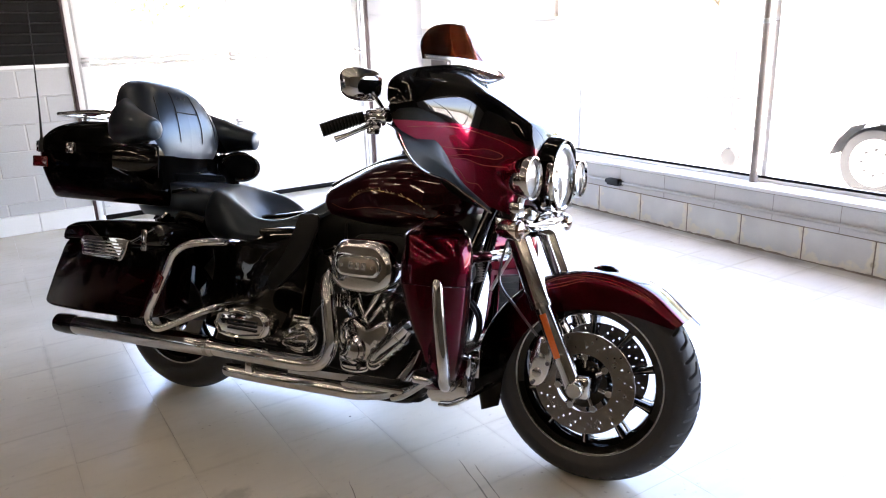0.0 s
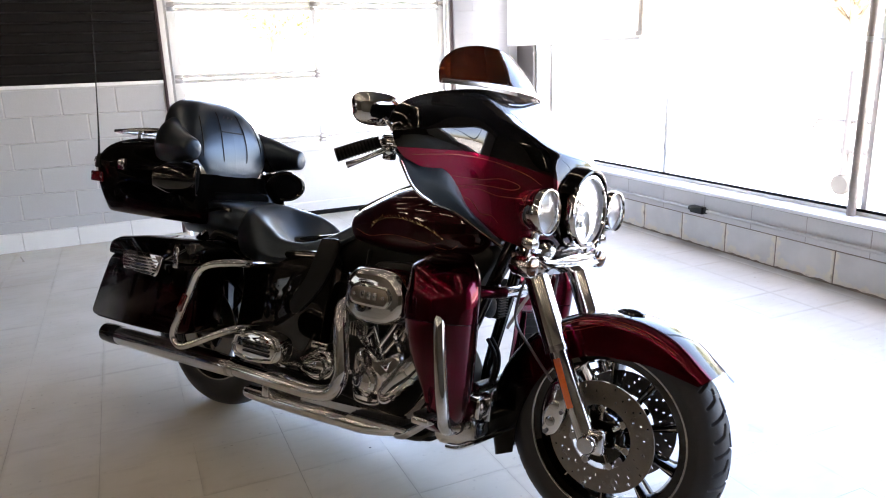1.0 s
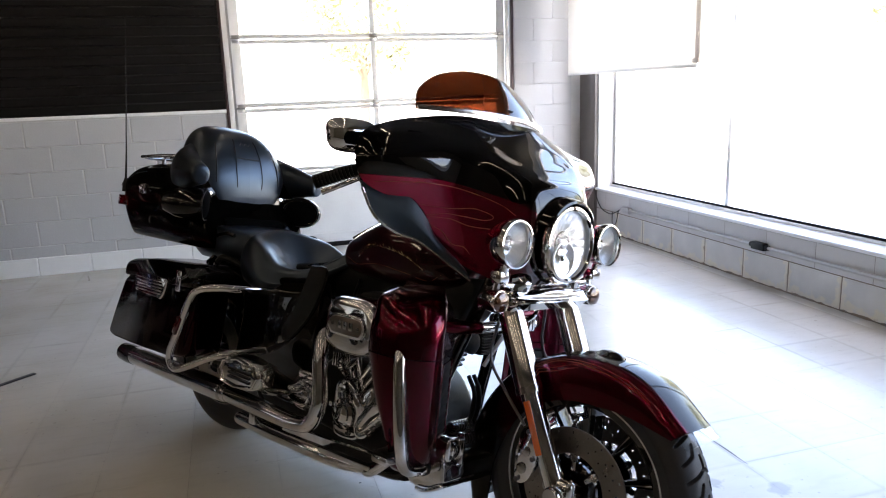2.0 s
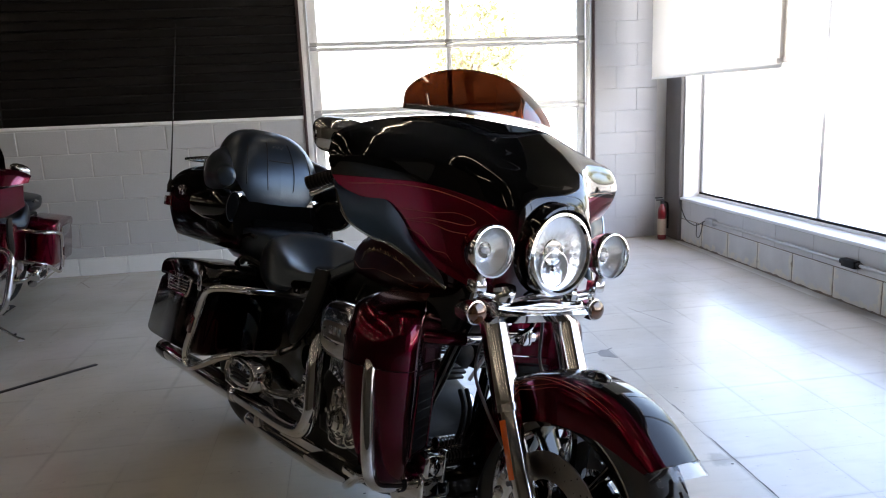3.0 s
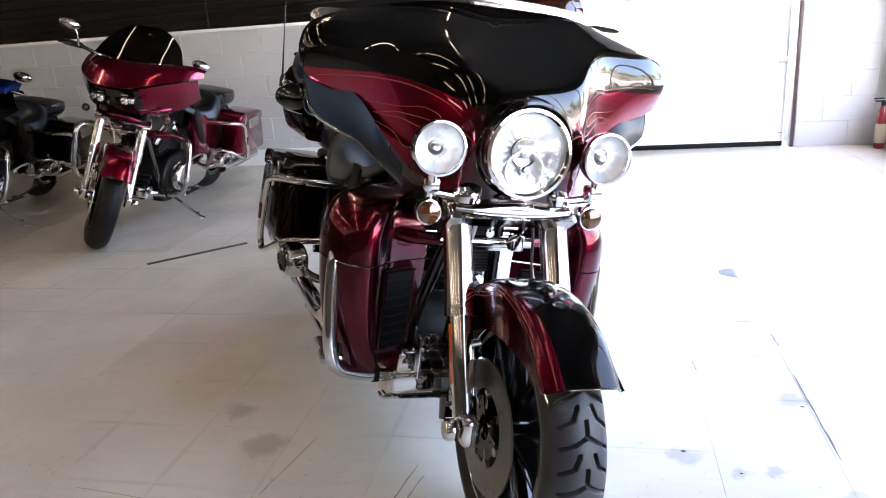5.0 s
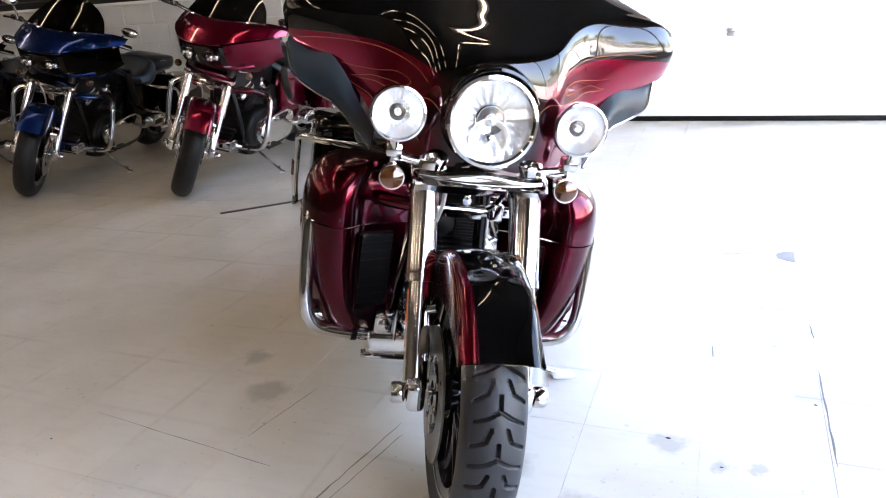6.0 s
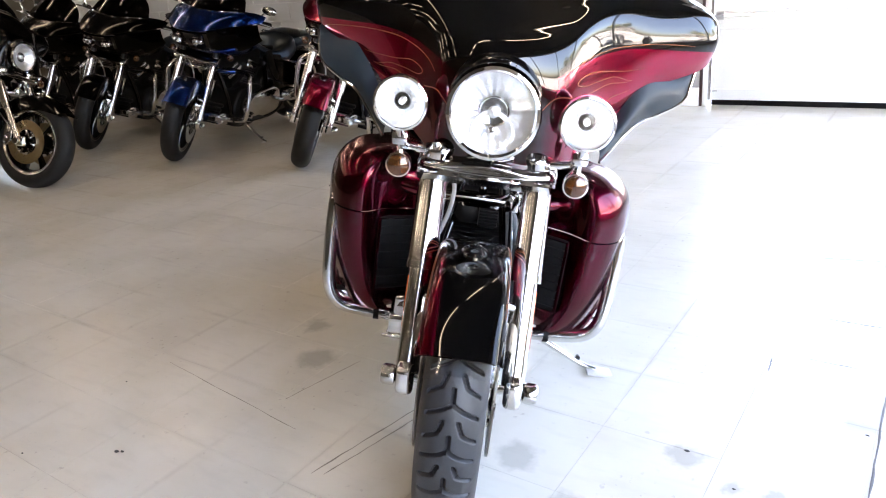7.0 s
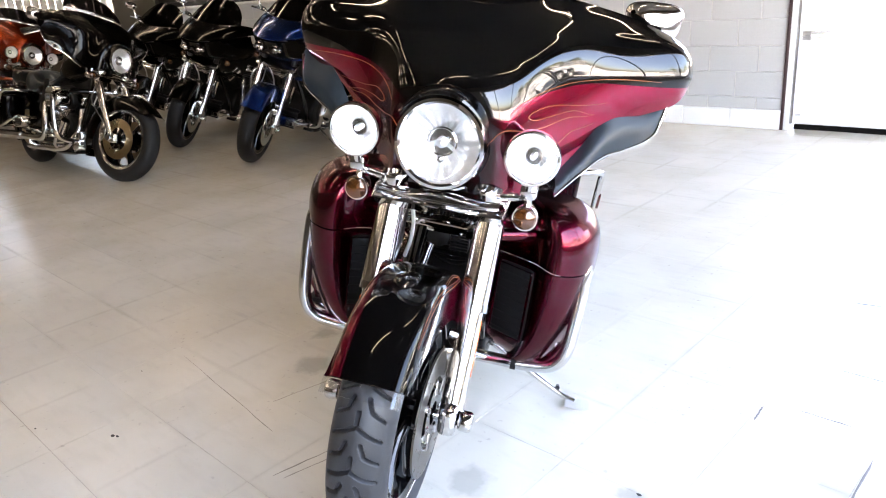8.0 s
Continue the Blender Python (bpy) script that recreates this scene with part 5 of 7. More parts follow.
def body_panels(bike, sp, q):
    seg = int(18 * q) + 12
    ring = np.linspace(0, 2 * np.pi, 17)
    # tank
    keys = []
    for x, zc, h, w in ((-1.03, .80, .03, .03), (-1.0, .805, .055, .075), (-0.9, .825, .085, .12), (-0.78, .845, .115, .152), (-0.66, .855, .125, .16), (-0.54, .86, .115, .15), (-0.45, .865, .09, .12), (-0.42, .865, .03, .04)):
        keys.append([(x, -w * math.copysign(abs(math.cos(a)) ** 0.75, math.cos(a)), zc + h * math.copysign(abs(math.sin(a)) ** (0.8 if math.sin(a) > 0 else 0.55), math.sin(a))) for a in ring])
    tg = skin(keys, int(36 * q) + 12, 41)
    tank = part("fuel_tank", grid(tg, cap=True), sp["tank"], bike, "dark wine fuel tank with gold striping")
    part("tank_console", skin_strip([(-1.0, .865), (-0.9, .915), (-0.78, .965), (-0.66, .988), (-0.54, .978)], 0.05, 0.012), black_satin, tank, "black tank console")
    part("fuel_cap", lathe([(0.036, 0.975), (0.04, 0.985), (0.036, 1.0), (0.01, 1.004)], 20, "z", (-0.70, 0, 0)), chrome, tank, "chrome fuel cap")
    if q >= 1:
        for s in (-1, 1):
            flank = tg.reshape(-1, 3)
            flank = flank[flank[:, 1] * s > 0.02]

            def P(x, z):
                w = 1.0 / ((flank[:, 0] - x) ** 2 + (flank[:, 2] - z) ** 2 + 1e-6) ** 2
                return (x, float((flank[:, 1] * w).sum() / w.sum()) + s * 0.002, z)
            arch = cr(np.array([(-0.87, .812), (-0.83, .838), (-0.79, .852), (-0.745, .857), (-0.69, .853), (-0.64, .843), (-0.60, .828), (-0.56, .806)]), 26)
            emblem = part("emblem", tube([P(x, z) for x, z in arch], 0.0014, 6), emblem_gold, tank, "gold winged tank emblem")
            for k in range(1, 25):
                x, z = arch[k]
                up = (0.012, 0.006, 0.009)[k % 3]
                part("feather", tube([P(x, z), P(x - 0.006, z + up * 0.6), P(x - 0.010, z + up)], [0.0008, 0.0016, 0.0006], 6), emblem_gold, emblem)
            part("pinstripe", tube([P(x, z) for x, z in cr(np.array([(-0.96, .80), (-0.88, .785), (-0.76, .80), (-0.64, .79), (-0.55, .775), (-0.50, .80)]), 40)], 0.0010, 6), gold, tank, "gold pinstripe")
    part("engine_top_cover", prism([(-1.04, .64), (-1.0, .79), (-0.47, .81), (-0.44, .70), (-0.55, .62), (-0.9, .58)], -0.075, 0.075, 0.012, 2, 36), black_satin, bike, "black cover under the tank")
    # rider and passenger seat
    keys = []
    for x, zt, w, dip, zb in ((-1.52, .745, .09, -.012, .69), (-1.505, .79, .145, -.026, .65), (-1.46, .822, .190, -.020, .625), (-1.39, .818, .215, .040, .61), (-1.315, .786, .228, .082, .60), (-1.25, .745, .220, .062, .61), (-1.17, .735, .178, .036, .635),
                              (-1.09, .760, .13, .006, .68), (-1.0, .812, .09, .0, .73), (-0.93, .858, .06, .0, .78)):
        half_ring = [(0.5, zb), (0.88, zb + 0.03), (1.0, zb * 0.6 + zt * 0.4), (0.975, zt - 0.065), (0.89, zt - 0.026), (0.76, zt - 0.006 - 0.1 * dip), (0.52, zt - 0.5 * dip), (0.25, zt - 0.9 * dip)]
        keys.append([(x, -y * w, z) for y, z in half_ring] + [(x, 0, zt - dip)] + [(x, y * w, z) for y, z in reversed(half_ring)])
    seat = part("rider_seat", grid(skin(keys, int(40 * q) + 14, 61), close_v=True, cap=True), leather, bike, "dished black leather rider seat")
    keys = []
    top_z = .842 if sp["trunk"] else .83
    for x, zt, w in ((-1.86, top_z - .02, .15), (-1.80, top_z, .18), (-1.66, top_z, .185), (-1.54, top_z - .01, .175), (-1.47, top_z - .03, .13)):
        keys.append([(x, y * w, z) for y, z in ((-0.8, .70), (-1.0, .74), (-1.0, zt - .03), (-0.85, zt - .005), (0, zt), (0.85, zt - .005), (1.0, zt - .03), (1.0, .74), (0.8, .70))])
    part("passenger_seat", grid(skin(keys, 20, 33), close_v=True, cap=True), leather, bike, "black leather passenger seat")
    for s in (-1, 1):
        part("seat_rail", tube([(-1.62, s * 0.20, .80), (-1.54, s * 0.205, .815), (-1.50, s * 0.20, .81)], 0.008, 8, 10), chrome, bike, "chrome passenger strap rail")
    for s in (-1, 1):
        part("side_cover", prism([(-1.46, .30), (-1.42, .52), (-1.40, .65), (-1.06, .71), (-0.98, .67), (-1.0, .45), (-1.04, .28), (-1.25, .27)], s * 0.13, s * 0.19, 0.015, 2, 48), sp["dark"], bike, "dark gloss side cover")
        part("air_deflector", skin_panel([(-1.02, .76), (-0.94, .75), (-1.0, .60), (-1.12, .48), (-1.15, .52), (-1.08, .62)], s * 0.192), black_satin, bike, "black heat deflector panel")
    # rear wheel and fender
    build_wheel(bike, -1.705, 0.315, 0.337, 0.175, 0.22, None, sp, min(q, 0.8), rotors=(-0.10,))
    fg = fender_grid(-1.70, 0.33, (0.355, 0.355), 0.115, 42, -118, (0.12, 0.13, 0.13, 0.13, 0.12, 0.11, 0.10), 40)
    part("rear_fender", shell(fg[::-1], 0.004), sp["dark"], bike, "dark gloss rear mudguard")
    tl = part("tail_lamp", rbox(-2.06, -2.02, -0.06, 0.06, 0.50, 0.56, 0.015, 3), red_lens, bike, "red tail lamp")
    # saddlebags
    for s in (-1, 1):
        keys = []
        for y, k in ((0.185, 0.93), (0.20, 0.99), (0.30, 1.0), (0.345, 0.985), (0.362, 0.92)):
            o = np.array([(-1.53, .345), (-1.51, .50), (-1.50, .615), (-1.72, .605), (-2.02, .597), (-2.085, .47), (-2.15, .325), (-2.10, .312), (-1.85, .315), (-1.60, .325)])
            c = o.mean(0)
            keys.append([(x, s * y, z) for x, z in np.concatenate([c + (o - c) * k, (c + (o - c) * k)[:1]])])
        bag = part("saddlebag", grid(skin_poly(keys), close_v=True, cap=True), sp["bag"], bike, "hard saddlebag in black and dark wine", smooth=50)
        keys = []
        for y, k in ((0.175, 0.95), (0.18, 1.0), (0.30, 1.0), (0.350, 0.99), (0.365, 0.92)):
            o = np.array([(-1.495, .606), (-1.50, .665), (-1.55, .69), (-1.8, .685), (-1.96, .665), (-2.025, .640), (-2.04, .588), (-1.72, .597)])
            c = o.mean(0)
            keys.append([(x, s * y, z) for x, z in np.concatenate([c + (o - c) * k, (c + (o - c) * k)[:1]])])
        lid = part("lid", grid(skin_poly(keys), close_v=True, cap=True), sp["dark"], bag, "gloss black bag lid", smooth=50)
        part("latch", rbox(-1.60, -1.57, s * 0.364 - 0.006, s * 0.364 + 0.006, 0.585, 0.665, 0.005), chrome, bag, "chrome latch")
        bl = part("side_badge", prism([(-1.903, .545), (-1.905, .612), (-1.78, .622), (-1.67, .62), (-1.665, .60), (-1.69, .545), (-1.73, .538)], s * 0.355, s * 0.372, 0.004, 2, 42), chrome, bag, "bright framed clear side marker")
        for i in range(5):
            part("marker_bar", rbox(-1.89, -1.70 + 0.004 * i, s * 0.3725 - 0.002, s * 0.3725 + 0.002, 0.553 + 0.012 * i, 0.559 + 0.012 * i, 0.0015), chrome, bl)
        gu = part("saddlebag_guard", tube([(-1.24, s * 0.17, 0.635), (-1.21, s * 0.33, 0.648), (-1.245, s * 0.40, 0.650), (-1.315, s * 0.432, 0.635), (-1.368, s * 0.435, 0.60), (-1.405, s * 0.435, 0.53), (-1.452, s * 0.435, 0.44), (-1.482, s * 0.432, 0.385), (-1.485, s * 0.428, 0.348), (-1.45, s * 0.425, 0.328), (-1.39, s * 0.41, 0.35), (-1.27, s * 0.36, 0.41), (-1.24, s * 0.20, 0.42)], 0.0128, 12, 80), chrome, bike, "chrome saddlebag guard tube")
        part("red_reflector", moved(rbox(-0.010, 0.010, -0.006, 0.006, -0.035, 0.035, 0.003), Matrix.Translation((-1.425, s * 0.447, 0.49)) @ Matrix.Rotation(radians(26), 4, "Y")), red_lens, gu, "red side reflector")
        part("bag_mount", tube([(-1.5, s * 0.16, .70), (-1.56, s * 0.2, .72), (-1.60, s * 0.2, .70)], 0.012, 8, 10), black_satin, bike)
    if sp["lowers"]:
        lowers(bike, sp, q)
    for s in (-1, 1):
        eg = part("engine_guard", tube([(-0.46, s * 0.10, 0.665), (-0.46, s * 0.22, 0.665), (-0.44, s * 0.33, 0.66), (-0.41, s * 0.375, 0.64), (-0.388, s * 0.391, 0.605), (-0.378, s * 0.395, 0.55), (-0.365, s * 0.395, 0.46), (-0.352, s * 0.388, 0.36), (-0.358, s * 0.36, 0.305), (-0.375, s * 0.30, 0.28), (-0.40, s * 0.20, 0.262), (-0.44, s * 0.10, 0.24)], 0.0185, 14, 80), chrome, bike, "chrome engine guard bar")
        part("guard_clip", lathe([(0.022, -0.008), (0.022, 0.008)], 12, "y", (-0.388, s * 0.249, 0.271)), black_matte, eg)
    part("cross_tube", tube([(-0.335, -0.135, .672), (-0.335, 0.135, .672)], 0.0165, 14), chrome, bike, "chrome guard cross tube")
    for s in (-1, 1):
        part("guard_sleeve", tube([(-0.335, s * 0.13, .672), (-0.36, s * 0.19, .672), (-0.40, s * 0.25, .672)], [0.018, 0.02, 0.02], 14, 8), sp["low"], bike, "painted guard sleeve")
    part("guard_mount", join(rbox(-0.365, -0.325, -0.05, 0.05, 0.648, 0.684, 0.006), lathe([(0.012, 0.0), (0.012, 0.012)], 10, "x", (-0.325, 0, 0.70))), chrome, bike, "chrome guard mount block")
    vr = part("voltage_regulator", join(lathe([(0.010, -0.135), (0.012, -0.13), (0.012, 0.12), (0.010, 0.125)], 16, "y", (-0.372, 0, 0.334)), lathe([(0.010, -0.115), (0.012, -0.11), (0.012, 0.12), (0.010, 0.125)], 16, "y", (-0.405, 0, 0.362))), black_satin, bike, "black finned regulator")
    for i in range(20):
        y = -0.128 + 0.0125 * i
        part("fin", join(lathe([(0.012, y), (0.019, y + 0.001), (0.019, y + 0.005), (0.012, y + 0.006)], 16, "y", (-0.372, 0, 0.334)), lathe([(0.012, y), (0.017, y + 0.001), (0.017, y + 0.005), (0.012, y + 0.006)], 14, "y", (-0.405, 0, 0.362))), polished if q >= 1 else black_satin, vr)
    oc = part("oil_cooler", rbox(-0.45, -0.42, -0.07, 0.07, 0.27, 0.35, 0.008), black_satin, bike, "black finned cooler")
    for i in range(4):
        part("fin", rbox(-0.422, -0.415, -0.065, 0.065, 0.28 + 0.016 * i, 0.286 + 0.016 * i), black_satin, oc)
    rc = part("regulator_cover", prism([(-0.47, .19), (-0.40, .198), (-0.352, .222), (-0.345, .25), (-0.36, .296), (-0.45, .29), (-0.49, .22)], -0.21, 0.12, 0.010, 2, 40), chrome, bike, "chrome scoop under the regulator")
    part("cover_panel", moved(rbox(-0.003, 0.003, -0.13, 0.11, -0.014, 0.014, 0.002), Matrix.Translation((-0.352, 0, 0.232)) @ Matrix.Rotation(radians(-14), 4, "Y")), black_satin, rc, "black front panel")
    part("cover_edge", tube([(-0.44, -0.212, .188), (-0.40, -0.214, .194), (-0.350, -0.212, .219), (-0.348, -0.10, .217), (-0.348, 0.11, .217)], 0.006, 8, 24), chrome, rc, "chrome lower edge")
    part("mount_bracket", join(rbox(-0.40, -0.345, -0.20, -0.138, 0.285, 0.352, 0.012, 3), lathe([(0.016, 0), (0.018, 0.008), (0.01, 0.012)], 14, "x", (-0.347, -0.172, 0.318)), rbox(-0.36, -0.335, -0.146, -0.136, 0.275, 0.365, 0.003)), chrome, bike, "chrome mount bracket")
    for y in (-0.055, -0.03):
        part("hose", tube([(-0.40, y, 0.36), (-0.385, y, 0.41), (-0.395, y + 0.01, 0.46), (-0.43, y + 0.02, 0.50)], 0.007, 8, 16), black_matte, bike, "black rubber hose")
    part("front_line", tube([(-0.225, -0.082, 0.765), (-0.262, -0.075, 0.70), (-0.30, -0.082, 0.63), (-0.33, -0.10, 0.56)], 0.0055, 8, 24), alu, bike, "pale braided cable between the forks")
    part("horn", join(lathe([(0.012, -0.03), (0.032, -0.02), (0.034, 0.0), (0.02, 0.008), (0.004, 0.009)], 20, "x", (-0.43, -0.03, 0.60)), rbox(-0.46, -0.425, 0.005, 0.06, 0.56, 0.63, 0.006)), engine_black, bike, "black horn and bracket")
    for i in range(7):
        part("horn_fin", rbox(-0.426, -0.418, 0.006, 0.058, 0.565 + 0.009 * i, 0.568 + 0.009 * i), engine_black, bike)
    part("mount_bolt", ball((-0.318, 0.0, 0.712), 0.010, 12), chrome, bike, "round chrome bolt")
    part("yoke_clip", join(rbox(-0.33, -0.30, 0.062, 0.10, 0.655, 0.70, 0.006), tube([(-0.30, 0.05, 0.69), (-0.29, 0.075, 0.71), (-0.30, 0.10, 0.735)], 0.007, 8, 10)), chrome, bike, "chrome cable clip")
    return tg


def skin_strip(path, w, h):
    g = [[(x, y * w, z + h * (1 - (abs(y)) ** 2)) for y in np.linspace(-1, 1, 9)] for x, z in cr(np.array(path), 18)]
    return shell(np.array(g), 0.02)


def skin_panel(outline, y):
    return prism(outline, y, y + math.copysign(0.012, y), 0.003, 2, 24)


def skin_poly(keys):
    """Sections kept angular along the ring, smooth across; the last ring point repeats the first."""
    out = []
    for k in keys:
        k = np.array(k)[:-1]
        ring = []
        n = len(k)
        for i in range(n):
            a, b, c = k[i - 1], k[i], k[(i + 1) % n]
            la, lc = np.linalg.norm(a - b), np.linalg.norm(c - b)
            r = min(0.03, la * 0.4, lc * 0.4)
            p0, p1 = b + (a - b) / la * r, b + (c - b) / lc * r
            for t in (0, 0.33, 0.67, 1):
                ring.append((1 - t) ** 2 * p0 + 2 * t * (1 - t) * b + t * t * p1)
        out.append(ring)
    return np.array(out)


def lowers(bike, sp, q):
    """Vented leg fairings, one each side, in two pieces with a seam."""
    for s in (-1, 1):
        def sec(z, x0, x1, y0, y1):
            return [(x0 - 0.12, s * (y0 + 0.0), z), (x0 - 0.065, s * (y0 + (y1 - y0) * 0.42), z), (x0 - 0.014, s * (y1 - 0.105), z), (x0 - 0.028, s * (y1 - 0.052), z), (x0 - 0.075, s * (y1 - 0.016), z), ((x0 + x1) / 2 - 0.025, s * y1, z), (x1 + 0.025, s * (y1 - 0.014), z), (x1, s * (y1 - 0.075), z)]
        lo = [sec(0.268, -0.385, -0.415, 0.16, 0.325), sec(0.30, -0.355, -0.425, 0.15, 0.362), sec(0.38, -0.325, -0.44, 0.145, 0.388), sec(0.48, -0.312, -0.485, 0.14, 0.404), sec(0.596, -0.306, -0.52, 0.135, 0.412)]
        g = skin(lo, 24, 37)
        leg = part("leg_fairing", shell(g if s > 0 else g[::-1], 0.006), sp["low"], bike, "wine red vented leg fairing")
        hi = [sec(0.600, -0.306, -0.52, 0.135, 0.413), sec(0.66, -0.306, -0.52, 0.14, 0.412), sec(0.705, -0.314, -0.518, 0.145, 0.402), sec(0.738, -0.335, -0.53, 0.16, 0.380), sec(0.760, -0.37, -0.515, 0.185, 0.345), sec(0.770, -0.41, -0.50, 0.215, 0.305), sec(0.772, -0.43, -0.49, 0.225, 0.285)]
        g2 = skin(hi, 24, 37)
        part("glove_box", join(shell(g2 if s > 0 else g2[::-1], 0.006), tube(g2[0], 0.003, 6)), sp["low"], leg, "wine red upper compartment with a seam")
        door = [g2[i][j] + np.array([0.001, s * 0.0015, 0]) for i, j in [(2, 20), (8, 20), (14, 21), (17, 24), (17, 28), (14, 32), (8, 33), (2, 33)]]
        part("door_seam", tube(door, 0.0022, 6, 40), black_satin, leg, "seam round the compartment door")
        part("vent_panel", moved(join(rbox(-0.02, 0.006, -0.062, 0.052, 0.355, 0.578, 0.014, 3), *[rbox(0.004, 0.008, -0.054, 0.044, 0.372 + 0.025 * i, 0.376 + 0.025 * i, 0.001) for i in range(8)]), Matrix.Translation((-0.379, s * 0.212, 0)) @ Matrix.Rotation(radians(-s * 27), 4, "Z")), black_matte, leg, "matte black vent panel")
        part("vent_frame", moved(tube([(0.006, y, z) for y, z in ((-0.058, 0.360), (0.048, 0.360), (0.048, 0.573), (-0.058, 0.573))], 0.004, 6, closed=True), Matrix.Translation((-0.379, s * 0.212, 0)) @ Matrix.Rotation(radians(-s * 27), 4, "Z")), sp["low"], leg, "wine red vent frame")


def trunk_set(bike, sp, q):
    """Rear luggage box with its backrest, armrests, speakers, rack and aerial."""
    def box_sec(z, k, front, rear, w):
        return [(front, 0, z), (front - 0.005, -w * 0.7, z), (front - 0.035, -w * 0.96, z), (front - 0.10, -w, z), ((front + rear) / 2, -w * 1.01, z), (rear + 0.11, -w * 1.0, z), (rear + 0.025, -w * 0.93, z), (rear + 0.002, -w * 0.6, z), (rear, 0, z),
                (rear + 0.002, w * 0.6, z), (rear + 0.025, w * 0.93, z), (rear + 0.11, w * 1.0, z), ((front + rear) / 2, w * 1.01, z), (front - 0.10, w, z), (front - 0.035, w * 0.96, z), (front - 0.005, w * 0.7, z), (front, 0, z)]
    low = [box_sec(0.742, 1, -1.66, -2.25, 0.225), box_sec(0.75, 1, -1.64, -2.275, 0.245), box_sec(0.80, 1, -1.64, -2.295, 0.262), box_sec(0.87, 1, -1.68, -2.325, 0.272), box_sec(0.938, 1, -1.73, -2.335, 0.276)]
    box = part("luggage_box", grid(skin(low, 16, 65), close_v=False, cap=True), sp["trunkpaint"], bike, "black and wine hard luggage box")
    top = [box_sec(0.934, 1, -1.735, -2.338, 0.279), box_sec(0.975, 1, -1.74, -2.325, 0.277), box_sec(1.03, 1, -1.76, -2.27, 0.25), box_sec(1.062, 1, -1.80, -2.17, 0.20), box_sec(1.07, 1, -1.85, -2.08, 0.12)]
    part("lid", grid(skin(top, 18, 65), close_v=False, cap=True), black_gloss, box, "gloss black box lid")
    for y in (-0.18, 0.18):
        part("latch", join(rbox(-1.78, -1.74, y - 0.02, y + 0.02, 0.90, 0.97, 0.006)), chrome, box, "chrome latch")
    for x, y in ((-2.30, -0.255), (-2.09, -0.278), (-2.30, 0.255), (-2.09, 0.278)):
        part("lid_clasp", join(rbox(x - 0.022, x + 0.022, y - 0.012, y + 0.012, 0.925, 0.972, 0.006), ball((x, y + math.copysign(0.012, y), 0.955), 0.012, 10)), chrome, box, "chrome lid clasp")
    part("tail_light_bar", join(rbox(-2.345, -2.31, -0.22, 0.22, 0.86, 0.915, 0.012), rbox(-2.33, -2.24, -0.276, -0.262, 0.865, 0.91, 0.005), rbox(-2.33, -2.24, 0.262, 0.276, 0.865, 0.91, 0.005)), red_lens, box, "dark red wrap-round light")
    part("rack", join(tube([(-1.92, -0.17, 1.10), (-2.05, -0.20, 1.10), (-2.20, -0.225, 1.088), (-2.255, -0.20, 1.085), (-2.27, 0, 1.09), (-2.255, 0.20, 1.085), (-2.20, 0.225, 1.088), (-2.05, 0.20, 1.10), (-1.92, 0.17, 1.10)], 0.008, 10, 60),
                      *[tube([(-2.22, y, 1.093), (-2.05, y, 1.112), (-1.90, y, 1.108)], 0.007, 8, 12) for y in (-0.10, 0, 0.10)], *[tube([(x, y, 1.098), (x, y, 1.04)], 0.008, 8) for x in (-1.98, -2.15) for y in (-0.17, 0.17)]), chrome, bike, "chrome luggage rack")
    # backrest: bulging pad in a padded wrap whose ends are the armrests
    keys = []
    for z, xf, w, t in ((0.880, -1.765, 0.12, 0.07), (0.890, -1.742, 0.17, 0.11), (0.93, -1.728, 0.208, 0.15), (0.99, -1.726, 0.228, 0.18), (1.06, -1.738, 0.228, 0.20), (1.13, -1.766, 0.205, 0.205), (1.19, -1.808, 0.165, 0.18), (1.228, -1.86, 0.115, 0.12), (1.247, -1.915, 0.05, 0.05)):
        keys.append([(xf + dx * t, y * w, z - 0.1 * (dx * t)) for dx, y in ((0.0, 0.0), (-0.015, -0.35), (-0.09, -0.7), (-0.3, -0.93), (-0.6, -1.0), (-0.95, -0.85), (-1.0, 0), (-0.95, 0.85), (-0.6, 1.0), (-0.3, 0.93), (-0.09, 0.7), (-0.015, 0.35), (0.0, 0.0))])
    bg = skin(keys, int(34 * q) + 10, 61)
    back = part("backrest", grid(bg, cap=True), leather, bike, "padded black leather backrest with stitched seams")

    def face(y, z):
        """A point on the pad's front face."""
        near = bg[(bg[:, :, 0] > -1.90)]
        w = 1.0 / ((near[:, 1] - y) ** 2 + (near[:, 2] - z) ** 2 + 2e-5) ** 2
        return (float((near[:, 0] * w).sum() / w.sum()) + 0.002, y, z)
    for s in (-1, 1):
        part("stitch_seam", tube([face(s * (0.050 + 0.012 * math.sin((z - 0.93) * 12)), z) for z in np.linspace(0.945, 1.195, 18)], 0.0022, 6), black_satin, back, "stitched seam")
        part("stitch_seam", tube([face(s * (0.15 - 0.9 * (z - 1.03) ** 2), z) for z in np.linspace(0.92, 1.17, 18)], 0.0022, 6), black_satin, back, "stitched side seam")
    for z in (1.118, 0.955):
        part("stitch_seam", tube([face(y, z) for y in np.linspace(-0.052, 0.052, 8)], 0.0025, 6), black_satin, back, "stitched cross seam")
    part("stitch_mark", tube([face(y, 1.178 + 0.005 * math.sin(y * 300)) for y in np.linspace(-0.026, 0.026, 22)], 0.0016, 6), polished_dark, back, "small stitched emblem")
    wrap = []
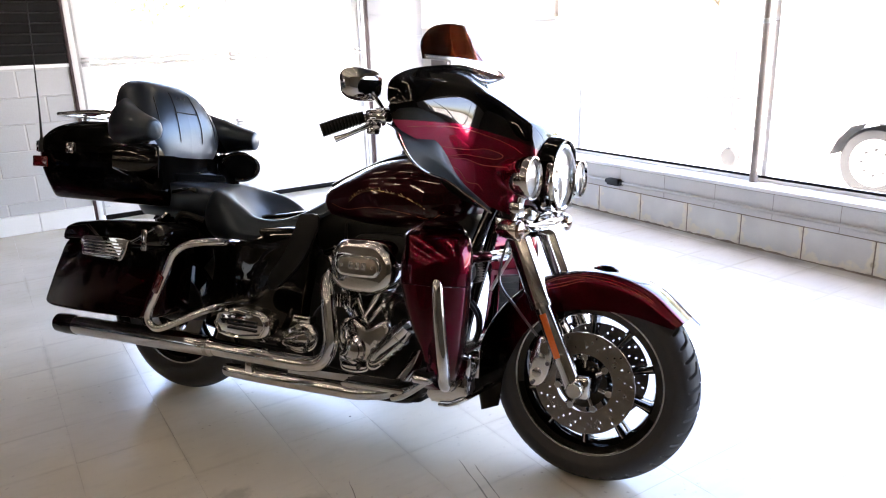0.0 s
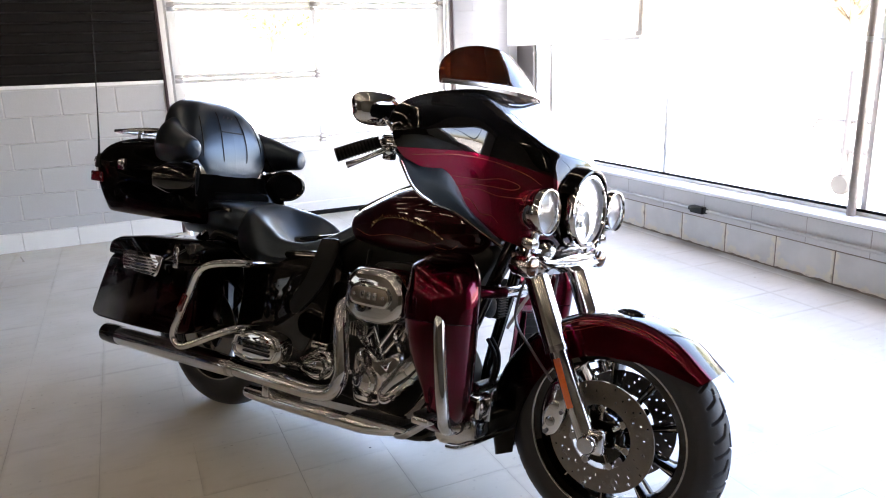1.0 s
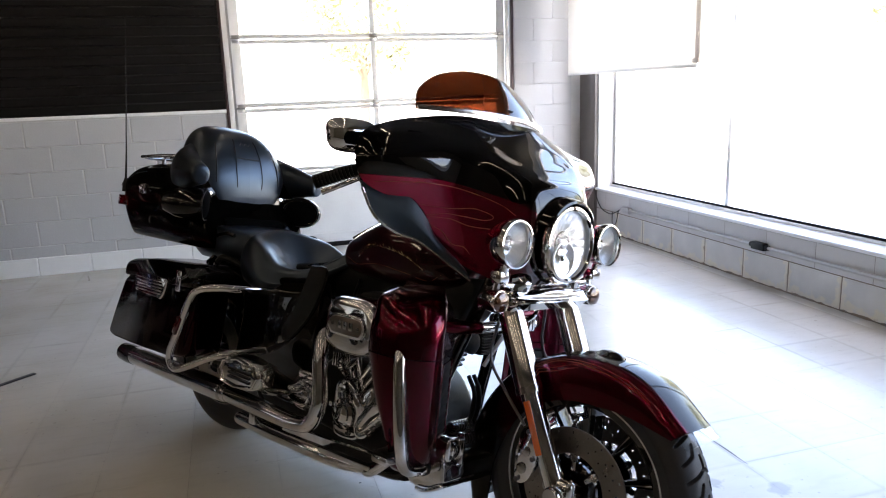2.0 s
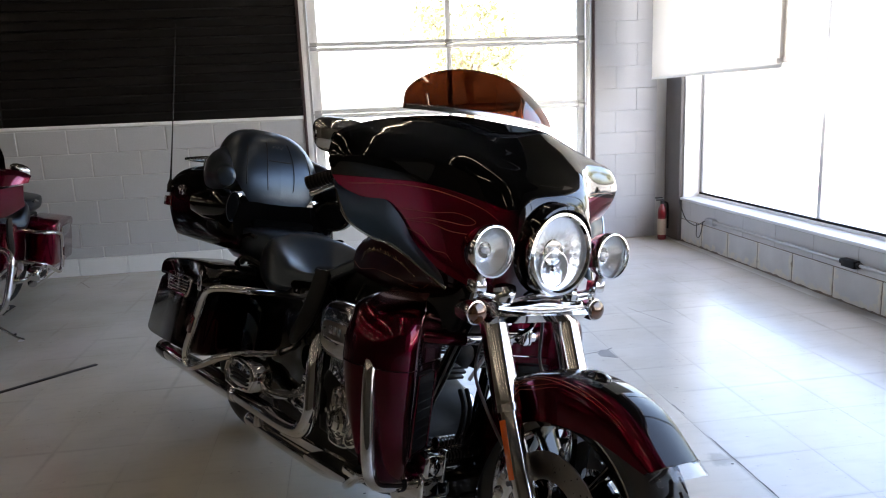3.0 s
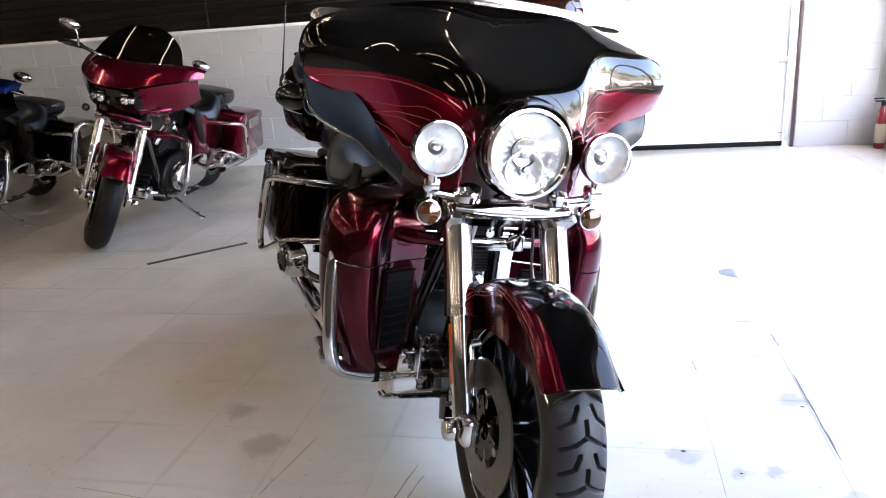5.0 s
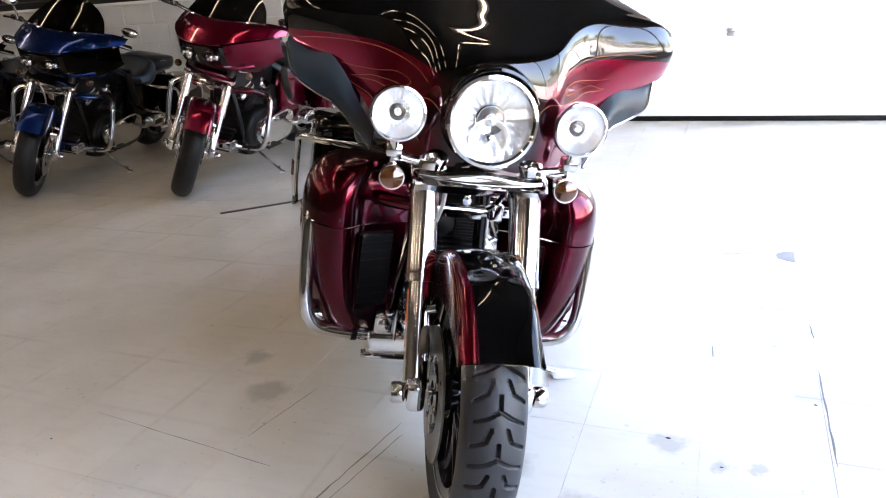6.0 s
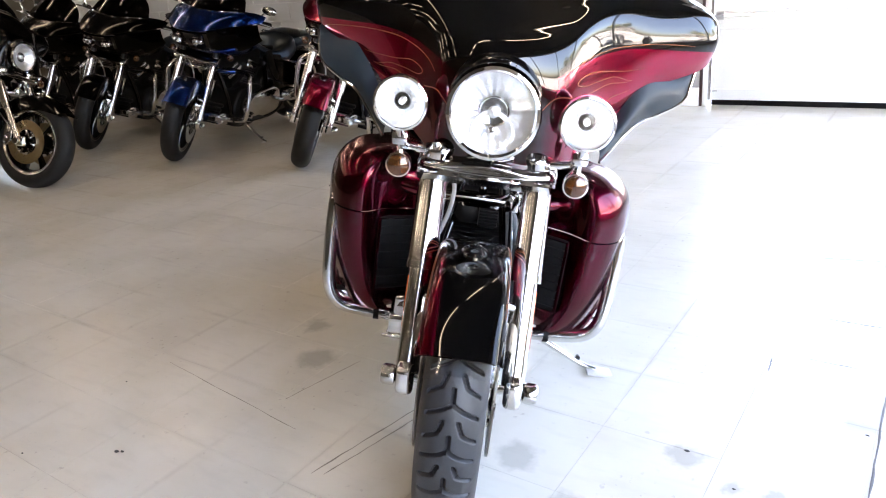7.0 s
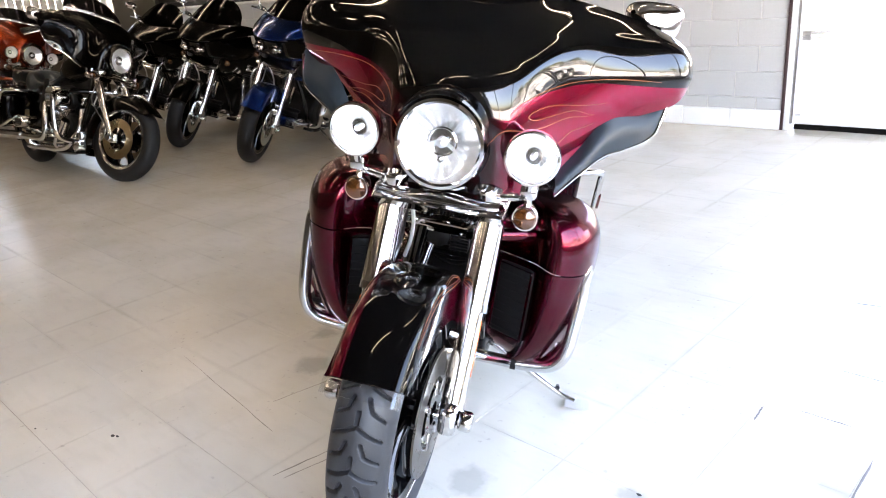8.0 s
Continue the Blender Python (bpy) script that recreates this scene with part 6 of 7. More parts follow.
    for x, y, zc, h, t in ((-1.628, -0.285, 1.030, 0.006, 0.005), (-1.632, -0.284, 1.030, 0.034, 0.030), (-1.65, -0.281, 1.032, 0.043, 0.038), (-1.70, -0.272, 1.036, 0.053, 0.044), (-1.78, -0.255, 1.042, 0.075, 0.054), (-1.86, -0.215, 1.04, 0.105, 0.066), (-1.905, -0.12, 1.04, 0.15, 0.068), (-1.915, 0, 1.04, 0.17, 0.066)):
        wrap.append((x, y, zc, h, t))
    wrap += [(x, -y, zc, h, t) for x, y, zc, h, t in reversed(wrap[:-1])]
    line = np.array([r[:2] for r in wrap])
    way = np.gradient(line, axis=0)
    way /= np.linalg.norm(way, axis=1, keepdims=True)
    keys = [[(x + t * math.cos(a) * -dy, y + t * math.cos(a) * dx, zc + h * math.sin(a)) for a in np.linspace(0, 2 * np.pi, 17)] for (x, y, zc, h, t), (dx, dy) in zip(wrap, way)]
    part("armrest", grid(skin(keys, int(60 * q) + 20, 33), cap=True), leather, bike, "black padded wrap with two armrests")
    for s in (-1, 1):
        P = Matrix.Translation((-1.675, s * 0.235, 0.912)) @ Matrix.Rotation(radians(-s * 47), 4, "Z") @ Matrix.Diagonal((1, 0.086, 0.066, 1))
        pod = part("speaker_pod", moved(lathe([(0.55, -0.15), (0.9, -0.10), (1.0, -0.04), (1.02, -0.004), (0.97, 0.008), (0.88, 0.006)], 36, "x"), P), black_gloss, bike, "gloss black speaker pod")
        part("speaker_grille", moved(lathe([(0.88, 0.004), (0.6, 0.010), (0.01, 0.011)], 36, "x"), P), speaker_cloth, pod, "matte mesh grille")
        part("grille_ring", tube([tuple(P @ Vector((0.008, 0.90 * math.cos(a), 0.90 * math.sin(a)))) for a in np.linspace(0, 2 * np.pi, 40, endpoint=False)], 0.0018, 6, closed=True), black_satin, pod, "thin grille ring")
        part("box_support", tube([(-1.66, s * 0.14, 0.75), (-1.70, s * 0.16, 0.70), (-1.78, s * 0.15, 0.66)], 0.012, 8, 10), chrome, bike, "chrome box support")
    part("pad_base", rbox(-1.84, -1.66, -0.15, 0.15, 0.76, 0.872, 0.025, 3), speaker_cloth, bike, "creased leather base of the backrest")
    aer = part("aerial", tube([(-2.275, -0.272, 0.955), (-2.30, -0.275, 1.15), (-2.40, -0.28, 1.70)], [0.006, 0.003, 0.0016], 8, 14), black_satin, bike, "thin black aerial")
    part("aerial_base", lathe([(0.014, 0.925), (0.014, 0.96), (0.008, 0.985)], 12, "z", (-2.275, -0.272, 0)), black_satin, aer)


def shark_set(bike, sp, q, M):
    g = wing_grid(SHARK_TOP, int(50 * q) + 30, 14)
    fa = part("fairing", shell(g, 0.006), sp["wing"], bike, "shark-nose frame fairing in the body colour")
    low = wing_grid(SHARK_LOW, int(50 * q) + 30, 18)
    part("lower_fairing", shell(low, 0.005), sp["dark"], fa, "lower fairing in the body colour")
    mid = [i for i in range(len(low)) if abs(low[i, 4, 1]) < 0.175]
    patch = low[mid[0]:mid[-1] + 1, 1:13]
    part("lamp_surround", shell(patch - grid_normals(patch) * 0.004 + np.array([0.007, 0, 0]), 0.004), black_gloss, fa, "gloss black lamp surround")
    part("chin_trim", tube(low[len(low) // 5:-(len(low) // 5), -3] + np.array([0.012, 0, 0]), 0.012, 8), sp["wing"], fa, "body-coloured chin lip")
    inner = g.copy()
    inner[:, :, 0] = g[:, :, 0] * 0.4 + (-0.62) * 0.6
    part("inner_fairing", grid(inner[3:-3, 1:-1], flip=True), black_matte, fa)
    part("instrument_panel", rbox(-0.60, -0.48, -0.30, 0.30, 0.90, 1.13, 0.04, 3), black_matte, fa)
    keys = [[(x - bow * t * t, w * t, z + 0.012 * t * t * (1 - f)) for t in np.linspace(-1, 1, 9)] for f, w, x, z, bow in ((0, 0.30, -0.335, 1.127, 0.13), (0.4, 0.258, -0.435, 1.215, 0.10), (0.75, 0.188, -0.52, 1.288, 0.06), (0.93, 0.11, -0.57, 1.332, 0.025), (1.0, 0.04, -0.59, 1.342, 0.004))]
    sg = skin(keys, 16, 29)
    scr = part("windscreen", shell(sg, 0.004), dark_visor, bike, "wide dark smoked windscreen")
    scr.visible_shadow = False
    part("screen_edge", tube(sg[0], 0.006, 8), black_gloss, scr, "black screen edge")
    for s in (-1, 1):
        part("screen_trim", tube(sg[0][2:9] if s < 0 else sg[0][-9:-2], 0.009, 8), chrome, scr, "chrome screen trim")
        lp = part("headlamp", moved(lathe([(0.2, -0.05), (0.9, -0.03), (1.0, 0.0), (0.95, 0.008)], 20, "x"), Matrix.Translation((-0.135, s * 0.078, 0.925)) @ Matrix.Diagonal((1, 0.066, 0.034, 1))), black_gloss, bike, "dark-rimmed twin headlamp")
        part("projector", lathe([(0.026, -0.02), (0.026, 0.004), (0.018, 0.014), (0.002, 0.018)], 16, "x", (-0.122, s * 0.078, 0.915)), chrome, lp, "round projector lens")
        part("projector", lathe([(0.020, -0.02), (0.020, 0.004), (0.014, 0.012), (0.002, 0.015)], 16, "x", (-0.128, s * 0.118, 0.920)), chrome, lp, "small round projector lens")
        part("lamp_brow", tube([(-0.132, s * 0.02, 0.947), (-0.128, s * 0.075, 0.952), (-0.142, s * 0.138, 0.942)], 0.006, 8, 10), chrome, lp, "bright upper lamp strip")
        part("turn_signal", ball((-0.30, s * 0.27, 0.80), 0.026, 12), smoked_lens, bike, "smoked amber turn signal")
        mi = part("mirror", ball((-0.62, s * 0.42, 1.20), 1, 14, (0.04, 0.065, 0.035)), chrome, bike, "chrome mirror", M)
        part("mirror_stem", tube([(-0.62, s * 0.40, 1.19), (-0.60, s * 0.36, 1.14), (-0.61, s * 0.34, 1.08)], 0.008, 8), chrome, mi, "", M)
        part("grip", tube([(-0.66, s * 0.33, 1.075), (-0.80, s * 0.42, 1.045)], 0.02, 12), black_matte, bike, "black hand grip", M)
        part("handlebar", tube([(-0.40, 0, 0.98), (-0.5, s * 0.15, 1.06), (-0.66, s * 0.33, 1.075)], 0.013, 10, 14), chrome, bike, "", M)
        part("lever", tube([(-0.60, s * 0.36, 1.085), (-0.72, s * 0.46, 1.05)], 0.008, 8), chrome, bike, "", M)


def motorcycle(m, sp, label, deg=0.0, q=0.35):
    bike = thing("motorcycle", m, label, "motorcycle", "motorcycles in the showroom")
    M = steer_matrix(deg)
    front_end(bike, sp, q, M, sp["nose"] == "batwing")
    if sp["nose"] == "batwing":
        batwing_set(bike, sp, q, M)
    else:
        shark_set(bike, sp, q, M)
    engine(bike, sp, q)
    body_panels(bike, sp, q)
    if sp["trunk"]:
        trunk_set(bike, sp, q)
    return bike


def floor_pose(x, y, yaw, lean=12.39, z=FLOOR_Z + 0.012):
    return pose(x, y, z, -lean, 0, yaw)


tank_paint = mat("tank_paint", (0.022, 0.0006, 0.003), 0.3, 0.4, 0.1, coat=0.8, grain=400, rvar=0.0, spec=0.05)
MAIN = dict(nose="batwing", trunk=True, lowers=True, rim=black_gloss, fender=fender_paint, wing=wing_paint, screen=smoked_glass, tank=tank_paint, dark=black_gloss, bag=bag_paint, low=wine, trunkpaint=trunk_paint, spokes=10)
motorcycle(floor_pose(1.0, 1.943, -58.87, z=0.003), MAIN, "black and wine red touring motorcycle on its side stand", -4.15, 1.0)


def plain_paint(name, col, coat=0.6):
    return mat(name, col, 0.2, 0.9, 0.1, coat=coat, grain=400, rvar=0.0, spec=0.05)


def other_spec(nose, paint, top, **kw):
    d = dict(fork=0.8, nose=nose, trunk=False, lowers=False, rim=black_gloss, fender=paint, wing=top, screen=dark_visor, tank=paint, dark=paint, bag=paint, low=paint, trunkpaint=paint, spokes=7, reflectors=False)
    d.update(kw)
    return d


gold_disc = mat("gold_brake_disc", (0.42, 0.33, 0.20), 0.3, 1.0, 0.2)
red_p, blue_p = plain_paint("bright_red_paint", (0.17, 0.001, 0.020)), plain_paint("cobalt_blue_paint", (0.002, 0.026, 0.15))
orange_p, dark_p = plain_paint("orange_paint", (0.22, 0.025, 0.004)), plain_paint("black_metal_paint", (0.002, 0.002, 0.0025), 0.25)
motorcycle(floor_pose(-1.87, 4.45, -84), other_spec("shark", red_p, red_p), "bright red touring motorcycle with a shark-nose fairing", 32)
motorcycle(floor_pose(-3.14, 4.29, -76), other_spec("shark", blue_p, blue_p, fork=0.62, bag=dark_p, dark=dark_p, trunkpaint=dark_p), "cobalt blue touring motorcycle with a shark-nose fairing", 23)
motorcycle(floor_pose(-4.48, 4.35, -72), other_spec("shark", dark_p, dark_p), "gloss black touring motorcycle with a shark-nose fairing", 22)
motorcycle(floor_pose(-3.60, 3.34, 2), other_spec("batwing", dark_p, dark_p, lamps=False, edge=0.016, deflector=black_gloss, disc=gold_disc), "gloss black touring motorcycle with a batwing fairing", 18)
motorcycle(floor_pose(-6.3, 3.6, 0), other_spec("batwing", orange_p, orange_p, deflector=black_gloss), "orange touring motorcycle with black trim", 10)
motorcycle(floor_pose(-5.75, 4.42, -72), other_spec("shark", dark_p, dark_p), "gloss black touring motorcycle parked behind the others", 20)

# ---- small things on the floor ----
steel_dark = mat("dark_flat_steel", (0.05, 0.048, 0.045), 0.55, 0.3, 0.3)
p0, p1 = Vector((-1.30, 4.047, 0)), Vector((-0.852, 4.431, 0))
ang = math.degrees(math.atan2(p1.y - p0.y, p1.x - p0.x))
tagged(part("floor_strip", join(rbox(-0.295, 0.295, -0.015, 0.015, 0.0006, 0.005, 0.001)), steel_dark), "dark flat steel strip lying on the floor", "metal strip").matrix_basis = pose((p0.x + p1.x) / 2, (p0.y + p1.y) / 2, FLOOR_Z, 0, 0, ang)
grime = mat("floor_grime", (0.23, 0.205, 0.175), 0.65, 0.0, 0.4, 9, 90)
LINES = [((1.585, 4.194), (1.898, 4.195), 0.005), ((1.598, 3.822), (1.883, 3.875), 0.010), ((1.883, 3.875), (1.93, 3.91), 0.010), ((1.883, 3.875), (1.90, 3.762), 0.007), ((1.695, 3.275), (1.867, 3.276), 0.006),
         ((1.687, 2.972), (1.825, 2.971), 0.005), ((1.59, 2.933), (1.594, 2.848), 0.005), ((1.907, 3.163), (1.912, 3.05), 0.006), ((1.906, 2.846), (1.906, 2.342), 0.006), 
         ((0.644, 1.819), (0.733, 2.234), 0.006), ((0.679, 1.832), (0.76, 2.183), 0.004), ((0.311, 2.053), (0.379, 2.349), 0.003), ((-0.262, 2.038), (0.46, 1.948), 0.003), 
         ((2.3, 4.6), (2.42, 4.2), 0.005), ((-1.6, 6.55), (-1.45, 6.3), 0.012), ((-0.9, 6.62), (-0.86, 6.42), 0.012)]
random.seed(11)
scuffs, gaps = [], []
for (xa, ya), (xb, yb), w in LINES:
    xa, ya, xb, yb = 1.6 + (xa - 1.6) * 1.016, 0.65 + (ya - 0.65) * 1.016, 1.6 + (xb - 1.6) * 1.016, 0.65 + (yb - 0.65) * 1.016
    n = 12
    L = math.hypot(xb - xa, yb - ya)
    nx, ny = -(yb - ya) / L, (xb - xa) / L
    ring = []
    for i in range(n + 1):
        f = i / n
        o = random.uniform(-0.0015, 0.0015)
        h = w * 0.6 * random.uniform(0.35, 1.0) * (0.3 if i in (0, n) else 1)
        cx, cy = xa + (xb - xa) * f + nx * o, ya + (yb - ya) * f + ny * o
        ring.append([(cx - nx * h, cy - ny * h, 0.0004), (cx, cy, 0.0011), (cx + nx * h, cy + ny * h, 0.0004)])
    (gaps if xa > 1.55 and ya < 4.5 else scuffs).append(grid(np.array(ring)))
chip = [(1.829, 3.891), (1.865, 3.945), (1.905, 3.938), (1.909, 3.806), (1.87, 3.83), (1.835, 3.85)]
gaps_mat = mat("open_joint_dirt", (0.18, 0.172, 0.165), 0.8, 0.0, 0.4, 9, 90)
tagged(part("floor_scuffs", moved(join(*scuffs), pose(0, 0, FLOOR_Z)), grime, smooth=0), "dark worn scuff lines on the floor", "scuff marks", kind="stuff")
tagged(part("open_joints", moved(join(*gaps), pose(0, 0, FLOOR_Z)), gaps_mat, smooth=0), "dark open joints between lifting floor tiles", "scuff marks", kind="stuff")
tagged(part("tile_chip", moved(([(x, y, 0.0012) for x, y in chip] + [(x, y, 0.0002) for x, y in chip], [tuple(range(6))] + [(i, i + 6, (i + 1) % 6 + 6, (i + 1) % 6) for i in range(6)]), pose(0, 0, FLOOR_Z)), mat("bare_screed", (0.30, 0.29, 0.27), 0.8, 0.0, 0.2, 12, 90), smooth=0), "grey patch where a floor tile is chipped", "tile chip")


def flake(x, y, r, material, label, name, flat=0.25):
    n = 11
    rim = [(x + r * random.uniform(0.6, 1.1) * math.cos(a), y + r * random.uniform(0.35, 0.6) * math.sin(a)) for a in np.linspace(0, 2 * math.pi, n, endpoint=False)]
    g = [[(px, py, 0.0004) for px, py in rim], [(x + (px - x) * 0.6, y + (py - y) * 0.6, 0.0004 + r * flat) for px, py in rim], [(x + (px - x) * 0.1, y + (py - y) * 0.1, 0.0004 + r * flat * 1.1) for px, py in rim]]
    return tagged(part(name, moved(grid(np.array(g), close_v=True, cap=True), pose(0, 0, FLOOR_Z)), material), label, "debris", "specks of debris")


for x, y, r in ((0.024, 1.637, 0.012), (-0.244, 1.491, 0.006), (0.04, 1.645, 0.009), (1.488, 2.386, 0.009), (1.884, 2.66, 0.007), (1.63, 2.29, 0.006), (-0.32, 1.9, 0.005), (0.55, 2.75, 0.006)):
    flake(x, y, r, steel_dark, "small dark flake of dirt on the floor", "debris")

# ---- yard outside: utility trailer, trees, far building ----
trailer_white = mat("trailer_white", (0.62, 0.62, 0.62), 0.4, 0.0, 0.1)
tyre_grey = mat("weathered_tyre", (0.011, 0.012, 0.014), 0.7, 0.0, 0.3)
fender_grey = mat("trailer_fender", (0.008, 0.008, 0.01), 0.5, 0.0, 0.2)
jack_grey = mat("grey_steel", (0.045, 0.045, 0.05), 0.5, 0.2)
trailer = thing("utility_trailer", pose(6.64, 0, -0.22), "white flat utility trailer with dark mudguards, parked outside", "trailer")
part("deck", join(rbox(0.0, 1.7, 0.6, 5.2, 0.56, 0.62, 0.01), rbox(0.0, 0.05, 0.6, 5.2, 0.78, 0.83, 0.01), *[rbox(0.0, 0.04, y, y + 0.04, 0.6, 0.8) for y in (0.7, 1.9, 3.0, 4.1, 5.1)]), trailer_white, trailer, "white steel deck and side rail")
part("tongue", join(tube([(0.1, 5.2, 0.55), (0.55, 5.85, 0.50)], 0.035, 8), tube([(1.6, 5.2, 0.55), (0.95, 5.85, 0.50)], 0.035, 8), rbox(0.5, 1.0, 5.75, 5.95, 0.47, 0.55, 0.01)), trailer_white, trailer, "white drawbar")
part("jack", join(tube([(0.0, 5.45, 0.28), (0.0, 5.45, 1.33)], 0.04, 12), tube([(0.0, 5.2, 0.83), (0.0, 5.8, 0.83)], 0.02, 8), tube([(0, 5.8, 0.83), (0, 5.95, 0.6)], 0.012, 8), rbox(-0.03, 0.03, 5.18, 5.5, 0.5, 0.56, 0.005)), jack_grey, trailer, "grey steel jack post")
part("jack_wheel", lathe([(0.02, -0.03), (0.09, -0.035), (0.11, -0.02), (0.11, 0.02), (0.09, 0.035), (0.02, 0.03)], 20, "x", (0.0, 5.46, 0.18)), tyre_grey, trailer)
for y in (3.80, 2.95):
    wh = part("wheel", lathe([(0.22, -0.10), (0.30, -0.105), (0.33, -0.07), (0.335, 0.07), (0.30, 0.10), (0.22, 0.10)], 36, "x", (-0.12, y, 0.335), closed=True), tyre_grey, trailer, "grey trailer tyre")
    part("rim", lathe([(0.02, -0.075), (0.06, -0.085), (0.10, -0.07), (0.17, -0.06), (0.20, -0.085), (0.225, -0.095), (0.225, 0.09)], 36, "x", (-0.12, y, 0.335)), trailer_white, wh, "white steel wheel")
    part("lug", join(*[lathe([(0.014, -0.085), (0.014, -0.06)], 8, "x", (-0.12, y + 0.12 * math.sin(k), 0.335 + 0.12 * math.cos(k))) for k in np.linspace(0, 2 * np.pi, 8, endpoint=False)]), tyre_grey, wh)
arch = [[(x, y, z) for x in (-0.26, -0.25, 0.02)] for y, z in ((4.20, 0.38), (4.14, 0.52), (4.02, 0.66), (3.88, 0.70), (2.87, 0.70), (2.73, 0.66), (2.60, 0.52), (2.54, 0.38))]
part("mudguard", shell(np.array(arch), 0.01), fender_grey, trailer, "dark steel tandem mudguard")

leaf_a = mat("leaf_green", (0.20, 0.20, 0.09), 0.6, 0.0, 0.4, 1, 5)
bark = mat("bark", (0.12, 0.09, 0.06), 0.9, 0.0, 0.3, 3, 30, 0.5)


def tree(x, y, h, seed):
    """Tapered trunk, limbs and a ragged crown of many small leaf sprays."""
    rng = np.random.RandomState(seed)
    t = thing("tree", pose(x, y, -0.22), "broad leafy yard tree in full sun", "tree", "yard trees")
    limbs = [tube([(0, 0, 0), (0.1, 0.05, h * 0.3), (0.05, 0.1, h * 0.55)], [0.22, 0.17, 0.12], 10, 10)]
    tips = []
    for k in range(9):
        a = k * 2.4
        e = np.array([math.cos(a) * h * rng.uniform(0.18, 0.34), math.sin(a) * h * rng.uniform(0.18, 0.34), h * rng.uniform(0.55, 0.95)])
        s = np.array([0.06, 0.08, h * rng.uniform(0.3, 0.52)])
        limbs.append(tube([s, s * 0.5 + e * 0.5 + np.array([0, 0, h * 0.04]), e], [0.09, 0.05, 0.02], 6, 8))
        tips.append(e)
    part("trunk", join(*limbs), bark, t)
    verts, faces = [], []
    for k in range(2600):
        c = tips[rng.randint(len(tips))] + rng.normal(0, h * 0.085, 3)
        d1, d2 = rng.normal(0, 1, 3), rng.normal(0, 1, 3)
        d1 /= np.linalg.norm(d1)
        d2 -= d1 * (d2 @ d1)
        d2 /= np.linalg.norm(d2)
        s = rng.uniform(0.09, 0.2)
        o = len(verts)
        verts += [tuple(c - d1 * s), tuple(c + d2 * s * 0.45), tuple(c + d1 * s), tuple(c - d2 * s * 0.45)]
        faces.append((o, o + 1, o + 2, o + 3))
    tagged(part("crown", (verts, faces), leaf_a, t, smooth=0), kind="stuff")


for x, y, h, sd in ((24, 9, 6.5, 1), (27, 3, 7.5, 2), (22, 17, 6, 3), (-5, 26, 5.5, 4), (6, 30, 6, 5)):
    tree(x, y, h, sd)
siding = mat("pale_siding", (0.55, 0.53, 0.5), 0.7, 0.0, 0.1)
house = thing("workshop_building", pose(38, 4, -0.22), "pale low workshop building across the yard", "building")
part("wall", rbox(0, 10, -9, 9, 0, 4.2), siding, house)
part("roof", prism([(-0.4, 4.2), (10.4, 4.2), (5, 6.2)], -9.4, 9.4), mat("grey_roofing", (0.2, 0.2, 0.2), 0.8), house)
for y in (-6, -2, 2, 6):
    w = part("window", rbox(-0.04, 0.02, y - 0.9, y + 0.9, 1.1, 2.5, 0.02), white_paint, house)
    part("pane", rbox(-0.06, -0.035, y - 0.8, y + 0.8, 1.2, 2.4), dark_visor, w)

# ---- pieces: blocks, slats and floor tiles ----
def piece_mesh(name, sx, sy, sz, material, r=0.004):
    return mesh_of(name, rbox(-sx / 2, sx / 2, -sy / 2, sy / 2, 0, sz, r, 1), material, 30)


def piece(name, me, parent, m):
    ob = new(name, me)
    ob.parent = parent
    ob.matrix_basis = m
    return ob


BW, BH, J = 0.396, 0.2, 0.003
whole = piece_mesh("block", BW - 0.009, 0.03, BH - J, wall_white)
half = piece_mesh("block", BW / 2 - 0.009, 0.03, BH - J, wall_white)
whole_tight = piece_mesh("block", 0.399, 0.03, 0.199, wall_white, 0.002)
half_tight = piece_mesh("block", 0.199, 0.03, 0.199, wall_white, 0.002)
base_block = piece_mesh("base_block", 0.397, 0.05, 0.15, white_paint, 0.006)
X0 = GD0 - 0.035
far_blocks = []
for row in range(6):
    z = 0.026 + row * 0.2
    first = (-0.102, -0.323)[(5 - row) % 2] + BW / 2
    gap = X0 - (first - BW / 2 + BW)
    for i in range(25):
        x = first - BW * i
        if x + BW / 2 > X0:
            w = X0 - (x - BW / 2)
            piece("block", whole, wall_north, pose(X0 - w / 2, BACK + 0.012, z) @ Matrix.Diagonal((w / BW, 1, 1, 1)))
            continue
        if i < 17:
            piece("block", whole, wall_north, pose(x, BACK + 0.012, z))
        else:
            far_blocks.append(rbox(x - BW / 2 + 0.003, x + BW / 2 - 0.003, BACK - 0.003, BACK + 0.02, z, z + BH - J, 0.004, 1))
    if gap > 0:
        piece("block", half, wall_north, pose(X0 - gap / 2, BACK + 0.0125, z) @ Matrix.Diagonal((gap / (BW / 2), 1, 1, 1)))
tagged(part("block", join(*far_blocks), wall_white, wall_north, smooth=30), kind="stuff")
for i in range(24):
    piece("base_block", base_block, wall_north, pose(X0 - 0.2 - 0.4 * i, BACK + 0.0, FLOOR_Z + 0.001))
for row in range(16):
    z = FLOOR_Z + 0.004 + row * 0.2
    cut = GD1 + 0.03
    if row % 2:
        piece("block", half_tight, wall_north, pose(cut + 0.1, BACK + 0.012, z))
        piece("block", whole_tight, wall_north, pose(cut + 0.4, BACK + 0.012, z))
    else:
        piece("block", whole_tight, wall_north, pose(cut + 0.2, BACK + 0.012, z))
        piece("block", half_tight, wall_north, pose(cut + 0.5, BACK + 0.012, z))
stain_block, bnt, bb = nodes_of("stained_block")
bgeo = bnt.nodes.new("ShaderNodeTexCoord")
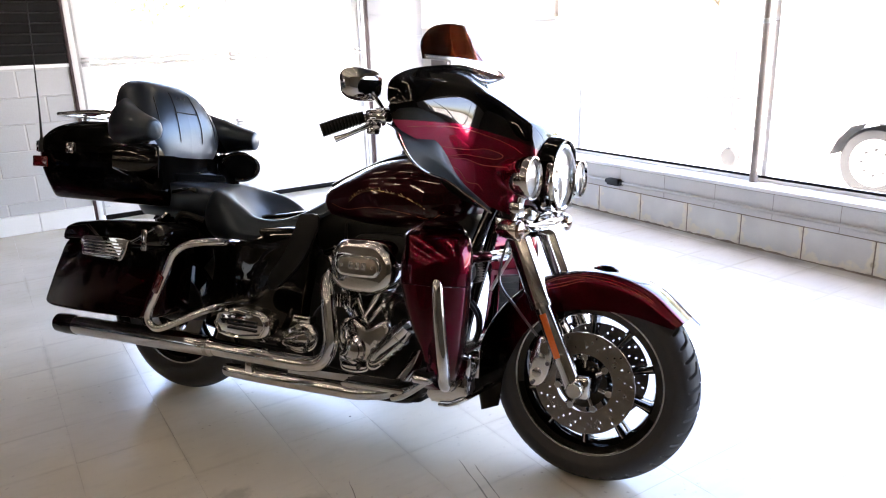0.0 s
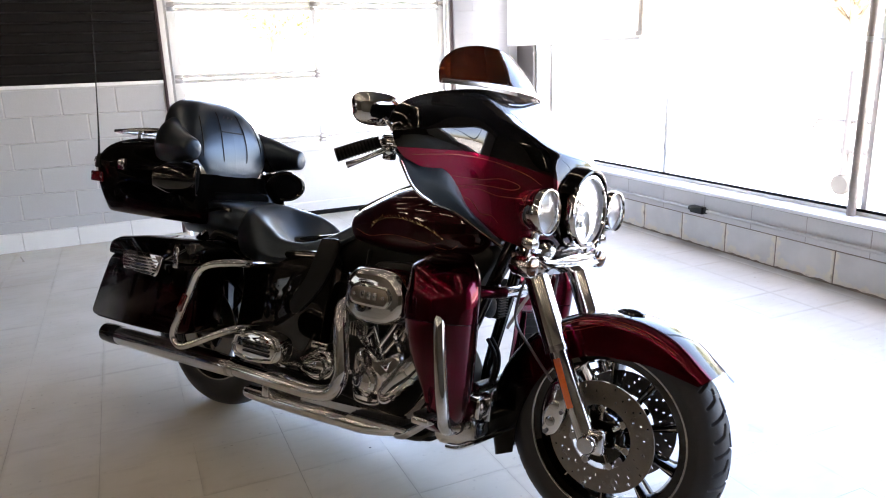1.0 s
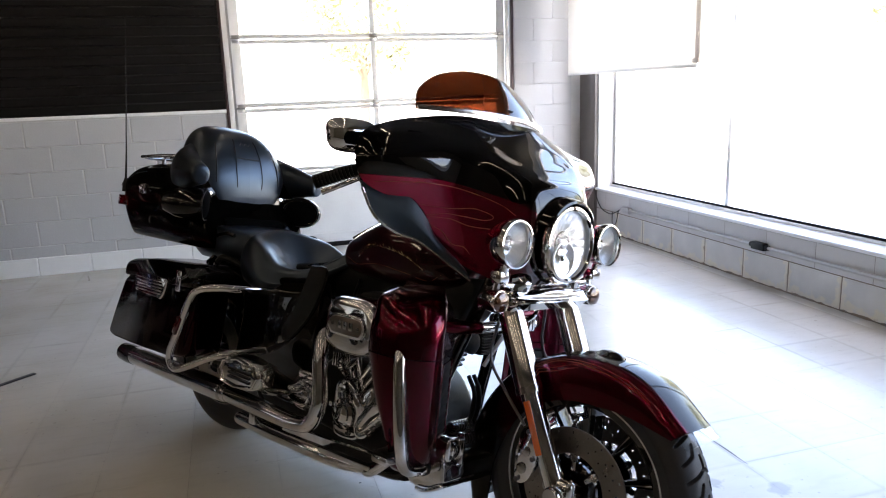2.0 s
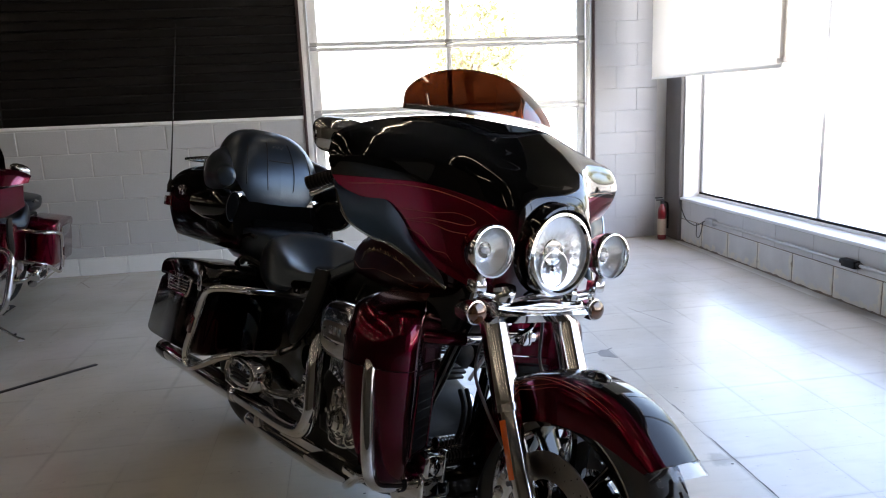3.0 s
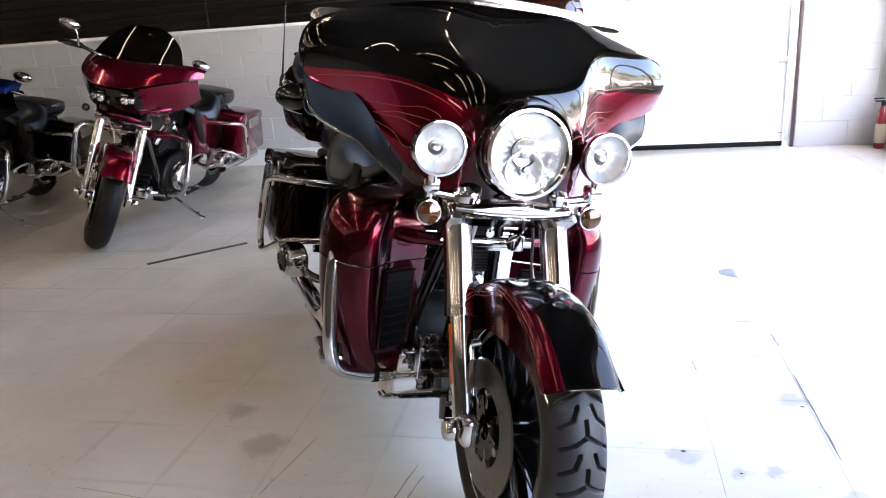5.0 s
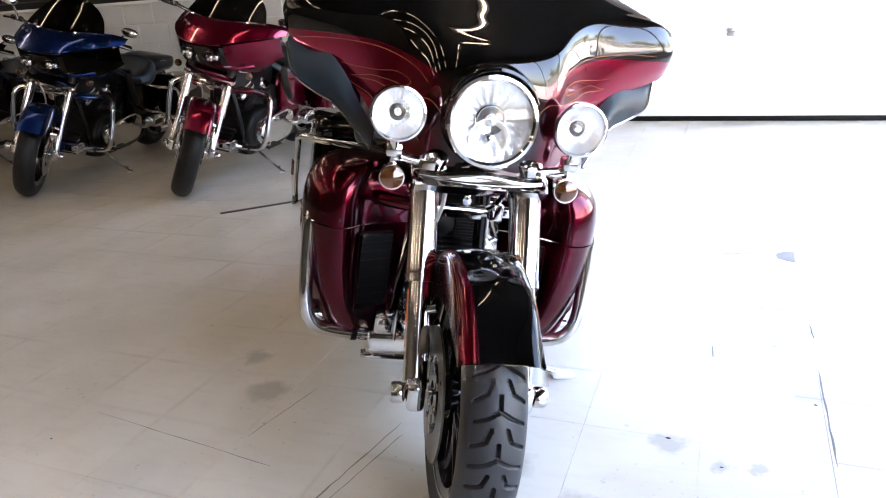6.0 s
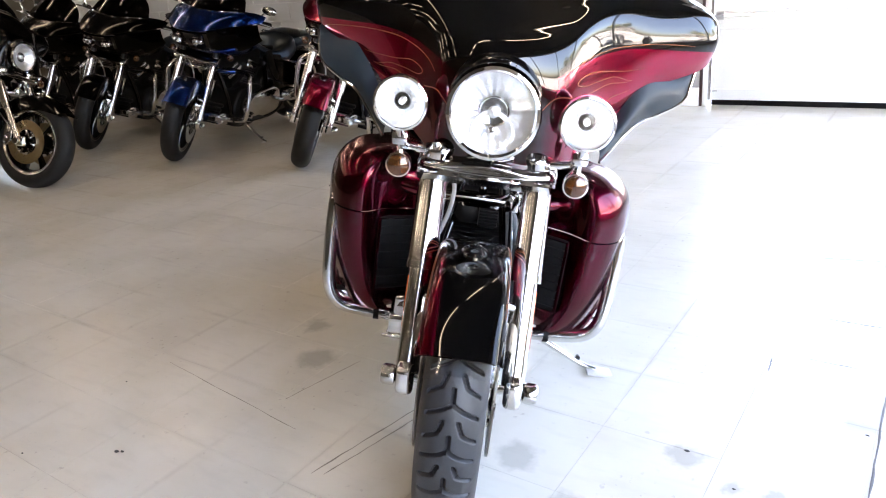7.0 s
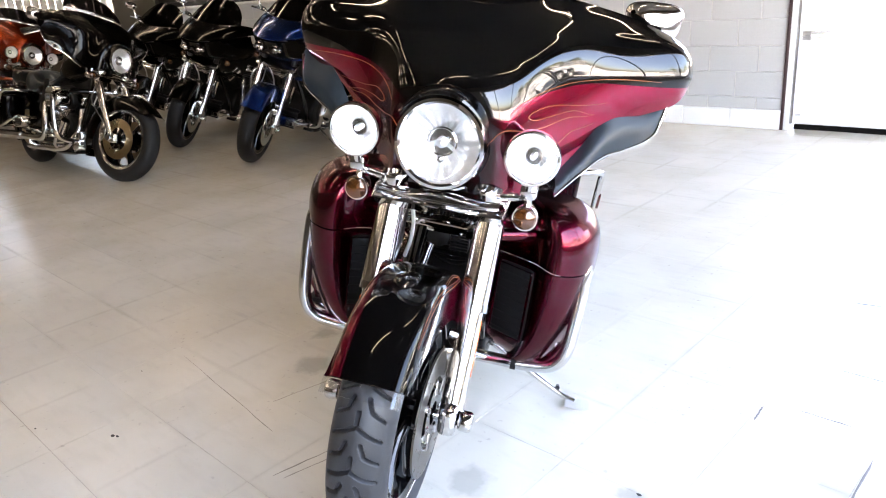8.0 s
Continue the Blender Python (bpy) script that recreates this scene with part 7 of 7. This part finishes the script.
bsep = bnt.nodes.new("ShaderNodeSeparateXYZ")
bnt.links.new(bgeo.outputs["Object"], bsep.inputs[0])
# cream bloom and brown seepage that creep in from the joints of each block
rim_y = maths(bnt, "SUBTRACT", 0.21, maths(bnt, "ABSOLUTE", bsep.outputs[1]))
rim = maths(bnt, "MINIMUM", rim_y, maths(bnt, "MULTIPLY", bsep.outputs[2], 0.6))
ragged = maths(bnt, "ADD", rim, maths(bnt, "MULTIPLY", maths(bnt, "SUBTRACT", noise_out(bnt, 14, 6, "World"), 0.5), 0.13))
paint = mix_col(bnt, (0.52, 0.505, 0.49), (0.64, 0.625, 0.60), ramp(bnt, noise_out(bnt, 4, 5, "World"), 0.3, 0.7))
paint = mix_col(bnt, paint, (0.72, 0.655, 0.52), maths(bnt, "MULTIPLY", ramp(bnt, ragged, 0.012, 0.03, 1.0, 0.0), 0.75))
paint = mix_col(bnt, paint, (0.30, 0.225, 0.15), maths(bnt, "MULTIPLY", ramp(bnt, ragged, -0.022, -0.004, 1.0, 0.0), 0.7))
bnt.links.new(paint, bb.inputs["Base Color"])
bb.inputs["Roughness"].default_value = 0.6
bump(bnt, bb, noise_out(bnt, 45, 6, "World"), 0.5)
wblock = piece_mesh("block", 0.03, 0.426 - 0.006, 0.204, stain_block)
wall_taupe = mat("painted_top_course", (0.58, 0.565, 0.55), 0.55, 0.0, 0.14, 4, 60, 0.5, pieces=0.05)
wblock_top = piece_mesh("block", 0.03, 0.426 - 0.0015, 0.163, wall_taupe, 0.0025)
bed = mat("stained_mortar", (0.24, 0.19, 0.15), 0.8, 0.0, 0.4, 5, 90, 0.4)
part("mortar_bed", rbox(SIDE + 0.003, SIDE + 0.006, NEAR, BACK + 0.012, FLOOR_Z, SILL - 0.02), bed, wall_east, "stained mortar behind the blocks", smooth=0)
rs = np.random.RandomState(5)
ys = np.linspace(NEAR, BACK - 0.05, 320)
bead = [[(SIDE - 0.004, y, 0.0005), (SIDE - 0.006 - 0.010 * w, y, 0.001), (SIDE - 0.003, y, 0.003 + 0.009 * w * w), (SIDE + 0.002, y, 0.004 + 0.014 * w * w)] for y, w in zip(ys, rs.uniform(0.2, 1, 320))]
part("dirt_line", moved(grid(np.array(bead)), pose(0, 0, FLOOR_Z)), bed, wall_east, "brown dirt along the wall foot", smooth=0)
for i in range(24):
    y = 4.087 + 0.213 + 0.426 * (6 - i)
    piece("block", wblock, wall_east, pose(SIDE + 0.015, y, FLOOR_Z + 0.001))
    piece("block", wblock_top, wall_east, pose(SIDE + 0.016, y - 0.213, 0.19))

# black slatwall boards above the block
slat = piece_mesh("slat", 2.42, 0.02, 0.066, slat_black, 0.006)
structure("slat_backing", rbox(LEFT, X0, BACK - 0.006, BACK + 0.012, 1.262, TOP), slat_groove, "black slatwall display panelling", "wall panel")
slat_backing = bpy.data.objects["slat_backing"]
for row in range(27):
    for i in range(4):
        x = X0 - 1.215 - 2.43 * i
        piece("slat", slat, slat_backing, pose(x, BACK - 0.016, 1.266 + row * 0.0755))
structure("trim", rbox(LEFT, X0, BACK - 0.024, BACK + 0.012, 1.236, 1.262, 0.003), white_paint, "pale ledge under the slatwall", "trim", 30)

# floor tiles, turned slightly to the walls
turn = Matrix.Rotation(radians(-0.6), 4, "Z")
tile_me = piece_mesh("tile", TSX - 0.0008, TSY - 0.0008, 0.004, tile_mat, 0.0)
rest = []
random.seed(4)
for i in range(-40, 26):
    for j in range(-22, 34):
        p = turn @ Vector((TX0 + (i + 0.5) * TSX, TY0 + (j + 0.5) * TSY, 0))
        if not (LEFT + 0.0 < p.x < SIDE + 0.05 and NEAR < p.y < BACK + 0.05):
            continue
        if -4 <= i <= 9 and 3 <= j <= 22:
            piece("tile", tile_me, floor, Matrix.Translation((p.x, p.y, FLOOR_Z - 0.004 + random.uniform(-0.0003, 0.0002))) @ turn)
        else:
            hx, hy = TSX / 2 - 0.0004, TSY / 2 - 0.0004
            rest.append(moved(rbox(-hx, hx, -hy, hy, FLOOR_Z - 0.004, FLOOR_Z + random.uniform(-0.0003, 0.0002)), Matrix.Translation(p) @ turn))
tagged(part("tile", join(*rest), tile_mat, floor, smooth=0), kind="stuff")
